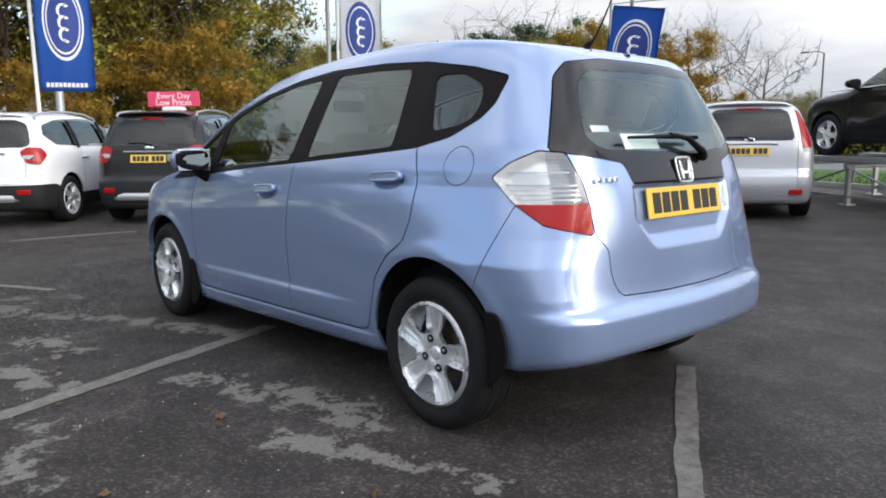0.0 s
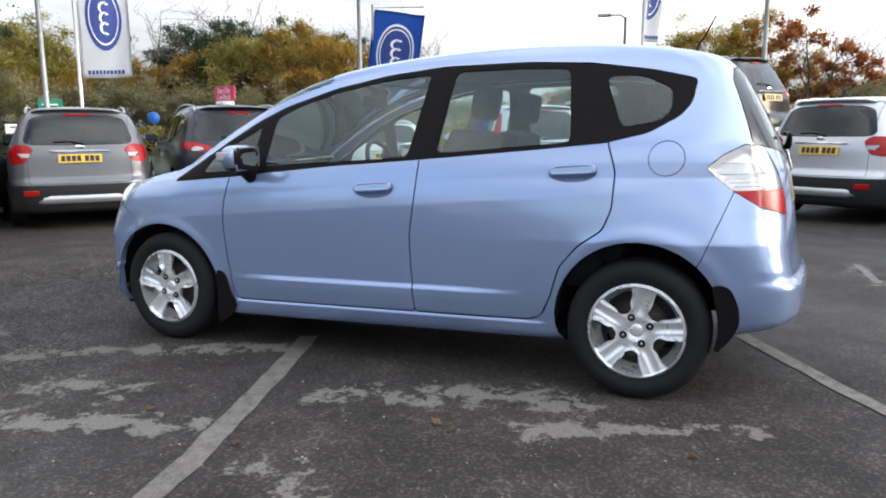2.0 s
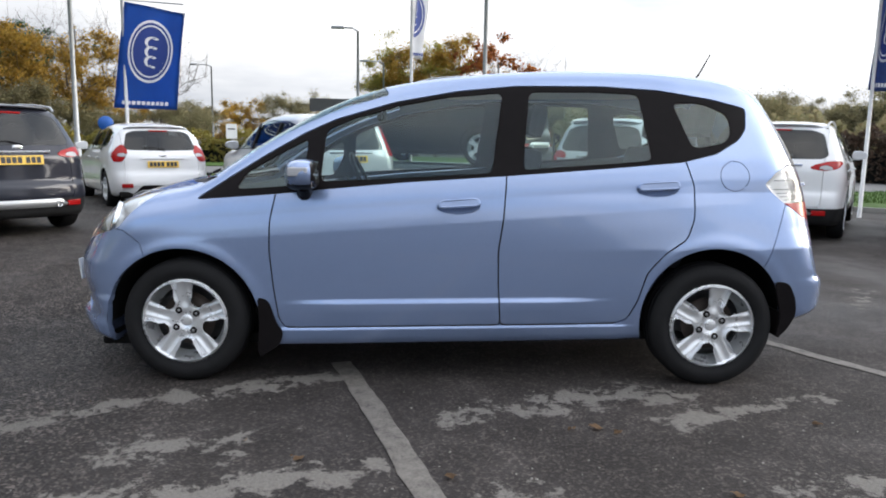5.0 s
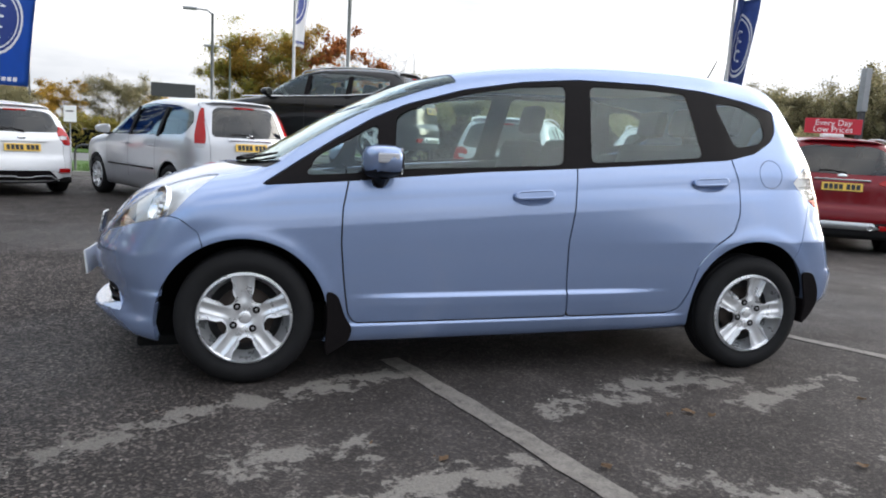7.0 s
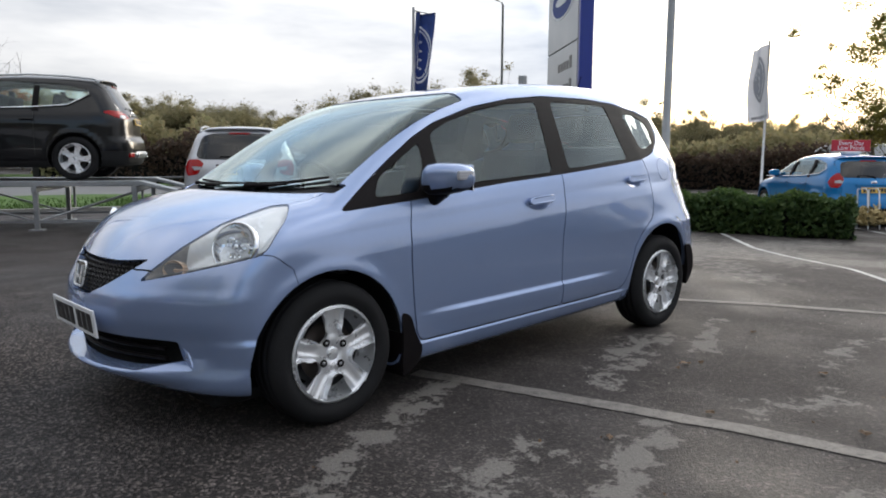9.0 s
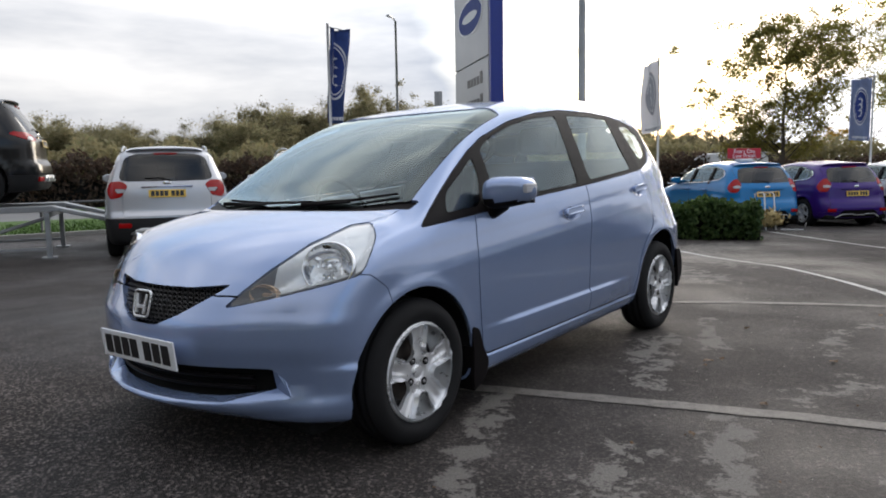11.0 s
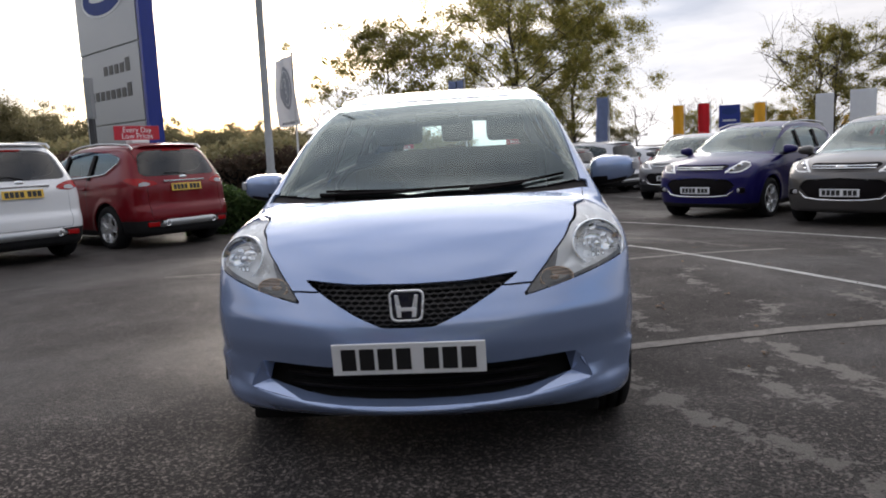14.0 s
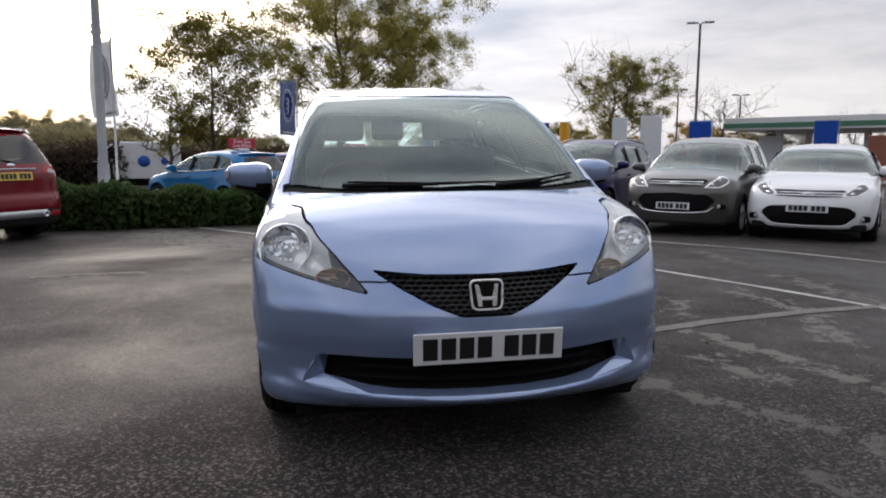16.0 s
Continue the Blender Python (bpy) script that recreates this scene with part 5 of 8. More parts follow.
        for x in (k["posts"][0] - 0.12, k["posts"][1] - 0.12):
            zz = k["glass"][0][1] - 0.12
            ob = add("door_handle", boxed(-0.10, 0.10, -0.01, 0.03, -0.014, 0.014, 0.01), paint)
            ob.matrix_basis = S @ Matrix.Translation((x, sg * p["flank"](x, zz), zz)) @ (flip_y() if s else Matrix())
        for x in (-0.85, k["posts"][0] + 0.0, k["posts"][1] - 0.02):
            bm = bmesh.new()
            for z0, z1 in zip(np.linspace(0.40, k["glass"][0][1], 7), np.linspace(0.40, k["glass"][0][1], 7)[1:]):
                ya, yb = sg * (p["flank"](x, z0) + 0.0015), sg * (p["flank"](x, z1) + 0.0015)
                bm.faces.new([bm.verts.new(q) for q in ((x - 0.004, ya, z0), (x + 0.004, ya, z0), (x + 0.004, yb, z1), (x - 0.004, yb, z1))])
            bmesh.ops.remove_doubles(bm, verts=bm.verts, dist=1e-5)
            add("door_joint", bm, INK)
        if kind in ("crossover", "hatch"):
            bm = bmesh.new()
            line = [(x, sg * (p["flank"](x, z) + 0.004), z) for x, z in k["glass"][:6]]
            tube(bm, [(q[0], q[1], q[2] - 0.012) for q in line], 0.011, 6)
            add("window_trim", bm, CHROME, root, "chrome strip under the windows")
        if k["rails"]:
            bm = bmesh.new()
            zr = [(x, sg * 0.60, p["top"](x) - 0.11 * 0.36 + 0.028) for x in (-0.15, 0.2, 0.7, 1.2, 1.65)]
            tube(bm, [(zr[0][0] - 0.06, zr[0][1], zr[0][2] - 0.05)] + zr + [(1.72, zr[-1][1], zr[-1][2] - 0.06)], 0.016, 6)
            add("roof_rail", bm, SATIN)
        r = boxed(-0.02, 0.02, -0.09, 0.09, -0.035, 0.035, 0.01)
        ob = add("rear_reflector", r, RED_LAMP)
        zz = 0.50 if kind == "suv" else 0.40
        ob.matrix_basis = S @ Matrix.Translation((p["tail"](zz) - 0.16 * 0.36 - 0.012, sg * 0.60, zz)) @ Matrix.Rotation(radians(sg * 12), 4, "Z")
        for x in k["axle"]:
            m = Matrix.Translation((x * sx, sg * (0.915 if kind != "hatch" else 0.86) * sy - sg * 0.125, k["wheel"]))
            parked_wheel(root, kind, m @ (Matrix.Rotation(math.pi, 4, "Z") if not s else Matrix()))
    # number plates, at both ends
    zp = k["plate"]
    number_plate(root, S @ Matrix.Translation((p["tail"](zp) + 0.012, 0, zp)) @ Matrix.Rotation(radians(90), 4, "Z") @ Matrix.Rotation(radians(-10), 4, "X"), PLATE_YELLOW)
    zf = 0.58 if kind == "suv" else 0.52
    number_plate(root, S @ Matrix.Translation((p["nose"](zf) - 0.012, 0, zf)) @ Matrix.Rotation(radians(-90), 4, "Z"), PLATE_WHITE)
    # chrome strip over the plate, badge, wiper, spoiler, skid plate, dark underside and cabin
    add("trim_strip", boxed(p["tail"](zp + 0.1) - 0.02, p["tail"](zp + 0.1) + 0.012, -0.36, 0.36, zp + 0.085, zp + 0.11, 0.005), CHROME if kind != "hatch" else paint)
    bm = bmesh.new()
    bmesh.ops.create_uvsphere(bm, u_segments=14, v_segments=8, radius=1, matrix=Matrix.Translation((p["tail"](zp + 0.15) + 0.0, 0, zp + 0.15)) @ Matrix.Diagonal((0.012, 0.065, 0.032, 1)))
    add("badge", bm, CHROME)
    zb = k["back"][0][1]
    bm = bmesh.new()
    tube(bm, [(p["tail"](zb + 0.02) + 0.012, 0.05, zb + 0.01), (p["tail"](zb + 0.06), -0.1, zb + 0.05), (p["tail"](zb + 0.05) - 0.0, -0.30, zb + 0.05)], [0.022, 0.012, 0.008], 6)
    add("rear_wiper", bm, TRIM)
    zt = k["back"][-1][1] + 0.045
    sp, prev = bmesh.new(), None
    for u in np.linspace(-0.54, 0.54, 13):                     # a thin lip that follows the roof's curve
        e = max(0.0, (abs(u) - 0.44) / 0.10)
        x1, drop = p["tail"](zt) + 0.05 - 0.22 * u * u - 0.05 * e * e, -0.06 * u * u - 0.02 * e * e
        row = [sp.verts.new(q) for q in ((x1 - 0.20, u, zt + 0.048 + drop), (x1 - 0.02, u, zt + 0.032 + drop), (x1, u, zt + 0.022 + drop), (x1 - 0.01, u, zt + 0.010 + drop), (x1 - 0.16, u, zt - 0.01 + drop))]
        if prev:
            for i in range(4):
                sp.faces.new((prev[i], row[i], row[i + 1], prev[i + 1])).smooth = True
        prev = row
    bmesh.ops.recalc_face_normals(sp, faces=sp.faces)
    add("roof_spoiler", sp, paint)
    if skid and kind != "hatch":
        bm, prev = bmesh.new(), None
        for u in np.linspace(-0.48, 0.48, 13):
            e = 0.035 * (1 - min(1, (0.48 - abs(u)) / 0.06))
            row = [bm.verts.new((p["tail"](z) - 0.16 * u * u + dx, u * w, z)) for z, dx, w in ((0.350, -0.03, 1.12), (0.362 + e, 0.016, 1.10), (0.455 - e, 0.018, 0.98), (0.470, -0.02, 0.96))]
            if prev:
                for i in range(3):
                    bm.faces.new((prev[i], row[i], row[i + 1], prev[i + 1])).smooth = True
            prev = row
        bmesh.ops.recalc_face_normals(bm, faces=bm.faces)
        add("skid_plate", bm, SATIN)
    # high brake lamp, and what each kind has low at the back or along its doors
    zh = k["back"][-1][1] - 0.012
    add("brake_lamp", boxed(p["tail"](zh) - 0.01, p["tail"](zh) + 0.012, -0.16, 0.16, zh - 0.012, zh + 0.012, 0.004), RED_LAMP)
    if kind == "crossover":
        for y in (-0.40, 0.40):
            tip = lathe([(0.036, 0.05), (0.040, -0.02), (0.034, -0.022), (0.031, 0.04)], 18)
            ob = add("exhaust_tip", tip, CHROME)
            ob.matrix_basis = S @ Matrix.Translation((p["tail"](0.40) - 0.16 * 0.16 + 0.012, y, 0.400)) @ Matrix.Rotation(radians(90), 4, "Z")
    if kind == "hatch":
        bm, prev = bmesh.new(), None
        for u in np.linspace(-0.50, 0.50, 15):
            e = min(1, (0.50 - abs(u)) / 0.12)
            row = [bm.verts.new((p["tail"](z) - 0.16 * u * u + 0.006, u, z)) for z in (0.25, 0.25 + 0.07 * e, 0.26 + 0.145 * e)]
            if prev:
                for i in range(2):
                    bm.faces.new((prev[i], row[i], row[i + 1], prev[i + 1])).smooth = True
            prev = row
        bmesh.ops.recalc_face_normals(bm, faces=bm.faces)
        add("diffuser", bm, TRIM, root, "black lower bumper insert")
        bm = bmesh.new()
        tube(bm, [(p["tail"](z) - 0.16 * u * u + 0.012, u, z) for u, z in ((-0.52, 0.235), (-0.38, 0.315), (-0.16, 0.318), (-0.10, 0.295), (0.10, 0.295), (0.16, 0.318), (0.38, 0.315), (0.52, 0.235))], 0.009, 6, False)
        add("diffuser_trim", bm, SATIN)
    if kind == "mpv":
        for sg in (1, -1):
            for x0, x1 in ((-0.78, 0.0), (0.08, 0.86)):
                bm = bmesh.new()
                tube(bm, [(x, sg * (p["flank"](x, 0.56) + 0.002), 0.56) for x in np.linspace(x0, x1, 5)], 0.014, 6)
                add("rub_strip", bm, TRIM)
    add("floor_pan", boxed(-1.9, 1.9, -0.72, 0.72, 0.2, 0.3, 0.03), UNDER)
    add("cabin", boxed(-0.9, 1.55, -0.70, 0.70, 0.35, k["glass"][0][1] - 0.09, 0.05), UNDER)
    for x in (0.05, 0.95):
        for y in (-0.37, 0.37):
            ob = add("seat", boxed(-0.07, 0.07, -0.24, 0.24, 0.0, 0.62, 0.05), CLOTH)
            ob.matrix_basis = S @ Matrix.Translation((x, y, k["glass"][0][1] - 0.32)) @ Matrix.Rotation(radians(14), 4, "Y")
    # grille bar and shield of the front
    z0 = 0.74 if k["wheel"] < 0.32 else 0.90
    for dz in (0.0, -0.035):
        bm = bmesh.new()
        tube(bm, [(p["nose"](z0 + dz) + 0.42 * u * u - 0.0, u, z0 + dz) for u in np.linspace(-0.42, 0.42, 9)], 0.011, 6)
        add("grille_bar", bm, CHROME)
    if kind != "hatch":                                         # bright lip under the lower intake
        bm = bmesh.new()
        tube(bm, [(p["nose"](z) + 0.42 * u * u - 0.004, u, z) for u, z in ((-0.60, 0.52), (-0.50, 0.435), (-0.3, 0.415), (0, 0.41), (0.3, 0.415), (0.50, 0.435), (0.60, 0.52))], 0.014, 6)
        add("bumper_trim", bm, CHROME, root, "bright strip under the lower air intake")
    bm = bmesh.new()
    bmesh.ops.create_uvsphere(bm, u_segments=14, v_segments=8, radius=1, matrix=Matrix.Translation((p["nose"](z0 - 0.015) - 0.004, 0, z0 - 0.018)) @ Matrix.Diagonal((0.014, 0.075, 0.034, 1)))
    add("badge", bm, CHROME)
    if sign:
        sign_board(car_m, p["top"](0.7) * sz, sign, sign_turn)
    return root


def sign_board(car_m, z, back, turn=90):
    """A small price board on a white foot, which stands on a car's roof."""
    m = car_m @ Matrix.Translation((0.9, 0, z - 0.02)) @ Matrix.Rotation(radians(turn), 4, "Z")
    root = thing("roof_sign", m, "small " + back.name.split()[0] + " plastic sales sign on a white roof foot", "sign", "roof signs")
    part("foot", boxed(-0.16, 0.16, -0.10, 0.10, 0.0, 0.07, 0.03), PAPER, root)
    part("board", boxed(-0.40, 0.40, -0.012, 0.012, 0.07, 0.30, 0.008), back, root)
    for i, words in enumerate(("Every Day", "Low Prices")):
        for s in (1, -1):
            cu = bpy.data.curves.new("lettering", "FONT")
            cu.body, cu.size, cu.align_x, cu.extrude = words, 0.125, "CENTER", 0.001
            cu.materials.append(PAPER)
            ob = new("lettering", cu)
            ob.parent = root
            ob.matrix_basis = Matrix.Translation((0, -0.014 * s, 0.195 - 0.10 * i)) @ (Matrix() if s > 0 else Matrix.Rotation(math.pi, 4, "Z")) @ Matrix.Rotation(radians(90), 4, "X")
    return root


SIGN_PINK = stuff("pink sign", (0.62, 0.05, 0.13), 0.45, vary=0.06)
SIGN_RED = stuff("red sign", (0.50, 0.02, 0.04), 0.45, vary=0.06)
WHITE = car_paint("white paint", (0.70, 0.71, 0.73), 0.0, 0.35)
BLACK = car_paint("black paint", (0.007, 0.007, 0.008), 0.0, 0.3, 0.02, 0.55)
GREY = car_paint("gunmetal paint", (0.13, 0.13, 0.14), 0.5, 0.34)
NAVY_GREY = car_paint("dark slate paint", (0.018, 0.020, 0.030), 0.2, 0.3, 0.02, 0.65)
SILVER = car_paint("silver paint", (0.46, 0.47, 0.50), 0.55, 0.34)
MAROON = car_paint("deep red paint", (0.15, 0.004, 0.009), 0.1, 0.3, 0.02, 0.5)
BRIGHT_BLUE = car_paint("bright blue paint", (0.006, 0.15, 0.38), 0.2, 0.32, 0.02, 0.6)
PURPLE = car_paint("purple paint", (0.036, 0.010, 0.15), 0.1, 0.32, 0.02, 0.5)
ROYAL = car_paint("royal blue paint", (0.009, 0.007, 0.080), 0.1, 0.3, 0.02, 0.5)
BROWN_GREY = car_paint("taupe grey paint", (0.085, 0.080, 0.078), 0.5, 0.34)

# ---- ground ----
def height(x, y):
    """The tarmac's height: the bay's own slope near the car, level or falling away further off."""
    r = np.hypot(x, y)
    w = np.clip((r - 3) / 4, 0, 1)
    w = w * w * (3 - 2 * w)
    return (0.034 + 0.002 * x) * (1 - w) + (-0.10 - 0.02 * np.clip(x - 4, 0, 25)) * w


def height_at(x, y):
    return float(height(np.array([x]), np.array([y]))[0])


def nearest(x, y, line):
    """The distance to a line of points."""
    d = np.full(np.shape(x), 1e9)
    for (ax, ay), (bx, by) in zip(line, line[1:]):
        ex, ey = bx - ax, by - ay
        t = np.clip(((x - ax) * ex + (y - ay) * ey) / (ex * ex + ey * ey), 0, 1)
        d = np.minimum(d, np.hypot(x - ax - t * ex, y - ay - t * ey))
    return d


def tarmac():
    """Old asphalt: stone in the surface, damp and dry areas, pale silt where puddles dried, and painted sheen."""
    m, n, l, b = shader("asphalt")
    at = n.new("ShaderNodeAttribute")
    at.attribute_name = "silt"
    grit, fine, big, mid = noise_node(n, l, 95, 3, 0.75), noise_node(n, l, 260, 2, 0.7), noise_node(n, l, 0.35, 4, 0.6), noise_node(n, l, 2.3, 7, 0.80)
    stone = n.new("ShaderNodeTexVoronoi")
    stone.inputs["Scale"].default_value = 100
    c = n.new("ShaderNodeTexCoord")
    l.new(c.outputs["Object"], stone.inputs["Vector"])
    base = ramp_node(n, l, mid.outputs[0], [(0.30, (0.0222, 0.0199, 0.0191)), (0.52, (0.0380, 0.0341, 0.0327)), (0.72, (0.0630, 0.0567, 0.0545))])
    speck = ramp_node(n, l, stone.outputs["Color"], [(0.0, (0.40, 0.40, 0.41)), (0.60, (1.0, 1.0, 1.0)), (0.92, (5.7, 5.45, 5.2))])
    mul = n.new("ShaderNodeMix")
    mul.data_type, mul.blend_type = "RGBA", "MULTIPLY"
    coarse = n.new("ShaderNodeAttribute")          # the surfacing is open and stony in places, worn smooth in others
    coarse.attribute_name = "grit"
    l.new(coarse.outputs["Fac"], mul.inputs["Factor"])
    l.new(base.outputs[0], mul.inputs["A"])
    l.new(speck.outputs[0], mul.inputs["B"])
    # silt and painted sheen: broken edges from noise
    s1 = n.new("ShaderNodeMath")
    s1.operation = "MULTIPLY_ADD"
    edge = noise_node(n, l, 9, 12, 0.74)
    l.new(edge.outputs[0], s1.inputs[0])
    s1.inputs[1].default_value = 2.3
    l.new(at.outputs["Fac"], s1.inputs[2])
    cover = n.new("ShaderNodeMapRange")
    cover.inputs["From Min"].default_value, cover.inputs["From Max"].default_value, cover.inputs["To Max"].default_value = 1.60, 1.69, 0.90
    l.new(s1.outputs[0], cover.inputs["Value"])
    silt = ramp_node(n, l, grit.outputs[0], [(0.3, (0.125, 0.116, 0.107)), (0.7, (0.200, 0.188, 0.174))])
    mix = n.new("ShaderNodeMix")
    mix.data_type = "RGBA"
    l.new(cover.outputs[0], mix.inputs["Factor"])
    l.new(mul.outputs["Result"], mix.inputs["A"])
    l.new(silt.outputs[0], mix.inputs["B"])
    l.new(mix.outputs["Result"], b.inputs["Base Color"])
    damp = ramp_node(n, l, big.outputs[0], [(0.42, (0.50, 0.50, 0.50)), (0.60, (0.80, 0.80, 0.80))])
    rg = n.new("ShaderNodeMix")
    rg.data_type = "RGBA"
    l.new(cover.outputs[0], rg.inputs["Factor"])
    l.new(damp.outputs[0], rg.inputs["A"])
    rg.inputs["B"].default_value = (0.85, 0.85, 0.85, 1)
    l.new(rg.outputs["Result"], b.inputs["Roughness"])
    b.inputs["Specular IOR Level"].default_value = 0.11
    add = n.new("ShaderNodeMath")
    add.operation = "ADD"
    l.new(stone.outputs["Distance"], add.inputs[0])
    l.new(fine.outputs[0], add.inputs[1])
    stony = bump_node(n, l, b, add.outputs[0], 0.9, 0.010)
    l.new(coarse.outputs["Fac"], stony.inputs["Strength"])
    return m


TARMAC = tarmac()
ticks = np.concatenate([-np.geomspace(450, 6, 34), np.arange(-5.9, 5.95, 0.07), np.geomspace(6, 450, 34)])
g = np.stack(np.meshgrid(ticks, ticks, indexing="ij"), -1).reshape(-1, 2)
n = len(ticks)
gx, gy = g[:, 0], g[:, 1]
verts = np.column_stack([g, height(gx, gy)])
idx = np.arange(n * n).reshape(n, n)
faces = np.stack([idx[:-1, :-1], idx[1:, :-1], idx[1:, 1:], idx[:-1, 1:]], -1).reshape(-1, 4)
me = bpy.data.meshes.new("ground")
me.from_pydata(verts.tolist(), [], faces.tolist())
me.materials.append(TARMAC)
for f in me.polygons:
    f.use_smooth = True
# where puddles left silt, and where a sheen is painted the same way
SILT_AND_SHEEN = [([(-3.4, -1.75), (-1.949, -1.499), (-1.333, -1.051), (-0.584, -0.716)], 0.10, 0.62), ([(-2.4, -2.3), (-1.374, -2.034), (-0.26, -1.695)], 0.10, 0.60), ([(-1.222, -1.581), (-0.769, -1.48)], 0.14, 0.50),
        ([(0.369, -1.097), (0.743, -0.93), (0.999, -0.922)], 0.13, 0.62), ([(0.953, -1.255), (1.257, -1.109), (1.676, -0.977)], 0.09, 0.62), ([(0.037, -1.271), (0.136, -1.123)], 0.12, 0.52), ([(1.143, -1.837), (1.694, -1.744), (2.188, -1.977)], 0.10, 0.5),
        ([(-0.651, -2.425), (0.029, -2.771), (0.901, -2.754)], 0.16, 0.5), ([(3.559, -0.362), (4.784, 0.702), (5.793, 1.461)], 0.35, 0.52), ([(3.744, -2.771), (5.295, -1.881)], 0.25, 0.46), ([(2.516, 2.124), (2.457, 2.942)], 0.10, 0.5), ([(-0.3, -3.4), (1.554, -3.675)], 0.22, 0.48), ([(0.198, -1.902), (0.617, -2.096)], 0.13, 0.5), ([(2.939, 0.922), (3.446, 1.624)], 0.12, 0.48), ([(-3.2, -2.6), (-1.6, -2.9)], 0.16, 0.46), ([(-2.542, -1.418), (-2.278, -1.115)], 0.12, 0.5), ([(5.178, -0.136), (6.534, 0.907), (7.6, 1.2)], 0.35, 0.5), ([(2.6, -3.822), (3.805, -4.106)], 0.2, 0.46),
        # these two wide patches paint the sky's sheen on the asphalt as pale colour
        ([(4.7, 0.9), (6.2, 1.9), (8.2, 3.2)], 0.75, 0.58), ([(5.6, 0.1), (7.4, 1.2), (9.0, 1.0)], 0.5, 0.55)]
silt = np.zeros(len(g))
for line, w, top in SILT_AND_SHEEN:
    silt = np.maximum(silt, top * np.exp(-(nearest(gx, gy, line) / (1.35 * w)) ** 2))
me.attributes.new("silt", "FLOAT", "POINT").data.foreach_set("value", silt)
worn_t = np.clip((gx + 2.1) / 1.2, 0, 1)
grit = 0.95 - 0.67 * worn_t * worn_t * (3 - 2 * worn_t)
grit = np.clip(grit + 0.25 * np.clip((np.hypot(gx, gy) - 4) / 4, 0, 1), 0, 1)
me.attributes.new("grit", "FLOAT", "POINT").data.foreach_set("value", grit)
tagged(new("ground", me), "dark worn asphalt of a car park with silt patches and painted sheen", "ground", kind="structure")


def line_paint():
    """Thin worn road paint: the stone shows through it."""
    m, n, l, b = shader("worn line paint")
    out = n["Material Output"]
    wear, fine = noise_node(n, l, 16, 8, 0.75), noise_node(n, l, 120, 3, 0.7)
    add = n.new("ShaderNodeMath")
    add.operation = "MULTIPLY_ADD"
    l.new(fine.outputs[0], add.inputs[0])
    add.inputs[1].default_value = 0.55
    l.new(wear.outputs[0], add.inputs[2])
    r = ramp_node(n, l, add.outputs[0], [(0.60, (0.046, 0.042, 0.039)), (0.74, (0.112, 0.102, 0.092)), (1.0, (0.18, 0.166, 0.150))])
    l.new(r.outputs[0], b.inputs["Base Color"])
    b.inputs["Roughness"].default_value = 0.75
    bump_node(n, l, b, fine.outputs[0], 0.35, 0.003)
    return m


PAINTED = line_paint()
PAINTED_WHITE = stuff("white line paint", (0.33, 0.33, 0.32), 0.7, vary=0.55, scale=25, bump=0.2)


def bay_line(points, width, mat, label):
    """A painted line with ragged edges, 4 mm over the tarmac."""
    pts = []
    for a, b in zip(points, points[1:]):
        k = max(2, int(math.dist(a, b) / 0.06))
        pts += [(a[0] + (b[0] - a[0]) * i / k, a[1] + (b[1] - a[1]) * i / k) for i in range(k)]
    pts.append(points[-1])
    bm, prev = bmesh.new(), None
    for i, p in enumerate(pts):
        q, r = pts[min(i + 1, len(pts) - 1)], pts[max(i - 1, 0)]
        d = Vector((q[0] - r[0], q[1] - r[1])).normalized()
        o = Vector((-d.y, d.x))
        jag = [0.5 * width * (1 + 0.16 * noise.noise((p[0] * 9, p[1] * 9, s * 3.7)) + 0.14 * noise.noise((p[0] * 31, p[1] * 31, s * 5))) for s in (1, 2)]
        row = []
        for s, j in ((-1, jag[0]), (1, jag[1])):
            x, y = p[0] + s * o.x * j, p[1] + s * o.y * j
            row.append(bm.verts.new((x, y, height_at(x, y) + 0.004)))
        if prev:
            bm.faces.new((prev[0], row[0], row[1], prev[1]))
        prev = row
    bmesh.ops.recalc_face_normals(bm, faces=bm.faces)
    return tagged(part("bay_line", bm, mat), label, "road marking", kind="structure")


worn, white = "worn grey-white painted bay line on asphalt", "white painted bay line on asphalt"
bay_line([(-0.559, -0.486), (-0.32, -1.182), (-0.072, -1.974), (0.091, -2.721), (0.25, -3.8), (0.5, -5.2)], 0.10, PAINTED, worn)
bay_line([(1.534, 0.561), (2.015, -0.28), (2.393, -0.892), (2.735, -1.62), (3.407, -3.204)], 0.085, PAINTED, worn)
bay_line([(9, 2.6), (7.2, 1.25), (5.6, -0.51), (3.551, -1.825), (0.96, -3.068), (-2.5, -4.6)], 0.075, PAINTED_WHITE, white)
bay_line([(13, 2), (10.4, -0.2), (7.6, -2.75), (4.437, -4.921), (0.5, -7.3)], 0.075, PAINTED_WHITE, white)
bay_line([(6.207, 2.603), (4.726, 1.05), (4.311, 0.584)], 0.08, PAINTED, worn)
bay_line([(-6.857, -0.551), (-6.592, 0.839)], 0.12, PAINTED, worn)
bay_line([(-4.2, -1.9), (-2.646, -1.144)], 0.07, PAINTED, worn)
bay_line([(2.473, 3.036), (2.512, 2.17)], 0.06, PAINTED, worn)
bay_line([(16.5, -3.5), (12.2, -6), (8, -8.5)], 0.10, PAINTED_WHITE, white)

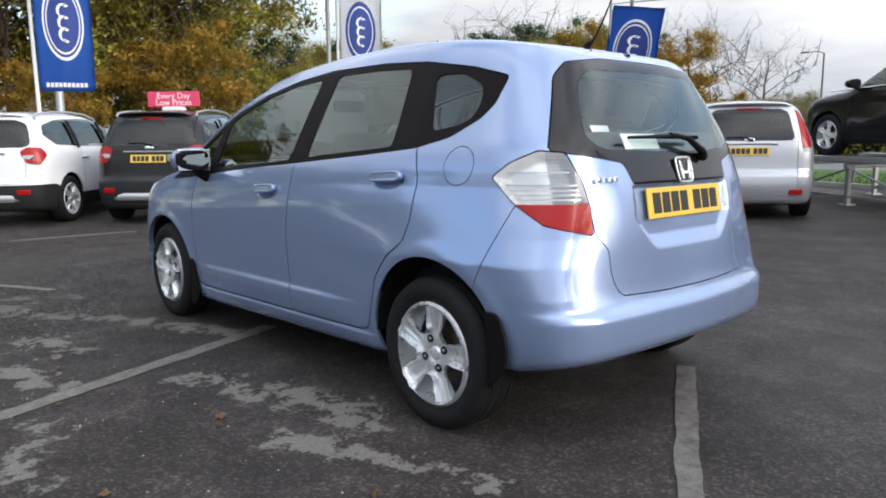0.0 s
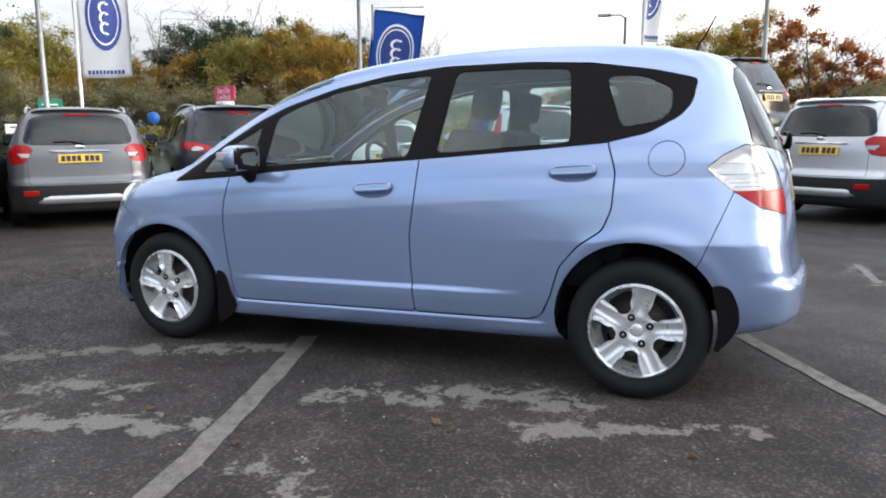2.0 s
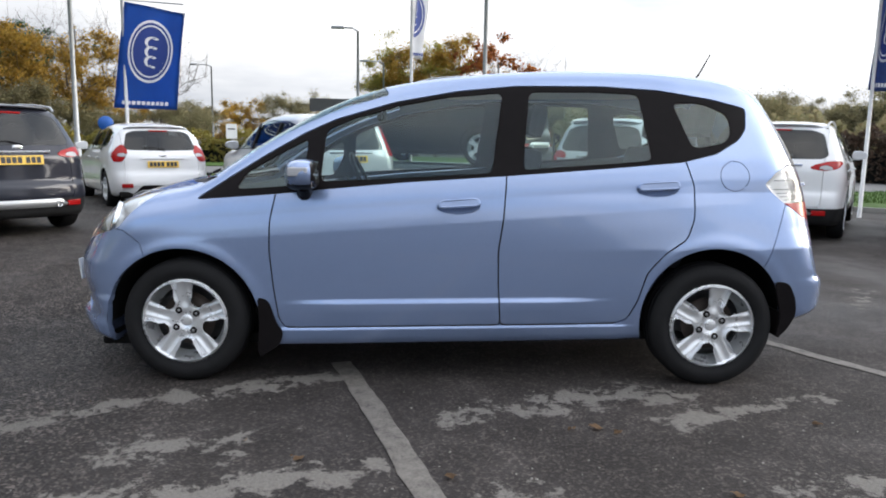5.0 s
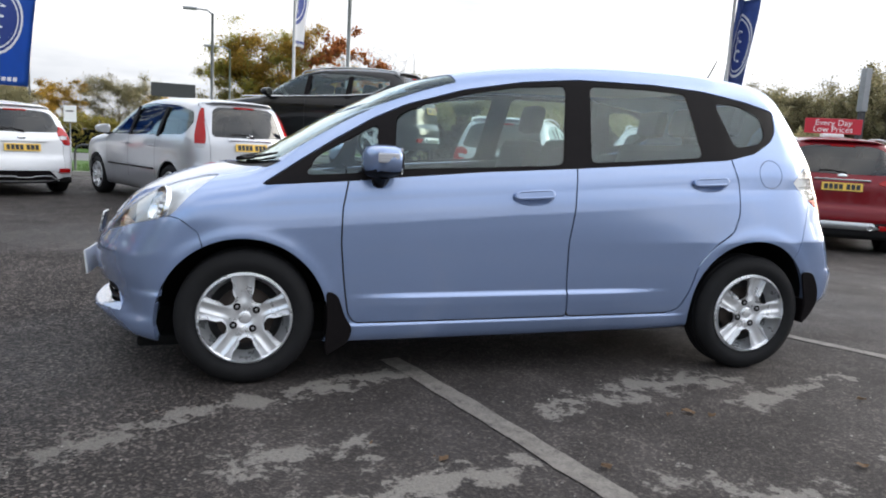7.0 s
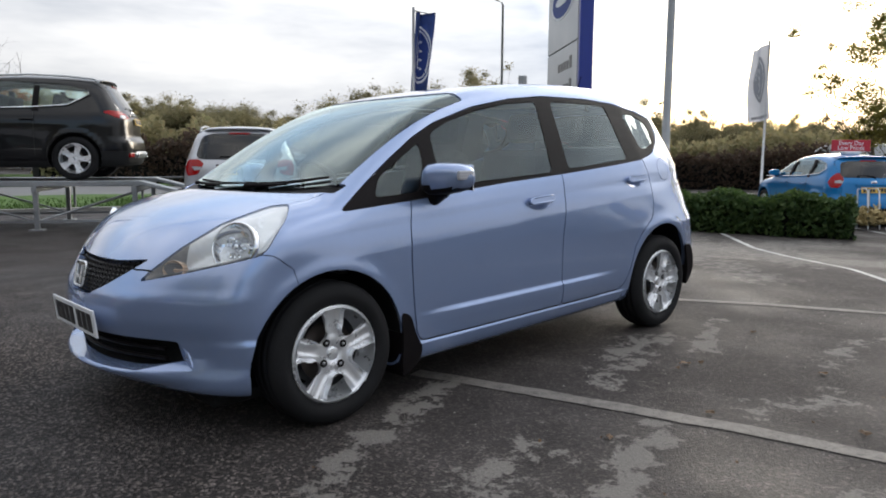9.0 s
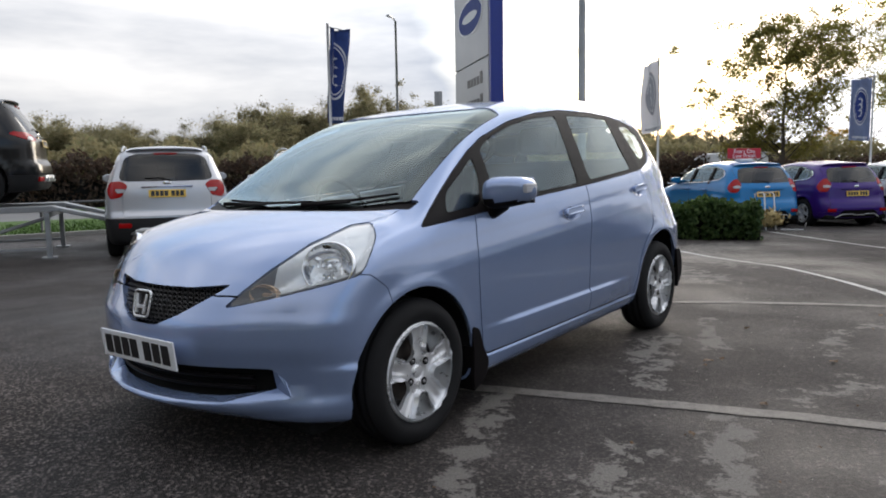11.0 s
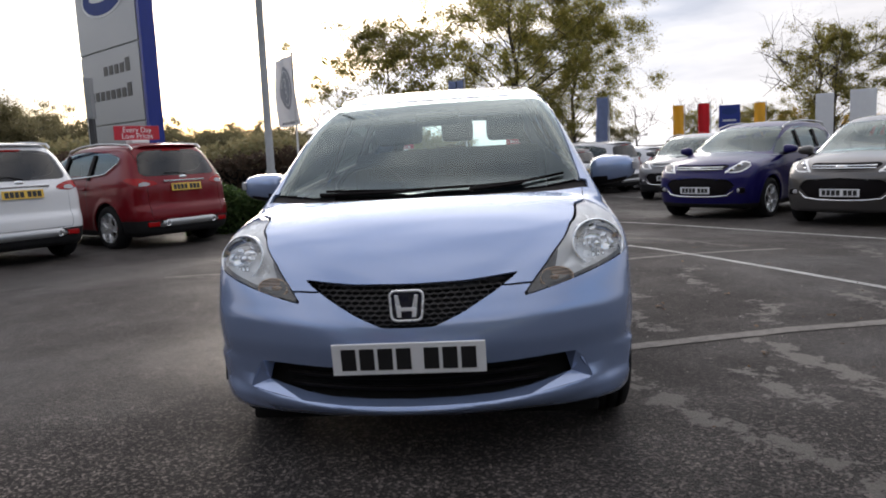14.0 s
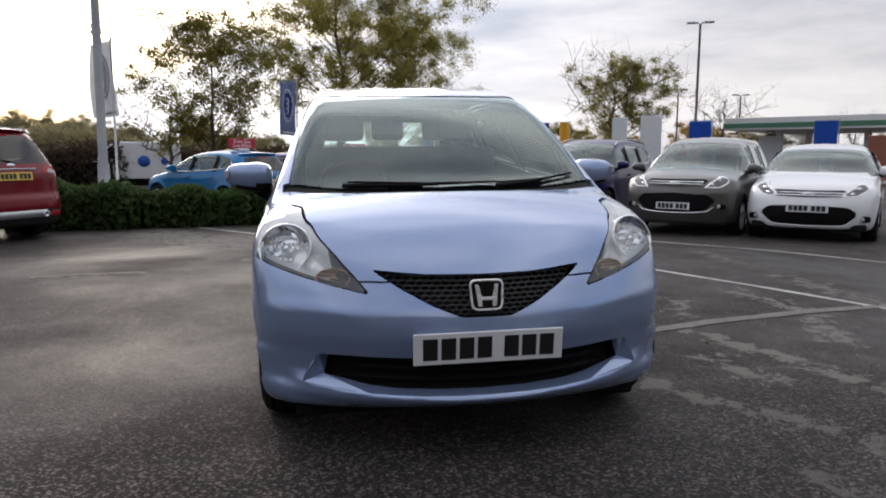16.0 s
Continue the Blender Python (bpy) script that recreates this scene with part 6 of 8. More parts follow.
# ---- verge, kerb, road and hedge beyond the parked rows ----
GRASS = stuff("mown grass", (0.055, 0.105, 0.022), 0.9, vary=0.45, scale=14, bump=0.6, bump_scale=70, spec=0.2)
KERB = stuff("concrete kerb", (0.27, 0.265, 0.25), 0.85, vary=0.2, scale=12, bump=0.3)
EDGE = [(-26, -6), (-17, 1.5), (-13, 5.5), (-10.2, 9.0), (-8.6, 13.2), (-3.0, 13.9), (2.2, 12.6), (5.6, 12.0), (9.5, 10.6), (13.5, 11.8), (22, 14.5), (40, 18)]


def strip(name, inner, outer, z0, mat, label, category, thick=0.12):
    bm = bmesh.new()
    rows = []
    for (a, b) in zip(inner, outer):
        rows.append([bm.verts.new((x, y, height_at(x, y) + z)) for x, y, z in ((a[0], a[1], z0 - thick), (a[0], a[1], z0), (b[0], b[1], z0), (b[0], b[1], z0 - thick))])
    for p, q in zip(rows, rows[1:]):
        for i in range(3):
            bm.faces.new((p[i], p[i + 1], q[i + 1], q[i]))
    bmesh.ops.recalc_face_normals(bm, faces=bm.faces)
    return tagged(part(name, bm, mat), label, category, kind="structure")


def shifted(line, d):
    out = []
    for i, p in enumerate(line):
        q, r = line[min(i + 1, len(line) - 1)], line[max(i - 1, 0)]
        t = Vector((q[0] - r[0], q[1] - r[1])).normalized()
        out.append((p[0] - t.y * d, p[1] + t.x * d))
    return out


strip("kerb", EDGE, shifted(EDGE, 0.14), 0.10, KERB, "grey concrete kerb along the grass verge", "kerb")
strip("verge", shifted(EDGE, 0.14), shifted(EDGE, 5.5), 0.085, GRASS, "short green grass verge behind the parked cars", "grass")
ROAD = stuff("grey road", (0.11, 0.11, 0.112), 0.75, vary=0.2, scale=5, bump=0.2)
strip("road", shifted(EDGE, 5.5), shifted(EDGE, 13.0), 0.02, ROAD, "pale grey road beyond the verge", "road")
strip("verge", shifted(EDGE, 13.0), shifted(EDGE, 30.0), 0.06, GRASS, "grass below a far hedge", "grass")
rng = np.random.default_rng(7)
blades, bf = [], []
inner, outer = shifted(EDGE, 0.2), shifted(EDGE, 3.5)
for _ in range(16000):
    i = rng.integers(1, len(EDGE) - 3)
    s, t = rng.random(), rng.random() ** 1.6
    a = [inner[i][k] * (1 - s) + inner[i + 1][k] * s for k in (0, 1)]
    b = [outer[i][k] * (1 - s) + outer[i + 1][k] * s for k in (0, 1)]
    x, y = a[0] + (b[0] - a[0]) * t, a[1] + (b[1] - a[1]) * t
    z, an, h = -0.02, rng.random() * 6.28, 0.04 + 0.05 * rng.random()
    w = 0.012
    k = len(blades)
    blades += [(x - w * math.cos(an), y - w * math.sin(an), z), (x + w * math.cos(an), y + w * math.sin(an), z), (x + 0.03 * rng.normal(), y + 0.03 * rng.normal(), z + h)]
    bf.append((k, k + 1, k + 2))
me = bpy.data.meshes.new("grass_blades")
me.from_pydata(blades, [], bf)
me.materials.append(GRASS)
tagged(new("grass_blades", me), "tufts of green grass on the verge", "grass", kind="stuff")

# ---- the cars that stand round the blue one ----
parked("suv", WHITE, (-8.6, -0.5), 138, "white compact sport utility with black lower cladding", scale=(0.96, 0.96, 0.99))
parked("suv", BLACK, (-7.2, 1.3), 138, "black compact sport utility with a pink roof sign", scale=(0.96, 0.96, 0.99), sign=SIGN_PINK)
parked("suv", GREY, (-6.4, 3.1), 140, "gunmetal grey crossover with tinted rear screen", scale=(0.98, 0.98, 0.97))
parked("crossover", NAVY_GREY, (-5.1, 4.8), 141, "dark slate sport utility with silver skid plate", sign=SIGN_PINK, sign_turn=10)
parked("hatch", WHITE, (-4.80, 8.65), 124, "white sporty small hatchback with roof spoiler")
parked("mpv", SILVER, (-1.35, 7.2), 122, "silver people carrier with tall red tail lamps", skid=False)
parked("suv", SILVER, (2.4, 7.0), 59, "silver compact sport utility with black lower cladding", scale=(0.96, 0.97, 1.0))
parked("crossover", WHITE, (4.6, 5.9), 58, "white family sport utility with silver roof rails", scale=(0.99, 0.99, 1.0))
parked("crossover", MAROON, (6.7, 4.65), 58, "deep red sport utility with a red roof sign", sign=SIGN_RED)
parked("crossover", BLACK, (1.85, 9.55), 150, "black sport utility raised on a steel display ramp", lift=0.68, tilt=0.0)
# further rows
for i, (kind, paint, words, sg) in enumerate((("hatch", BRIGHT_BLUE, "bright blue small hatchback with a red roof sign", SIGN_RED), ("hatch", PURPLE, "purple small hatchback with tinted glass", None),
                                              ("hatch", SILVER, "pale silver small hatchback with a red roof sign", SIGN_RED), ("hatch", WHITE, "white small hatchback with black bumper insert", None),
                                              ("suv", SILVER, "silver sport utility with roof rails", None), ("hatch", SILVER, "silver small hatchback in a long row", None),
                                              ("hatch", WHITE, "white small hatchback in a long row", None), ("hatch", MAROON, "dark red small hatchback in a long row", None), ("hatch", WHITE, "white small hatchback near a fence", None))):
    parked(kind, paint, (13.1 + 1.51 * i, 1.52 - 1.45 * i), 46, words, sign=sg, group="far row of cars")
for paint, kind, at, what in ((WHITE, "hatch", (-15.5, -12.5), "white small hatchback"), (MAROON, "suv", (-12.9, -14.8), "deep red sport utility"), (SILVER, "mpv", (-10.3, -17.0), "silver people carrier"), (WHITE, "suv", (-7.6, -19.2), "white sport utility")):
    parked(kind, paint, at, 48, what + " in a row by the wood", "front", group="row by the wood")
parked("crossover", ROYAL, (8.2, -3.5), 138, "royal blue sport utility with chrome grille bars", "front", group="facing row of cars")
parked("mpv", BROWN_GREY, (6.2, -4.95), 138, "taupe grey people carrier with chrome grille bars", "front", scale=(0.98, 0.99, 0.98), group="facing row of cars")
parked("hatch", WHITE, (5.0, -6.4), 138, "white family hatchback with black grille", "front", scale=(1.06, 1.05, 1.0), group="facing row of cars")
parked("suv", GREY, (14.0, -4.3), 150, "dark grey sport utility behind the others", "front", group="facing row of cars")

# ---- trees, hedges ----
def leaf_mat(name, cols, shine=0.45):
    m, n, l, b = shader(name)
    geo, inf = n.new("ShaderNodeNewGeometry"), n.new("ShaderNodeObjectInfo")
    r = ramp_node(n, l, geo.outputs["Random Per Island"], [(i / (len(cols) - 1), c) for i, c in enumerate(cols)])
    hsv = n.new("ShaderNodeHueSaturation")
    mr = n.new("ShaderNodeMapRange")
    mr.inputs["To Min"].default_value, mr.inputs["To Max"].default_value = 0.75, 1.25
    l.new(inf.outputs["Random"], mr.inputs["Value"])
    l.new(mr.outputs[0], hsv.inputs["Value"])
    l.new(r.outputs[0], hsv.inputs["Color"])
    l.new(hsv.outputs[0], b.inputs["Base Color"])
    b.inputs["Roughness"].default_value = 0.6
    b.inputs["Specular IOR Level"].default_value = 0.25
    tr, mix = n.new("ShaderNodeBsdfTranslucent"), n.new("ShaderNodeMixShader")
    l.new(hsv.outputs[0], tr.inputs[0])
    mix.inputs[0].default_value = 0.48
    l.new(b.outputs[0], mix.inputs[1])
    l.new(tr.outputs[0], mix.inputs[2])
    l.new(mix.outputs[0], n["Material Output"].inputs[0])
    return m


BARK = stuff("grey-brown bark", (0.075, 0.06, 0.048), 0.9, vary=0.35, scale=8, bump=0.6, bump_scale=30)
LEAF = {
    "olive": leaf_mat("olive autumn leaves", [(0.27, 0.285, 0.055), (0.35, 0.325, 0.060), (0.42, 0.325, 0.065), (0.29, 0.285, 0.062)]),
    "amber": leaf_mat("amber autumn leaves", [(0.45, 0.275, 0.045), (0.53, 0.315, 0.050), (0.39, 0.265, 0.048), (0.49, 0.265, 0.043)]),
    "brown": leaf_mat("brown autumn leaves", [(0.26, 0.235, 0.058), (0.33, 0.265, 0.066), (0.235, 0.230, 0.055), (0.36, 0.265, 0.066)]),
    "dun": leaf_mat("dun far foliage", [(0.27, 0.245, 0.135), (0.33, 0.285, 0.16), (0.235, 0.235, 0.120), (0.35, 0.280, 0.15)]),
    "pine": leaf_mat("dark pine needles", [(0.042, 0.085, 0.044), (0.060, 0.108, 0.050), (0.080, 0.125, 0.055)]),
    "lime": leaf_mat("yellow-green thin leaves", [(0.30, 0.29, 0.070), (0.39, 0.345, 0.085), (0.25, 0.245, 0.060), (0.42, 0.31, 0.085)]),
    "rust": leaf_mat("rust red leaves", [(0.380, 0.114, 0.028), (0.304, 0.095, 0.038), (0.456, 0.190, 0.038)]),
    "umber": leaf_mat("dark brown beech leaves", [(0.060, 0.040, 0.030), (0.085, 0.055, 0.040), (0.050, 0.042, 0.030), (0.11, 0.065, 0.045)]),
    "bush": leaf_mat("dark evergreen leaves", [(0.034, 0.068, 0.023), (0.057, 0.104, 0.030), (0.085, 0.133, 0.038), (0.046, 0.080, 0.027)]),
}


def leaves(points, size, rng, flat=0.0, tri=False):
    """Small folded leaves, one at each point."""
    k = len(points)
    d = rng.normal(size=(k, 3))
    d[:, 2] *= 1 - flat
    d /= np.linalg.norm(d, axis=1, keepdims=True)
    e = np.cross(d, rng.normal(size=(k, 3)))
    e /= np.linalg.norm(e, axis=1, keepdims=True)
    s = size * rng.uniform(0.6, 1.4, size=(k, 1))
    nrm = np.cross(d, e)
    if tri:
        v = np.stack([points - d * s, points + e * s * 0.75, points + d * s * 0.9], 1).reshape(-1, 3)
        return v, np.arange(k)[:, None] * 3 + [0, 1, 2]
    v = np.stack([points - d * s, points + e * s * 0.55 + nrm * s * 0.2, points + d * s, points - e * s * 0.55 + nrm * s * 0.2], 1).reshape(-1, 3)
    i = np.arange(k)[:, None] * 4
    return v, np.concatenate([i + [0, 1, 2], i + [0, 2, 3]])


def leaf_part(name, v, f, mat, parent, out=None):
    me = bpy.data.meshes.new(name)
    me.from_pydata(v.tolist(), [], f.tolist())
    me.materials.append(mat)
    if out is not None:                            # a crown is lit as clumps, not leaf by leaf
        n = np.repeat(out, len(v) // len(out), 0)
        me.normals_split_custom_set_from_vertices((n / np.linalg.norm(n, axis=1, keepdims=True)).tolist())
    ob = new(name, me)
    ob.parent = parent
    return ob


def grow(name, kind, high, spread, seed, leaf, label, bare=0.0, trunk=0.3, count=6000, size=0.12, clumps=46, base=0.25, cone=False, tri=False, boughs=15, puff=1.0):
    """A tree at the origin: tapered trunk, limbs, twigs, and a crown of leaf clumps with gaps."""
    rng = np.random.default_rng(seed)
    root = thing(name, Matrix(), label, "tree", "trees")
    bm = bmesh.new()
    top = high * 0.93
    lean = rng.normal(size=2) * 0.03 * high
    spine = [Vector((lean[0] * t * t, lean[1] * t * t, top * t)) + Vector((*(rng.normal(size=2) * 0.012 * high * (0 < t < 1)), 0)) for t in np.linspace(0, 1, 7)]
    r0 = 0.022 * high * (trunk / 0.3)
    tube(bm, spine, [r0 * (1.25 if i == 0 else 1 - 0.88 * i / 6) for i in range(7)], 8)
    tips, limbs, thick = [], [], 1.9 if bare > 0.6 else 1.3 if bare > 0.3 else 1.0
    nl = boughs if not cone else 26
    for i in range(nl):
        t = base + (0.96 - base) * (i + rng.random() * 0.6) / nl
        s = spine[min(int(t * 6), 5)].lerp(spine[min(int(t * 6) + 1, 6)], t * 6 - int(t * 6))
        an = i * 2.4 + rng.random()
        reach = spread * ((1 - t) * 1.15 + 0.08 if cone else (0.45 + 0.75 * math.sin(math.pi * min((t - base) / (1.02 - base) * 0.9 + 0.1, 1)))) * rng.uniform(0.75, 1.1)
        rise = (0.05 if cone else 0.75 - 0.35 * t) * reach
        end = s + Vector((math.cos(an) * reach, math.sin(an) * reach, rise))
        mid = s.lerp(end, 0.5) + Vector((0, 0, 0.10 * reach)) + Vector(rng.normal(size=3)) * 0.05 * reach
        rl = max(r0 * (1 - t) * 0.55, 0.012 * high / 8) * min(1.0, (15 / nl) ** 0.5)
        tube(bm, [s, mid, end], [rl, rl * 0.6, rl * 0.2], 5, False)
        limbs.append((s, mid, end))
        tips += [end, mid.lerp(end, 0.5), mid]
        for _ in range(4 if bare < 0.5 else 9):
            a = mid.lerp(end, rng.uniform(-0.4, 1.0))
            b = a + Vector(rng.normal(size=3)) * 0.28 * reach + Vector((0, 0, 0.16 * reach))
            tube(bm, [a, a.lerp(b, 0.55) + Vector(rng.normal(size=3)) * 0.03 * reach, b], [rl * 0.30 * thick, rl * 0.2 * thick, rl * 0.08 * thick], 4, False)
            tips.append(b)
            if bare > 0.3:
                for _ in range(3):
                    c = a.lerp(b, rng.uniform(0.4, 1))
                    e = c + Vector(rng.normal(size=3)) * 0.14 * reach + Vector((0, 0, 0.08 * reach))
                    tube(bm, [c, e], [rl * 0.14 * thick, rl * 0.05 * thick], 3, False)
    part("trunk", bm, BARK, root)
    if bare < 0.95:
        tips = np.array([tuple(t) for t in tips])
        pick = tips[rng.integers(0, len(tips), clumps)] + rng.normal(size=(clumps, 3)) * 0.05 * spread
        sz = rng.uniform(0.16, 0.34, clumps) * spread * (1 - 0.4 * bare) * puff
        which = rng.integers(0, clumps, count)
        d = rng.normal(size=(count, 3))
        d /= np.linalg.norm(d, axis=1, keepdims=True)
        pts = pick[which] + d * (sz[which] * (0.15 + 0.52 * np.minimum(np.abs(rng.normal(size=count)), 1.8)))[:, None] * [1, 1, 0.75]
        up = pts[:, 2] > 0.07 * high
        pts, out = pts[up], d[up] + [0, 0, 0.55] + 0.35 * rng.normal(size=(int(up.sum()), 3))
        v, f = leaves(pts, size, rng, tri=tri)
        leaf_part("crown", v, f, LEAF[leaf], root, out)
    return root


def polar(eye, az, d):
    x, y = eye[0] + d * math.cos(radians(az)), eye[1] + d * math.sin(radians(az))
    return x, y


def plant(src, x, y, s, turn, first):
    m = Matrix.Translation((x, y, height_at(x, y) - 0.03)) @ Matrix.Rotation(turn, 4, "Z")
    if first:
        src.matrix_basis = m @ Matrix.Diagonal((s, s, s, 1))
        return src
    ob = copy_thing(src, m)
    ob.matrix_basis = m @ Matrix.Diagonal((s, s, s, 1))
    return ob


wood = {
    "olive": grow("broadleaf_tree", "round", 9.5, 4.2, 1, "olive", "tall olive-green autumn broadleaf tree in a wood", count=26000, size=0.105, clumps=130, base=0.10, tri=True),
    "olive2": grow("broadleaf_tree", "round", 8.5, 4.0, 2, "brown", "brown-green autumn broadleaf tree in a wood", count=25000, size=0.105, clumps=130, base=0.10, tri=True),
    "amber": grow("broadleaf_tree", "round", 6.5, 3.4, 3, "amber", "amber autumn tree at the wood's edge", count=21000, size=0.095, clumps=120, base=0.12, tri=True),
    "pine": grow("pine_tree", "cone", 10.0, 4.0, 4, "pine", "dark green pine standing in a wood", count=24000, size=0.12, clumps=170, base=0.22, tri=True),
    "bare": grow("bare_tree", "round", 9.0, 3.4, 5, "brown", "nearly bare grey-brown autumn tree", bare=0.96, count=900, size=0.09, clumps=150),
    "rust": grow("broadleaf_tree", "round", 7.5, 3.0, 6, "rust", "rust red thinning autumn tree", bare=0.4, count=3500, size=0.12, clumps=50),
    "lime": grow("broadleaf_tree", "round", 7.0, 2.5, 7, "lime", "thin yellow-green tree with open branches", bare=0.40, count=40000, size=0.046, clumps=560, base=0.20, boughs=34, puff=0.95, trunk=0.22),
    "big": grow("broadleaf_tree", "round", 13.0, 4.7, 8, "lime", "large yellow-green tree with many fine branches", bare=0.35, count=90000, size=0.056, clumps=800, base=0.17, trunk=0.20, boughs=38, puff=0.80),
    "scrub": grow("scrub_tree", "round", 5.0, 3.2, 9, "dun", "brown-green scrubby tree of a far wood", bare=0.35, count=23000, size=0.085, clumps=330, base=0.03, tri=True, puff=1.2),
    "scrub2": grow("scrub_tree", "round", 5.6, 2.8, 10, "dun", "taller brown scrubby tree of a far wood", bare=0.4, count=21000, size=0.085, clumps=310, base=0.05, tri=True, puff=1.2),
}
E0, E3, E7, E8, E11, E14 = (3.24, -2.52), (0.28, -4.27), (-1.18, -3.92), (-2.59, -3.35), (-3.4, -2.62), (-4.3, -0.2)
stand = [("olive", E0, 156.5, 31, 0.95), ("olive2", E0, 157.5, 33, 1.12), ("olive", E0, 159, 30, 0.95), ("olive2", E0, 163, 29, 0.95), ("olive", E0, 168, 27, 1.0), ("olive2", E0, 173, 27, 1.1), ("olive", E0, 179, 28, 1.1), ("olive2", E0, 186, 28, 1.1),
         ("amber", E0, 157, 25, 0.6), ("olive2", E0, 150.3, 39, 0.55), ("olive2", E0, 146.5, 48, 0.78), ("olive", E0, 144.3, 51, 0.70), ("olive2", E0, 141.0, 52, 0.72), ("amber", E0, 166, 22, 0.45), ("pine", E0, 152, 42, 0.62), ("pine", E0, 161, 38, 1.15), ("pine", E0, 170, 36, 1.1),
         ("amber", E0, 143, 46, 0.62), ("olive2", E0, 139.5, 50, 0.55), ("pine", E0, 142, 54, 0.52), ("bare", E0, 132.5, 48, 0.98), ("pine", E0, 130.6, 49, 0.72), ("pine", E0, 128.7, 47, 0.66), ("pine", E0, 127.0, 49, 0.70), ("pine", E0, 124.3, 50, 0.68), ("pine", E0, 133.0, 51, 0.72), ("scrub", E0, 134.5, 42, 0.6), ("scrub", E0, 131.5, 43, 0.6), ("scrub", E0, 128.5, 41, 0.6), ("scrub", E0, 124.5, 40, 0.6), ("scrub", E0, 121.0, 42, 0.45), ("scrub", E0, 118.0, 43, 0.4), ("scrub", E0, 138.5, 44, 0.65), ("scrub", E0, 142.5, 44, 0.65), ("scrub", E0, 147, 40, 0.65), ("amber", E0, 126.5, 42, 0.88), ("amber", E0, 121.0, 44, 0.86),
         ("pine", E0, 134.5, 54, 0.62), ("amber", E0, 136, 48, 0.75), ("olive2", E0, 130, 44, 0.7), ("bare", E0, 119.5, 50, 0.90), ("amber", E0, 117.5, 47, 0.45), ("bare", E0, 114.5, 50, 0.70), ("scrub", E0, 113.5, 46, 0.5),
         ("scrub", E3, 109.5, 55, 0.5), ("amber", E3, 106.5, 62, 0.45), ("scrub", E7, 107, 60, 0.6), ("amber", E7, 103.5, 64, 0.55), ("scrub", E7, 100, 66, 0.80), ("amber", E7, 97.5, 70, 0.50),
         ("olive", E3, 91.8, 49, 0.70), ("amber", E3, 90.3, 48, 0.98), ("olive2", E3, 92.8, 53, 0.62), ("rust", E3, 85.2, 47, 0.90), ("bare", E3, 84.0, 50, 0.75), ("amber", E3, 86.8, 52, 0.75), ("rust", E3, 83.2, 48, 0.65)]
far_rng = np.random.default_rng(21)
for az in np.arange(16, 82, 0.95):
    stand.append((("scrub", "scrub2", "scrub", "bare", "scrub", "scrub2")[far_rng.integers(0, 6)], E8, az + far_rng.uniform(-0.6, 0.6), far_rng.uniform(60, 78), far_rng.uniform(0.9, 1.25) * 0.95))
stand = [(k, e, az, d, s * (0.62 if k in ("olive2", "olive", "bare") and e is E8 else 1)) for k, e, az, d, s in stand]
stand = [(k, e, az, d, s * (0.72 if az < 32 else 0.90 if az < 42 else 1.12 if az < 52 else 1.05 if az < 57 else 0.84) if e is E8 else s) for k, e, az, d, s in stand]
for az in np.arange(-62, 16, 3.4):
    stand.append((("scrub", "amber", "bare", "scrub")[far_rng.integers(0, 4)], E14, az + far_rng.uniform(-1, 1), far_rng.uniform(85, 110), far_rng.uniform(0.55, 0.9)))
for az in np.arange(192, 300, 7.0):
    stand.append((("scrub2", "scrub", "scrub2", "scrub")[far_rng.integers(0, 4)], (0, 0), az, far_rng.uniform(45, 60), far_rng.uniform(0.7, 1.0)))
stand += [("big", E14, -1.2, 39, 0.98), ("lime", E14, 8.6, 32, 0.98), ("bare", E14, 11.5, 36, 0.55), ("big", E14, -5.5, 44, 0.72), ("lime", E14, -23.4, 56, 1.18), ("bare", E14, -22.3, 57, 1.02), ("olive2", E14, -19.0, 70, 0.5), ("bare", E14, -30.5, 80, 0.9), ("lime", E14, -14.2, 75, 0.6)]
# the wood goes on beside the way in
stand += [(("olive", "olive2", "pine", "olive2")[i % 4], E0, 192 + 6.5 * i, 29 + 3 * (i % 3), 0.9) for i in range(5)]
used = set()
for k, e, az, d, s in stand:
    x, y = polar(e, az, d)
    plant(wood[k], x, y, s, float(far_rng.uniform(0, 6.28)), k not in used)
    used.add(k)


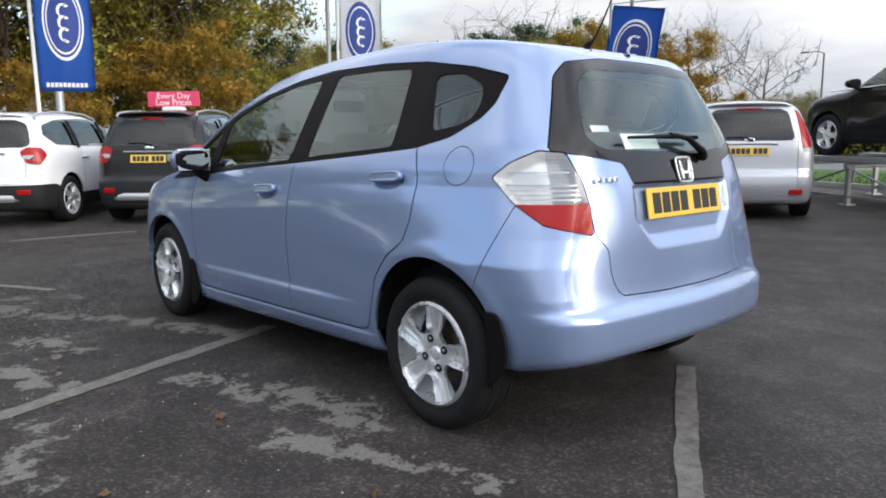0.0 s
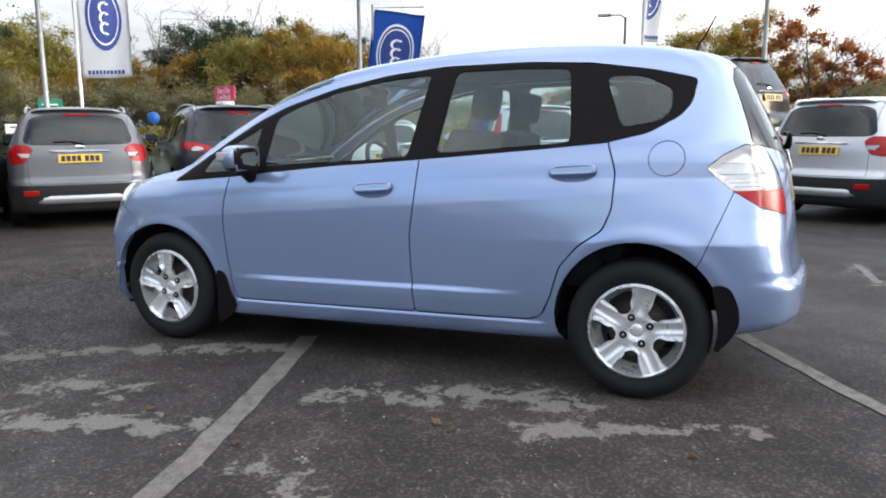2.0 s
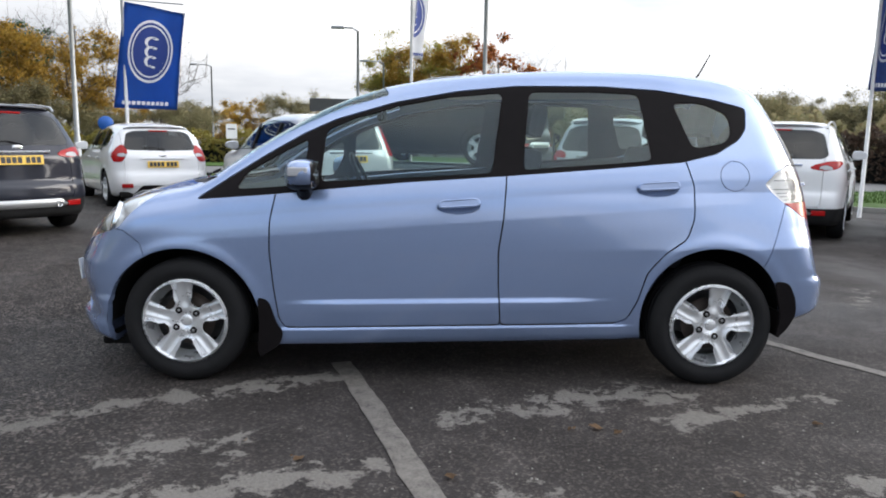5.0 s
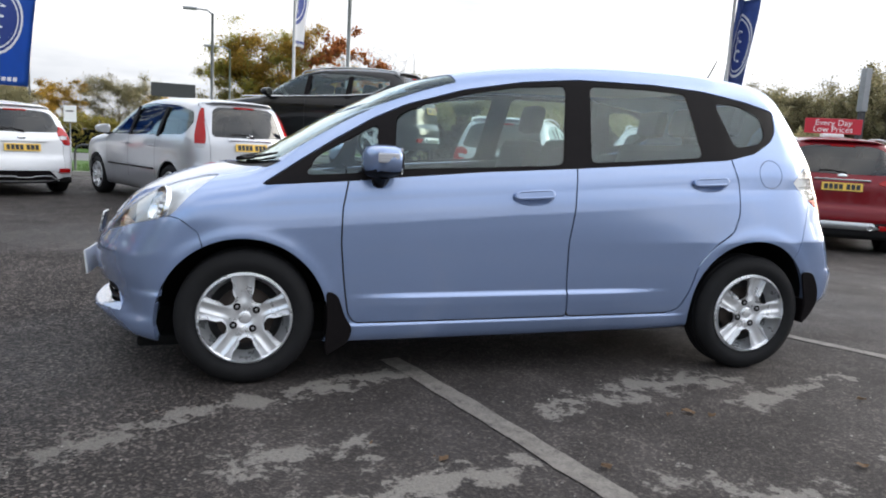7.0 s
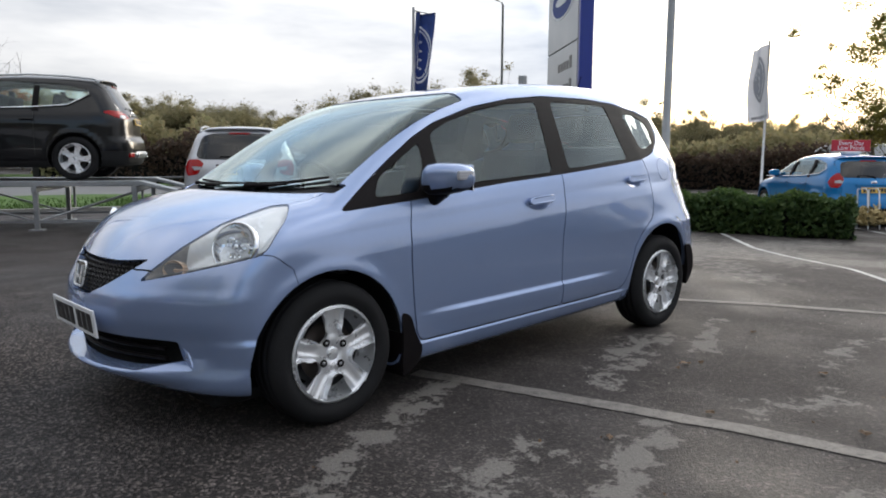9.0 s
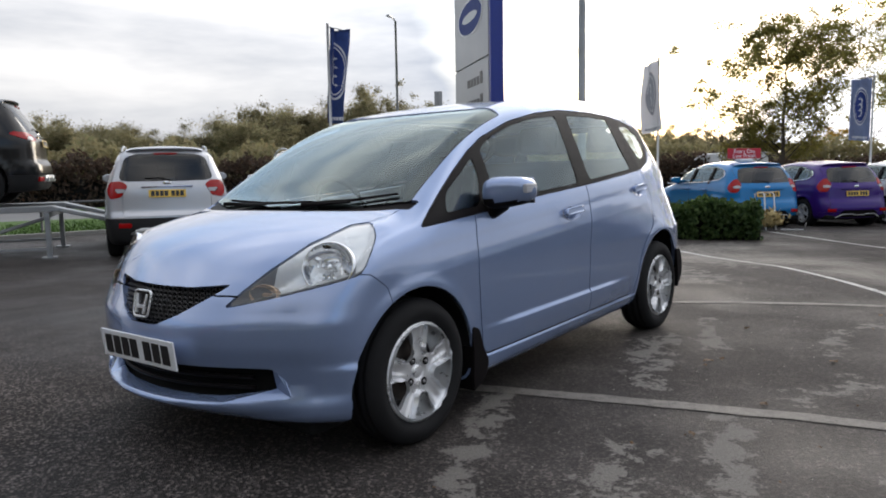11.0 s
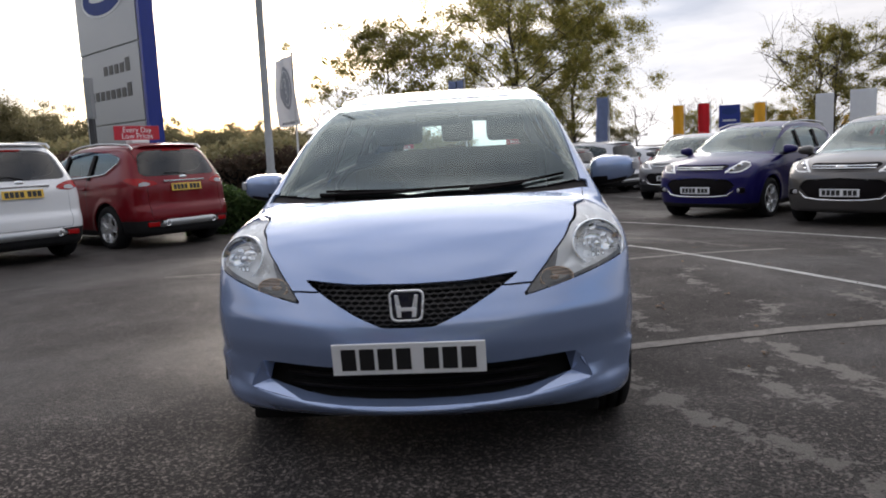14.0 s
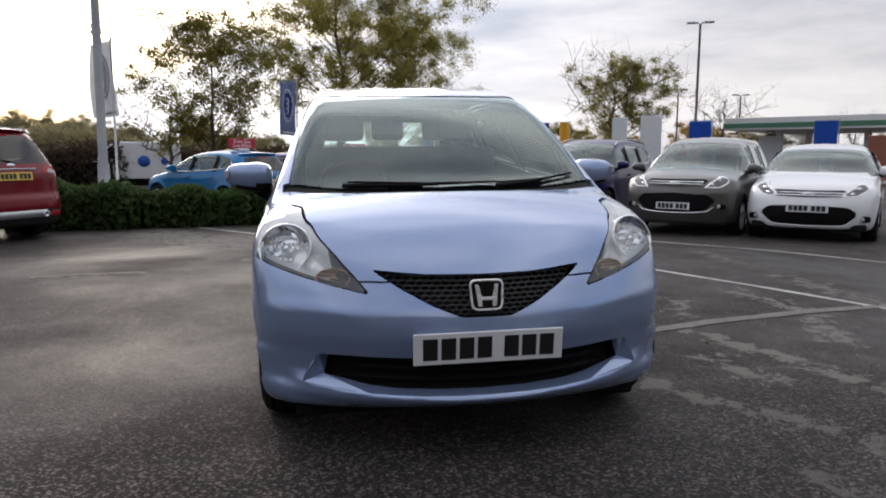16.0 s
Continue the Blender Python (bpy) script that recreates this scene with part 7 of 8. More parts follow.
def hedge(name, line, w, h, seed, leaf, label, count, size):
    """A clipped or ragged hedge along a line: leaves round a core of twigs and a black sheet for inner shade."""
    rng = np.random.default_rng(seed)
    root = thing(name, Matrix(), label, "hedge")
    seg = np.array([math.dist(a, b) for a, b in zip(line, line[1:])])
    i = rng.choice(len(seg), count, p=seg / seg.sum())
    t = rng.random(count)
    a, b = np.array(line)[i], np.array(line)[i + 1]
    c = a + (b - a) * t[:, None]
    d = (b - a) / np.linalg.norm(b - a, axis=1, keepdims=True)
    ang = rng.uniform(-0.1, math.pi + 0.1, count)
    rad = rng.uniform(0.62, 1.0, count) ** 0.6
    bulge = 1 + 0.14 * np.sin(c[:, 0] * 2.1 + c[:, 1] * 1.3) + 0.09 * np.sin(c[:, 0] * 5.3 - c[:, 1] * 4.1)
    off = np.sign(np.cos(ang)) * np.abs(np.cos(ang)) ** 0.5 * w / 2 * rad * bulge
    up = np.abs(np.sin(ang)) ** 0.6 * h * rad * bulge
    x, y = c[:, 0] - d[:, 1] * off, c[:, 1] + d[:, 0] * off
    pts = np.column_stack([x, y, height(x, y) + up + rng.normal(size=count) * 0.02])
    v, f = leaves(pts, size, rng)
    leaf_part("foliage", v, f, LEAF[leaf], root)
    bm = bmesh.new()
    for _ in range(int(seg.sum() * 5)):
        j = rng.integers(0, count)
        x, y = c[j]
        z = height_at(x, y)
        tube(bm, [(x, y, z - 0.02), (x + rng.normal() * 0.1, y + rng.normal() * 0.1, z + h * 0.5), (x + rng.normal() * 0.2, y + rng.normal() * 0.2, z + h * 0.92)], [0.014, 0.010, 0.003], 4, False)
    part("twig_core", bm, BARK, root)
    # an added black sheet puts the hedge's inner shade between the leaves
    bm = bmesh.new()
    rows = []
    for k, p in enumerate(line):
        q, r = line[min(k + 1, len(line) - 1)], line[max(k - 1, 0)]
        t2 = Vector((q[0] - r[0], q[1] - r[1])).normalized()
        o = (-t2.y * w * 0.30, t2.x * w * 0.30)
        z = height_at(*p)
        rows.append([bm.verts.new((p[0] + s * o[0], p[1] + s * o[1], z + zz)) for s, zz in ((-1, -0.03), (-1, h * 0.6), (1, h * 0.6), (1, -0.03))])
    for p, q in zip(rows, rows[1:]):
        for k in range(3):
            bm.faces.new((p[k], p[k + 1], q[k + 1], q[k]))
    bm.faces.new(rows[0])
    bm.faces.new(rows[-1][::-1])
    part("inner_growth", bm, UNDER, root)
    return root


hedge("box_hedge", [(9.0, 5.6), (9.35, 3.6), (9.9, 1.9), (10.3, 1.0)], 1.5, 0.78, 31, "bush", "low dense evergreen hedge beside a lamp post", 16000, 0.055)
hedge("beech_hedge", [(44, 2), (33, 14), (24, 23), (14, 27), (6, 27.5)], 1.6, 2.0, 32, "umber", "long dark brown autumn hedge beyond the road", 34000, 0.10)
hedge("bramble_bank", [(50, 4), (37, 17), (27, 27), (15, 32), (6, 33)], 3.2, 2.75, 34, "dun", "tall olive-brown bank of brambles behind a hedge", 34000, 0.14)
hedge("beech_hedge", [(-6, 30), (-20, 27), (-32, 20)], 1.6, 1.4, 33, "brown", "brown hedge below the wood", 10000, 0.11)

# ---- poles, flags, signs, the display ramp ----
GALV = stuff("galvanised steel", (0.30, 0.31, 0.32), 0.45, metal=0.6, vary=0.2, scale=9)
DARK_STEEL = stuff("dark painted steel", (0.045, 0.047, 0.05), 0.5, vary=0.2)
WHITE_STEEL = stuff("white painted steel", (0.62, 0.63, 0.64), 0.4, vary=0.1)
BANNER_BLUE = stuff("royal blue banner cloth", (0.015, 0.10, 0.42), 0.75, vary=0.12, scale=5)
BANNER_NAVY = stuff("navy oval", (0.012, 0.035, 0.19), 0.7, vary=0.08)
BANNER_WHITE = stuff("white banner cloth", (0.66, 0.67, 0.70), 0.8, vary=0.06, scale=5)
BANNER_PALE = stuff("faded blue banner cloth", (0.22, 0.27, 0.42), 0.8, vary=0.25, scale=3)
BANNER_GREY = stuff("grey banner print", (0.28, 0.29, 0.32), 0.8, vary=0.25, scale=4)
BANNER_SLACK = stuff("dusky blue banner cloth", (0.05, 0.09, 0.26), 0.8, vary=0.3, scale=6)
BANNER_YELLOW = stuff("yellow banner cloth", (0.55, 0.36, 0.06), 0.8, vary=0.08)
BANNER_RED = stuff("red banner cloth", (0.45, 0.03, 0.04), 0.8, vary=0.08)
PYLON_GREY = stuff("silver-grey sign panel", (0.36, 0.37, 0.39), 0.4, metal=0.35, vary=0.05, scale=2)
PYLON_BLUE = stuff("blue sign edge", (0.012, 0.03, 0.24), 0.35, vary=0.08)


def ground_z(x, y):
    return height_at(x, y)


def cloth(w, h, seed, wave=0.06, blow=0.0):
    """A hanging banner in x and z, its top at 0, rippled along y."""
    bm, nx, nz, grid = bmesh.new(), 14, 22, {}
    for i in range(nx + 1):
        for j in range(nz + 1):
            u, v = i / nx, j / nz
            y = wave * u * math.sin(7 * u + seed + 2.2 * v) + 0.03 * math.sin(5 * v + seed)
            grid[i, j] = bm.verts.new((w * u * (1 - 0.03 * v) - blow * v * (1 - 0.4 * u), y, -h * v * (1 - 0.15 * blow * u) - 0.05 * u * math.sin(3 * v + seed) - blow * 0.5 * u))
    for i in range(nx):
        for j in range(nz):
            bm.faces.new((grid[i, j], grid[i, j + 1], grid[i + 1, j + 1], grid[i + 1, j])).smooth = True
    bmesh.ops.solidify(bm, geom=bm.faces[:], thickness=0.004)

    def at(u, v):
        return Vector((w * u * (1 - 0.03 * v) - blow * v * (1 - 0.4 * u), wave * u * math.sin(7 * u + seed + 2.2 * v) + 0.03 * math.sin(5 * v + seed), -h * v * (1 - 0.15 * blow * u) - 0.05 * u * math.sin(3 * v + seed) - blow * 0.5 * u))
    return bm, at


def oval(at, side, cu, cv, ru, rv, lift, n=28, ring=None):
    """A flat oval, or ring, that lies on the cloth."""
    bm = bmesh.new()
    outer = [bm.verts.new(at(cu + ru * math.cos(a), cv + rv * math.sin(a)) + Vector((0, side * lift, 0))) for a in (2 * math.pi * k / n for k in range(n))]
    if ring:
        inner = [bm.verts.new(at(cu + ru * ring * math.cos(a), cv + rv * ring * math.sin(a)) + Vector((0, side * lift, 0))) for a in (2 * math.pi * k / n for k in range(n))]
        for k in range(n):
            bm.faces.new((outer[k], outer[(k + 1) % n], inner[(k + 1) % n], inner[k]))
    else:
        rings = [outer]
        for s in (0.75, 0.5, 0.25):
            rings.append([bm.verts.new(at(cu + ru * s * math.cos(a), cv + rv * s * math.sin(a)) + Vector((0, side * lift, 0))) for a in (2 * math.pi * k / n for k in range(n))])
        for p, q in zip(rings, rings[1:]):
            for k in range(n):
                bm.faces.new((p[k], p[(k + 1) % n], q[(k + 1) % n], q[k]))
        bm.faces.new(rings[-1])
    return bm


def flag(x, y, top, w, h, turn, ground, seed, label, pole=None, oval_mat=BANNER_NAVY, wave=0.07, mark=True, blow=0.0):
    """A banner pole with a rotating arm."""
    z = ground_z(x, y)
    root = thing("banner_flag", Matrix.Translation((x, y, z)) @ Matrix.Rotation(radians(turn), 4, "Z"), label, "flag", "banner flags")
    bm = bmesh.new()
    tube(bm, [(0, 0, 0), (0, 0, (pole or top + 0.1) - z)], [0.038, 0.028], 10)
    part("pole", bm, WHITE_STEEL, root)
    bm = bmesh.new()
    tube(bm, [(0, 0, top - z + 0.03), (w * 1.02, 0, top - z + 0.0)], 0.013, 6)
    part("arm", bm, GALV, root)
    bm, at = cloth(w, h, seed, wave, blow)
    b = part("banner", bm, ground, root)
    b.matrix_basis = Matrix.Translation((0.05, 0, top - z))
    if mark:
        for s in (1, -1):
            part("oval_badge", oval(at, s, 0.5, 0.44, 0.36, 0.31, 0.007), BANNER_WHITE if ground is not BANNER_WHITE else oval_mat, b)
            part("oval_badge", oval(at, s, 0.5, 0.44, 0.33, 0.285, 0.010), oval_mat, b)
            part("oval_ring", oval(at, s, 0.5, 0.44, 0.30, 0.26, 0.013, ring=0.94), BANNER_WHITE, b)
            bm = bmesh.new()
            curl = [(0.5 + 0.085 * math.sin(22 * q) * (1 - 0.3 * q), 0.28 + 0.33 * q + 0.03 * math.cos(22 * q)) for q in np.linspace(0, 1, 56)]
            for (u0, v0), (u1, v1) in zip(curl, curl[1:]):
                q = [at(u, v) + Vector((0, s * 0.016, 0)) for u, v in ((u0 - 0.025, v0), (u0 + 0.025, v0 + 0.008), (u1 + 0.025, v1 + 0.008), (u1 - 0.025, v1))]
                bm.faces.new([bm.verts.new(c) for c in q])
            bmesh.ops.remove_doubles(bm, verts=bm.verts, dist=1e-4)
            part("badge_script", bm, BANNER_WHITE, b)
            bm = bmesh.new()
            for k in range(10):
                q = [at(0.12 + 0.075 * k + du, v) + Vector((0, s * 0.008, 0)) for du, v in ((0, 0.93), (0.055, 0.93), (0.055, 0.965), (0, 0.965))]
                bm.faces.new([bm.verts.new(c) for c in q])
            part("small_print", bm, BANNER_WHITE if ground is not BANNER_WHITE else oval_mat, b)
    return root


flag(-11.3, 0.95, 4.15, 0.92, 2.2, 72, BANNER_BLUE, 0.4, "blue cloth banner with an oval badge on a white pole", pole=4.6)
flag(-10.8, 7.0, 4.35, 0.95, 2.15, 55, BANNER_WHITE, 1.7, "white cloth banner with a blue oval badge on a pole", pole=5.2)
flag(-6.4, 11.1, 3.80, 1.15, 2.1, 12, BANNER_BLUE, 2.6, "blue cloth banner with an oval badge blowing from its pole", wave=0.10, blow=0.30)
flag(-0.6, 11.8, 4.6, 0.7, 1.7, 75, BANNER_WHITE, 3.3, "white cloth banner folded edge-on on its pole", wave=0.12)
flag(8.0, 9.5, 4.25, 0.36, 2.05, -12, BANNER_SLACK, 4.1, "blue cloth banner hanging slack from its pole", wave=0.26, blow=0.12)
flag(19.2, 6.4, 4.4, 0.85, 2.2, 58, BANNER_WHITE, 5.2, "white cloth banner with a pale badge on a pole", oval_mat=BANNER_GREY, wave=0.12, blow=0.25)
flag(29.3, -5.05, 3.2, 0.6, 2.1, 110, BANNER_PALE, 0.9, "blue and white cloth banner far off on a pole", mark=False)
flag(23.7, 1.1, 3.75, 0.60, 2.0, 105, BANNER_PALE, 1.2, "blue cloth banner hanging before a far tree", wave=0.14)
for az, d, mat, lab in ((-13.6, 46, BANNER_YELLOW, "yellow feather banner far off"), (-19.1, 48, BANNER_YELLOW, "yellow feather banner beside a hedge"), (-15.4, 45, BANNER_RED, "red feather banner beside a blue sign")):
    x, y = polar(E14, az, d)
    flag(x, y, 3.2, 0.62, 2.4, 100 + az, mat, az, lab, mark=False)
for az, d in ((-30.3, 40), (-38.5, 42)):
    x, y = polar((-4.33, 0.59), az, d)
    flag(x, y, 2.9, 1.1, 2.2, 80 + az, BANNER_BLUE, az, "blue banner before a far canopy", mark=False)


def lamp_post(x, y, h, r, arm, turn, label, mat=GALV, heads=1):
    z = ground_z(x, y)
    root = thing("lamp_post", Matrix.Translation((x, y, z)) @ Matrix.Rotation(radians(turn), 4, "Z"), label, "lamp post", "lamp posts")
    bm = bmesh.new()
    tube(bm, [(0, 0, 0), (0, 0, 1.1), (0, 0, 1.15), (0, 0, h)], [r * 1.35, r * 1.3, r, r * 0.62], 12)
    part("post", bm, mat, root)
    part("base_plate", boxed(-r * 2, r * 2, -r * 2, r * 2, -0.01, 0.03, 0.004), mat, root)
    for s in ((1,) if heads == 1 else (1, -1)):
        if arm:
            bm = bmesh.new()
            tube(bm, [(0, 0, h - 0.03), (0.25 * arm * s, 0, h + 0.10), (arm * s, 0, h + 0.12)], r * 0.45, 8)
            part("arm", bm, mat, root)
            part("lantern", boxed(arm * s - 0.25, arm * s + 0.25, -0.09, 0.09, h + 0.06, h + 0.17, 0.04), mat, root)
    return root


lamp_post(10.15, 4.4, 12.5, 0.082, 0, 0, "thick grey steel lighting column in a hedge")
lamp_post(1.7, 22.7, 10.0, 0.085, 0, 0, "tall grey lighting column behind the verge")
lamp_post(30, 27, 10.5, 0.10, 1.0, 200, "tall grey street lamp beyond the road")
lamp_post(-3.0, 24.0, 5.2, 0.07, 0.75, 180, "grey street lamp with a short arm")
lamp_post(-3.0, 38.0, 5.4, 0.07, 1.1, 180, "grey street lamp with a short arm")
lamp_post(-14.5, 44.0, 5.6, 0.07, 1.1, 180, "grey street lamp with a short arm")
lamp_post(-11.5, 19.5, 9.5, 0.08, 0.9, 0, "tall grey street lamp by the wood")
lamp_post(-14.8, 9.4, 9.5, 0.07, 0, 0, "tall white-grey lighting column")
lamp_post(-15.5, 2.4, 9.0, 0.10, 0, 0, "grey lighting column by the wood")
for az, d, h in ((-29.1, 42, 8.0), (-27.8, 62, 6.2), (-32.1, 66, 6.0)):
    x, y = polar((-4.33, 0.59), az, d)
    lamp_post(x, y, h + ground_z(x, y) * -1, 0.09, 0.45, 60, "tall floodlight column with two heads", heads=2)
# short dark post near the pylon
root = thing("sign_post", Matrix.Translation((10.0, 8.0, ground_z(10.0, 8.0))), "short dark steel post near the tall sign", "post")
bm = boxed(-0.05, 0.05, -0.05, 0.05, 0, 3.1, 0.01)
part("post", bm, DARK_STEEL, root)
part("post_cap", boxed(-0.07, 0.07, -0.07, 0.07, 2.3, 3.12, 0.015), GALV, root)

# the tall sign of the dealer: a wide silver blade with a blue edge
root = thing("sign_pylon", Matrix.Translation((12.75, 8.85, ground_z(12.75, 8.85))) @ Matrix.Rotation(radians(51), 4, "Z"), "tall silver-grey sign pylon with a blue edge", "sign")
W = 1.7
bm = boxed(-W, W, -0.14, 0.14, 0.0, 9.2, 0.03)
part("column", bm, PYLON_GREY, root)
part("blue_edge", boxed(-W - 0.15, -W - 0.004, -0.165, 0.165, 0.0, 9.25, 0.02), PYLON_BLUE, root)
for s in (1, -1):
    for z0, z1 in ((0.3, 2.35), (2.39, 4.1), (4.14, 6.2), (6.24, 9.1)):
        part("panel", boxed(-W + 0.03, W - 0.03, min(s * 0.145, s * 0.175), max(s * 0.145, s * 0.175), z0, z1, 0.012), PYLON_GREY, root)
    for z, ws in ((3.66, (-1.15, 0.65)), (3.10, (-1.15, 1.35))):
        k = int((ws[1] - ws[0]) / 0.31)
        for i in range(k):
            x0 = ws[0] + 0.31 * i
            part("name_bar", boxed(x0, x0 + 0.22, min(s * 0.176, s * 0.184), max(s * 0.176, s * 0.184), z - 0.13, z + (0.17 if i == 0 else 0.08)), INK, root)
    at = lambda u, v, s=s: Vector((2.5 * (u - 0.5), s * 0.18, 5.35 - 0.95 * (v - 0.5)))
    part("oval_badge", oval(at, s, 0.5, 0.5, 0.50, 0.50, 0.002), BANNER_WHITE, root)
    part("oval_badge", oval(at, s, 0.5, 0.5, 0.46, 0.44, 0.005), BANNER_NAVY, root)
    part("badge_script", oval(at, s, 0.5, 0.5, 0.30, 0.13, 0.009), BANNER_WHITE, root)

# signs of the next dealers
for az, d, w, h, mat, lab in ((-16.7, 44, 1.1, 3.6, PYLON_BLUE, "dark blue sign pillar far across the car park"), (-25.1, 46, 1.25, 4.1, BANNER_WHITE, "pale grey sign pillar with a double chevron"), (-22.8, 46, 0.9, 4.0, BANNER_WHITE, "pale sign pillar with upright lettering"), (-33.6, 60, 1.6, 3.2, BANNER_WHITE, "white sign board far off")):
    x, y = polar(E14, az, d)
    root = thing("sign_pillar", Matrix.Translation((x, y, ground_z(x, y))) @ Matrix.Rotation(radians(az + 90), 4, "Z"), lab, "sign", "far signs")
    part("panel", boxed(-w / 2, w / 2, -0.12, 0.12, 0, h, 0.03), mat, root)
    if mat is PYLON_BLUE:
        part("oval_badge", oval(lambda u, v: Vector((0.8 * (u - 0.5), 0.125, 3.25 - 0.4 * (v - 0.5))), 1, 0.5, 0.5, 0.5, 0.5, 0.004), BANNER_NAVY, root)
        part("name_bar", boxed(-0.35, 0.35, 0.12, 0.128, 2.7, 2.8), BANNER_WHITE, root)
    elif w > 1.2:
        for zz in (3.35, 3.62):
            for s in (-1, 1):
                c = part("chevron", boxed(0, 0.36, -0.01, 0.01, -0.05, 0.05), DARK_STEEL, root)
                c.matrix_basis = Matrix.Translation((0, -0.13, zz)) @ (Matrix.Rotation(math.pi, 4, "Z") if s < 0 else Matrix()) @ Matrix.Rotation(radians(30), 4, "Y")
    else:
        part("name_bar", boxed(-0.1, 0.1, -0.13, -0.118, 1.8, 3.5), DARK_STEEL, root)

# steel display ramp under the raised car
f = Vector((math.cos(radians(150)), math.sin(radians(150))))
c = Vector((1.85, 9.55)) + f * 2.13
zb = height_at(c.x, c.y)
ramp = thing("display_ramp", Matrix.Translation((c.x, c.y, zb)) @ Matrix.Rotation(radians(150 + 180), 4, "Z"), "galvanised steel display ramp with braced legs", "ramp")
H = 0.68 - zb
for y in (-0.78, 0.78):
    part("track", boxed(-2.3, 2.3, y - 0.17, y + 0.17, H - 0.09, H - 0.004, 0.01), GALV, ramp)
for x in (-2.2, -0.75, 0.75, 2.2):
    part("crossbar", boxed(x - 0.04, x + 0.04, -1.0, 1.0, H - 0.18, H - 0.095, 0.006), GALV, ramp)
    for y in (-0.92, 0.92):
        part("leg", boxed(x - 0.035, x + 0.035, y - 0.035, y + 0.035, 0, H - 0.18, 0.005), GALV, ramp)
        part("foot", boxed(x - 0.10, x + 0.10, y - 0.10, y + 0.10, -0.005, 0.02, 0.003), GALV, ramp)
for y in (-0.92, 0.92):
    part("lower_rail", boxed(-2.2, 2.2, y - 0.02, y + 0.02, 0.12, 0.16), GALV, ramp)
    for x0, x1 in ((-2.2, -0.75), (0.75, -0.75), (0.75, 2.2)):
        bm = bmesh.new()
        tube(bm, [(x0, y, 0.14), (x1, y, H - 0.18)], 0.018, 6)
        part("brace", bm, GALV, ramp)
for y in (-0.78, 0.78):
    bm = bmesh.new()
    box(bm, 0, 2.9, y - 0.17, y + 0.17, -0.06, 0.0, 0.01, Matrix.Translation((2.3, 0, H - 0.01)) @ Matrix.Rotation(math.atan2(H - 0.02, 2.85), 4, "Y"))
    part("runway", bm, GALV, ramp)

# hoop rails on the verge
def hoop(x, y, turn, w=1.7, h=0.62):
    root = thing("hoop_rail", Matrix.Translation((x, y, ground_z(x, y) + 0.05)) @ Matrix.Rotation(radians(turn), 4, "Z"), "black steel hoop rail on the grass verge", "rail", "hoop rails")
    bm = bmesh.new()
    tube(bm, [(-w / 2, 0, -0.12), (-w / 2, 0, h - 0.15), (-w / 2 + 0.05, 0, h - 0.04), (-w / 2 + 0.16, 0, h), (w / 2 - 0.16, 0, h), (w / 2 - 0.05, 0, h - 0.04), (w / 2, 0, h - 0.15), (w / 2, 0, -0.12)], 0.028, 8)
    part("bar", bm, DARK_STEEL, root)


for i, (a, b) in enumerate(zip(EDGE, EDGE[1:])):
    if 0 < i < 8:
        k = max(1, int(math.dist(a, b) / 2.6))
        for j in range(k):
            t = (j + 0.5) / k
            x, y = a[0] + (b[0] - a[0]) * t, a[1] + (b[1] - a[1]) * t
            d = math.atan2(b[1] - a[1], b[0] - a[0])
            hoop(x - 0.5 * math.sin(d), y + 0.5 * math.cos(d), math.degrees(d))

# white van, and the canopy of a filling station
x, y = polar((-4.33, 0.59), 13.0, 42)
van = thing("delivery_van", Matrix.Translation((x, y, ground_z(x, y))) @ Matrix.Rotation(radians(-72), 4, "Z"), "white delivery van with blue round decals", "van")
prof = eased([(-2.6, 0.35), (-2.62, 0.85), (-2.45, 1.12), (-1.75, 1.25), (-1.05, 2.05), (-0.7, 2.25), (2.35, 2.28), (2.45, 2.15), (2.48, 0.35)], 0.10)
bm = plate_of(prof, 1.84, 0.05)
bmesh.ops.translate(bm, vec=(0, -0.92, 0), verts=bm.verts)
for v in bm.verts:
    if v.co.z > 1.2:
        v.co.y *= 1 - 0.10 * (v.co.z - 1.2)
part("body", bm, WHITE, van)
for s in (-1, 1):
    y0 = s * 0.86
    bm = plate_of([(-1.62, 1.28), (-0.75, 1.28), (-0.75, 1.95), (-1.05, 1.95)], 0.02)
    ob = part("side_window", bm, GLOSS_BLACK, van)
    ob.matrix_basis = Matrix.Translation((0, s * 0.885 - 0.01, 0))
    for xx, r in ((0.6, 0.30), (1.6, 0.18)):
        d = lathe([(0.0, 0.0), (r, 0.0), (r, 0.01)], 24)
        ob = part("decal", d, BANNER_BLUE, van)
        ob.matrix_basis = Matrix.Translation((xx, s * 0.925 - 0.005, 1.25)) @ (Matrix.Rotation(math.pi, 4, "Z") if s > 0 else Matrix())
    for xx in (-1.75, 1.6):
        parked_wheel(van, "suv", Matrix.Translation((xx, s * 0.82, 0.345)) @ (Matrix.Rotation(math.pi, 4, "Z") if s > 0 else Matrix()))
    part("headlight", boxed(-2.58, -2.30, min(s * 0.55, s * 0.86), max(s * 0.55, s * 0.86), 0.95, 1.10, 0.03), CLEAR_LAMP, van)
bm = boxed(-0.012, 0.012, -0.72, 0.72, -0.45, 0.45, 0.005)
ob = part("windscreen", bm, GLOSS_BLACK, van)
ob.matrix_basis = Matrix.Translation((-1.43, 0, 1.66)) @ Matrix.Rotation(radians(41), 4, "Y")
x, y = polar((-4.33, 0.59), -41, 62)
can = thing("station_canopy", Matrix.Translation((x, y, ground_z(x, y))) @ Matrix.Rotation(radians(-41 + 75), 4, "Z"), "white filling station canopy on columns far off", "building")
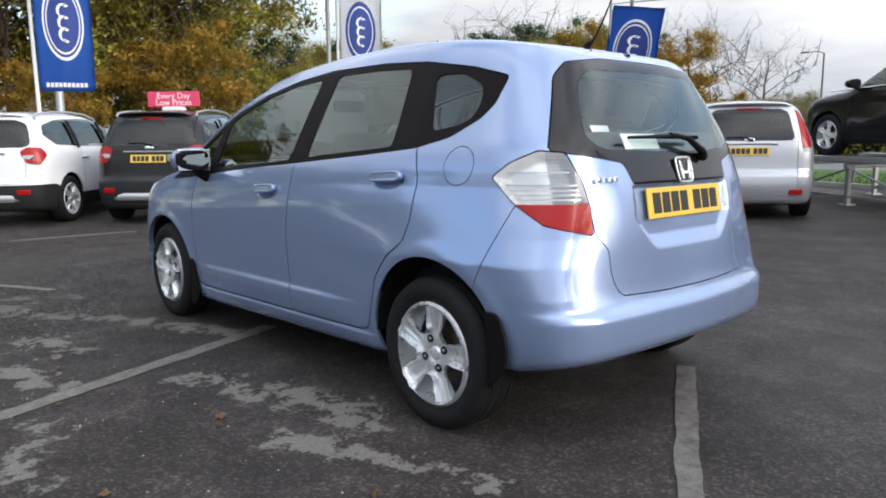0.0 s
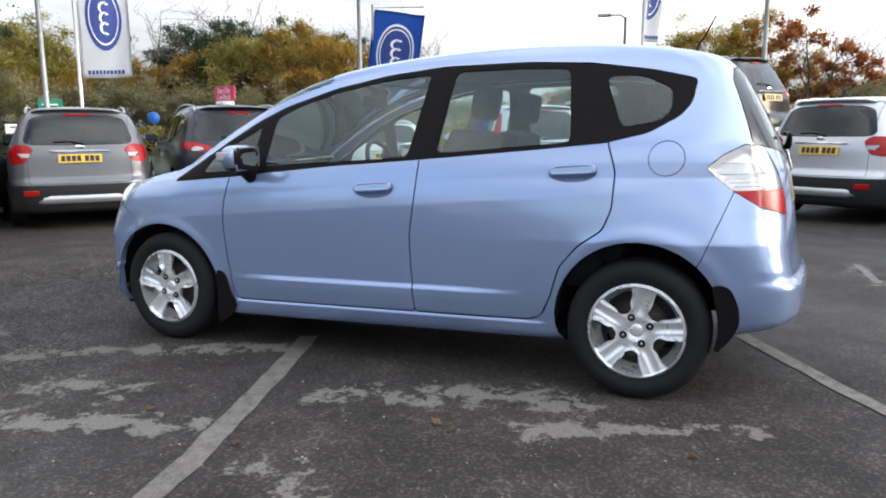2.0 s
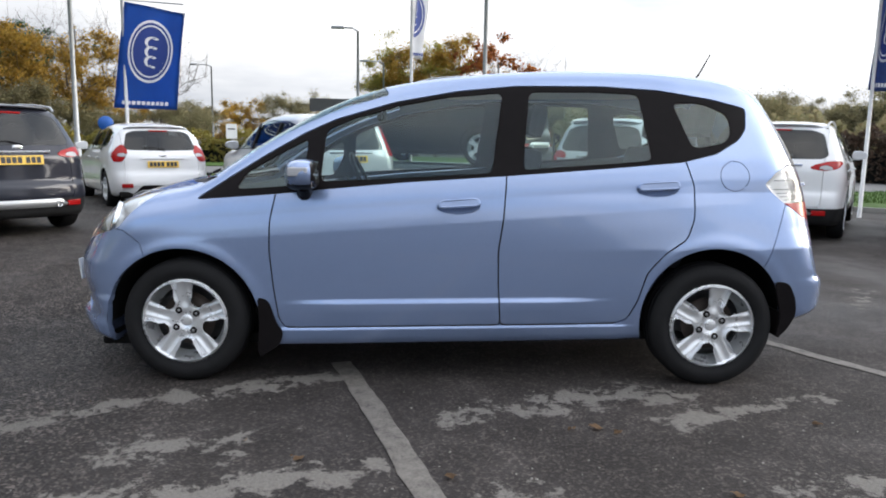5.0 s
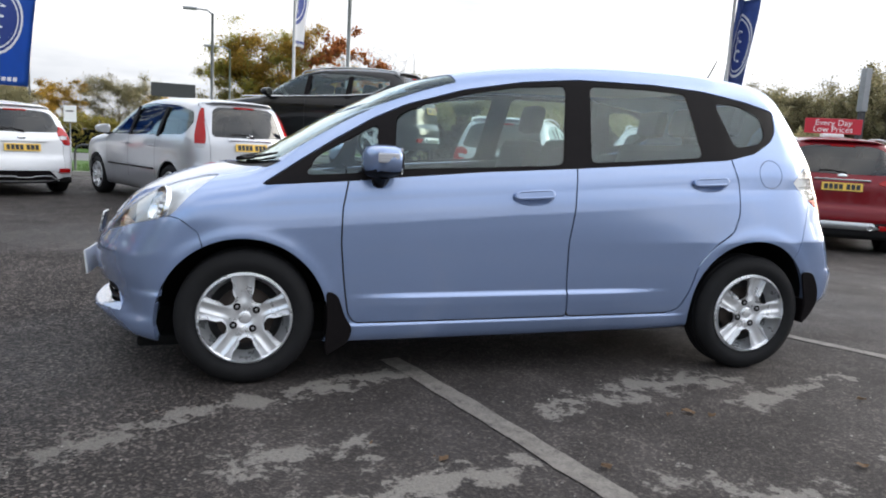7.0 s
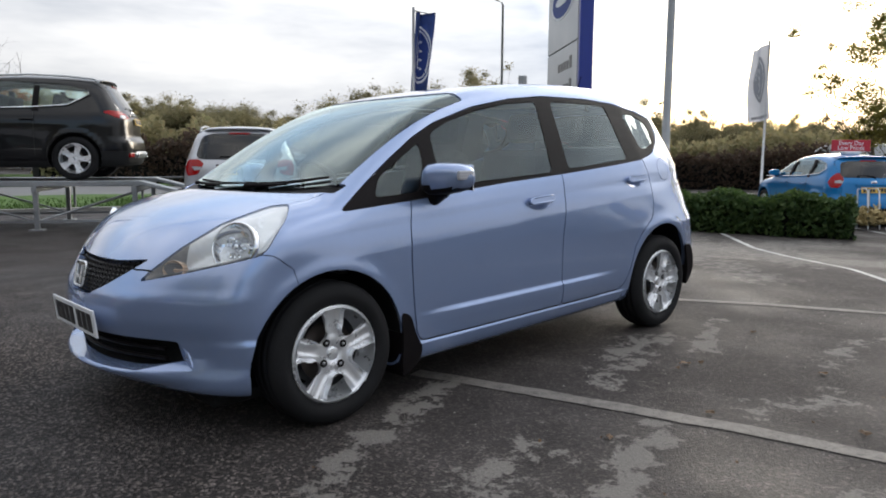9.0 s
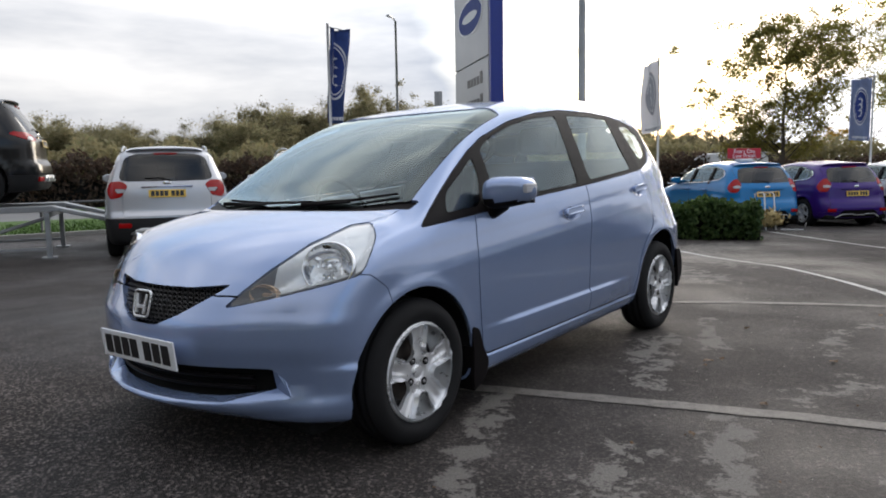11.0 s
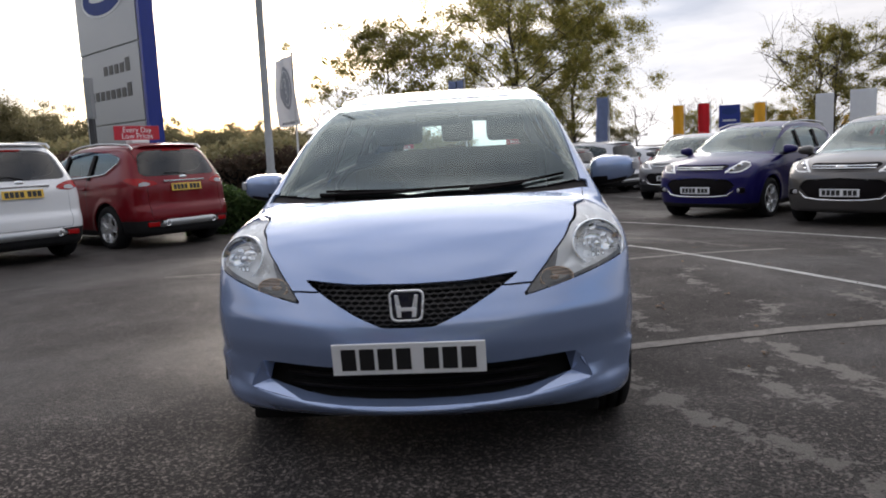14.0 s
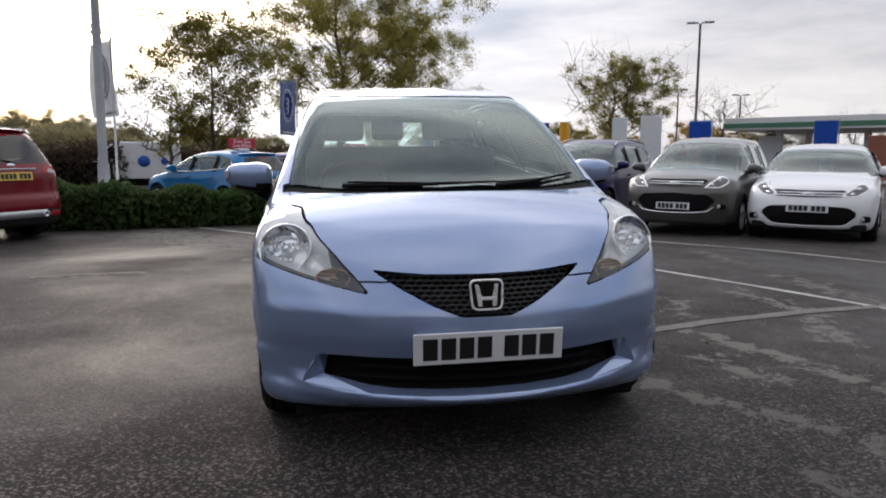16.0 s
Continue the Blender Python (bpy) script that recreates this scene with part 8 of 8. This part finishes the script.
part("roof", boxed(-9, 9, -6, 6, 3.6, 4.5, 0.05), WHITE_STEEL, can)
part("fascia", boxed(-9.05, 9.05, -6.05, 6.05, 3.75, 4.1, 0.02), stuff("green fascia", (0.05, 0.16, 0.10), 0.5), can)
for xx in (-6, 0, 6):
    for yy in (-3, 3):
        part("column", boxed(xx - 0.2, xx + 0.2, yy - 0.2, yy + 0.2, 0, 3.6, 0.02), WHITE_STEEL, can)
part("kiosk_wall", boxed(-8, -2, 6.5, 10, 0, 3.0, 0.05), stuff("brick red wall", (0.25, 0.09, 0.06), 0.85, vary=0.2), can)
# road signs beyond the verge
SIGN_GREEN = stuff("green road sign", (0.01, 0.16, 0.10), 0.5, vary=0.1)
SIGN_BLUE = stuff("blue road sign", (0.01, 0.09, 0.36), 0.5, vary=0.1)


def road_sign(x, y, z, w, h, mat, label, turn, marks=2, disc=False):
    g = ground_z(x, y)
    root = thing("road_sign", Matrix.Translation((x, y, g)) @ Matrix.Rotation(radians(turn), 4, "Z"), label, "road sign", "road signs")
    for u in ((-w * 0.32, w * 0.32) if w > 0.45 else (0.0,)):
        bm = bmesh.new()
        tube(bm, [(u, 0.03, 0), (u, 0.03, z - g + h * 0.45)], 0.022, 8)
        part("post", bm, GALV, root)
    if disc:
        bm = lathe([(0.0, -0.012), (w * 0.48, -0.012), (w * 0.5, 0.0), (w * 0.48, 0.012), (0.0, 0.012)], 24)
        ob = part("board", bm, mat, root)
    else:
        ob = part("board", boxed(-w / 2, w / 2, -0.012, 0.012, -h / 2, h / 2, 0.006), mat, root)
    ob.matrix_basis = Matrix.Translation((0, 0, z - g))
    for i in range(marks):
        part("legend_bar", boxed(-w * 0.34, w * (0.30 - 0.12 * i), -0.017, -0.010, h * (0.16 - 0.34 * i) - 0.02, h * (0.16 - 0.34 * i) + 0.02), PAPER if mat is not PAPER else INK, ob)


road_sign(-16.86, 11.17, 1.84, 0.62, 0.50, SIGN_GREEN, "small green direction sign on two steel posts", 54, 3)
road_sign(-17.54, 10.65, 1.25, 0.70, 0.26, PAPER, "white arrow sign on two short posts", 54, 1)
road_sign(-15.2, 13.33, 1.55, 0.36, 0.36, SIGN_BLUE, "round blue traffic sign on a post", 40, 0, True)
road_sign(-7.68, 12.98, 1.40, 0.34, 0.34, SIGN_BLUE, "round blue traffic sign on a post", 25, 0, True)
road_sign(-5.19, 31.82, 2.68, 1.9, 0.62, DARK_STEEL, "dark back of a wide road sign", 8, 0)
road_sign(-7.04, 21.18, 1.30, 0.36, 0.5, PAPER, "small pale traffic sign on a post", 15, 1)
# a wire trolley with a bundle of dry grass, and its hoses
root = thing("wire_trolley", Matrix.Translation((12.35, 1.35, height_at(12.35, 1.35))) @ Matrix.Rotation(radians(60), 4, "Z"), "white wire trolley with a bundle of straw by the hedge", "trolley")
for y in (-0.16, 0.10):
    bm = bmesh.new()
    tube(bm, [(-0.10, y, 0.02), (-0.02, y, 0.74), (0.02, y, 0.78), (0.20, y + 0.02, 0.76), (0.17, y, 0.02)], 0.013, 6, False)
    part("frame", bm, WHITE_STEEL, root)
sr = np.random.default_rng(5)
STRAW = stuff("dry straw", (0.36, 0.28, 0.13), 0.9, vary=0.3)
c = np.column_stack([sr.normal(size=900) * 0.09, sr.normal(size=900) * 0.15, 0.16 + np.abs(sr.normal(size=900)) * 0.09])
v, f = leaves(c, 0.09, sr, tri=True)
leaf_part("straw", v, f, STRAW, root)
for pts in ([(-0.1, -0.3, 0.02), (-0.5, -0.5, 0.03), (-0.8, -0.2, 0.2)], [(0.1, 0.2, 0.2), (0.3, 0.6, 0.03), (0.2, 1.4, 0.02), (0.0, 2.6, 0.02)]):
    bm = bmesh.new()
    tube(bm, pts, 0.014, 6)
    part("hose", bm, WHITE_STEEL, root)

# fallen leaves and scraps near the car
LEAF_DRY = leaf_mat("dry fallen leaf", [(0.13, 0.055, 0.035), (0.16, 0.085, 0.045), (0.09, 0.05, 0.035), (0.20, 0.13, 0.07)])
lr = np.random.default_rng(11)
spots = [(-0.021, -1.777, 0.032), (0.58, -1.338, 0.040), (0.476, -1.352, 0.025), (0.659, -1.381, 0.028), (0.929, -1.893, 0.035), (-0.564, -1.642, 0.03), (1.515, -1.278, 0.03), (0.214, -2.302, 0.035), (-1.6, -2.3, 0.03), (2.414, -1.928, 0.03), (3.456, -2.3, 0.04), (2.143, -2.594, 0.04), (-2.291, -1.459, 0.03)]
spots += [(float(lr.uniform(-3, 6)), float(lr.uniform(-3.6, -1.1)), float(lr.uniform(0.006, 0.014))) for _ in range(60)]
for x, y, s in spots:
    s *= 0.75
    bm = bmesh.new()
    k = 9
    mid = bm.verts.new((0, 0, 0.012))
    rim_v = [bm.verts.new((s * (1.15 if i % 2 else 0.85) * math.cos(6.283 * i / k), s * (0.75 if i % 2 else 0.5) * math.sin(6.283 * i / k), 0.004 + 0.012 * float(lr.random()))) for i in range(k)]
    for i in range(k):
        bm.faces.new((mid, rim_v[i], rim_v[(i + 1) % k]))
    ob = tagged(part("fallen_leaf", bm, LEAF_DRY), "small dry brown leaf lying on the asphalt", "leaf", "fallen leaves")
    ob.matrix_basis = Matrix.Translation((x, y, height_at(x, y) + 0.003)) @ Matrix.Rotation(float(lr.uniform(0, 6.28)), 4, "Z")

# loose chippings and crumbs on the asphalt
CHIP = stuff("pale chipping", (0.24, 0.23, 0.21), 0.8, vary=0.4, scale=40)
cr = np.random.default_rng(23)
chips, cf = [], []
for _ in range(900):
    x, y = (float(cr.uniform(-4.0, 5.5)), float(cr.uniform(-4.0, -0.9))) if cr.random() < 0.75 else (float(cr.uniform(-4.6, -2.1)), float(cr.uniform(-1.5, 2.5)))
    r, z = float(cr.uniform(0.003, 0.008)), height_at(x, y)
    k, t = len(chips), float(cr.uniform(0, 6.28))
    chips += [(x + r * math.cos(t + a), y + 0.8 * r * math.sin(t + a), z + 0.001) for a in (0, 2.1, 4.2)] + [(x, y, z + 0.8 * r)]
    cf += [(k, k + 1, k + 3), (k + 1, k + 2, k + 3), (k + 2, k, k + 3)]
me = bpy.data.meshes.new("loose_chippings")
me.from_pydata(chips, [], cf)
me.materials.append(CHIP)
tagged(new("loose_chippings", me), "small pale stone chippings scattered on the asphalt", "chippings", kind="stuff")
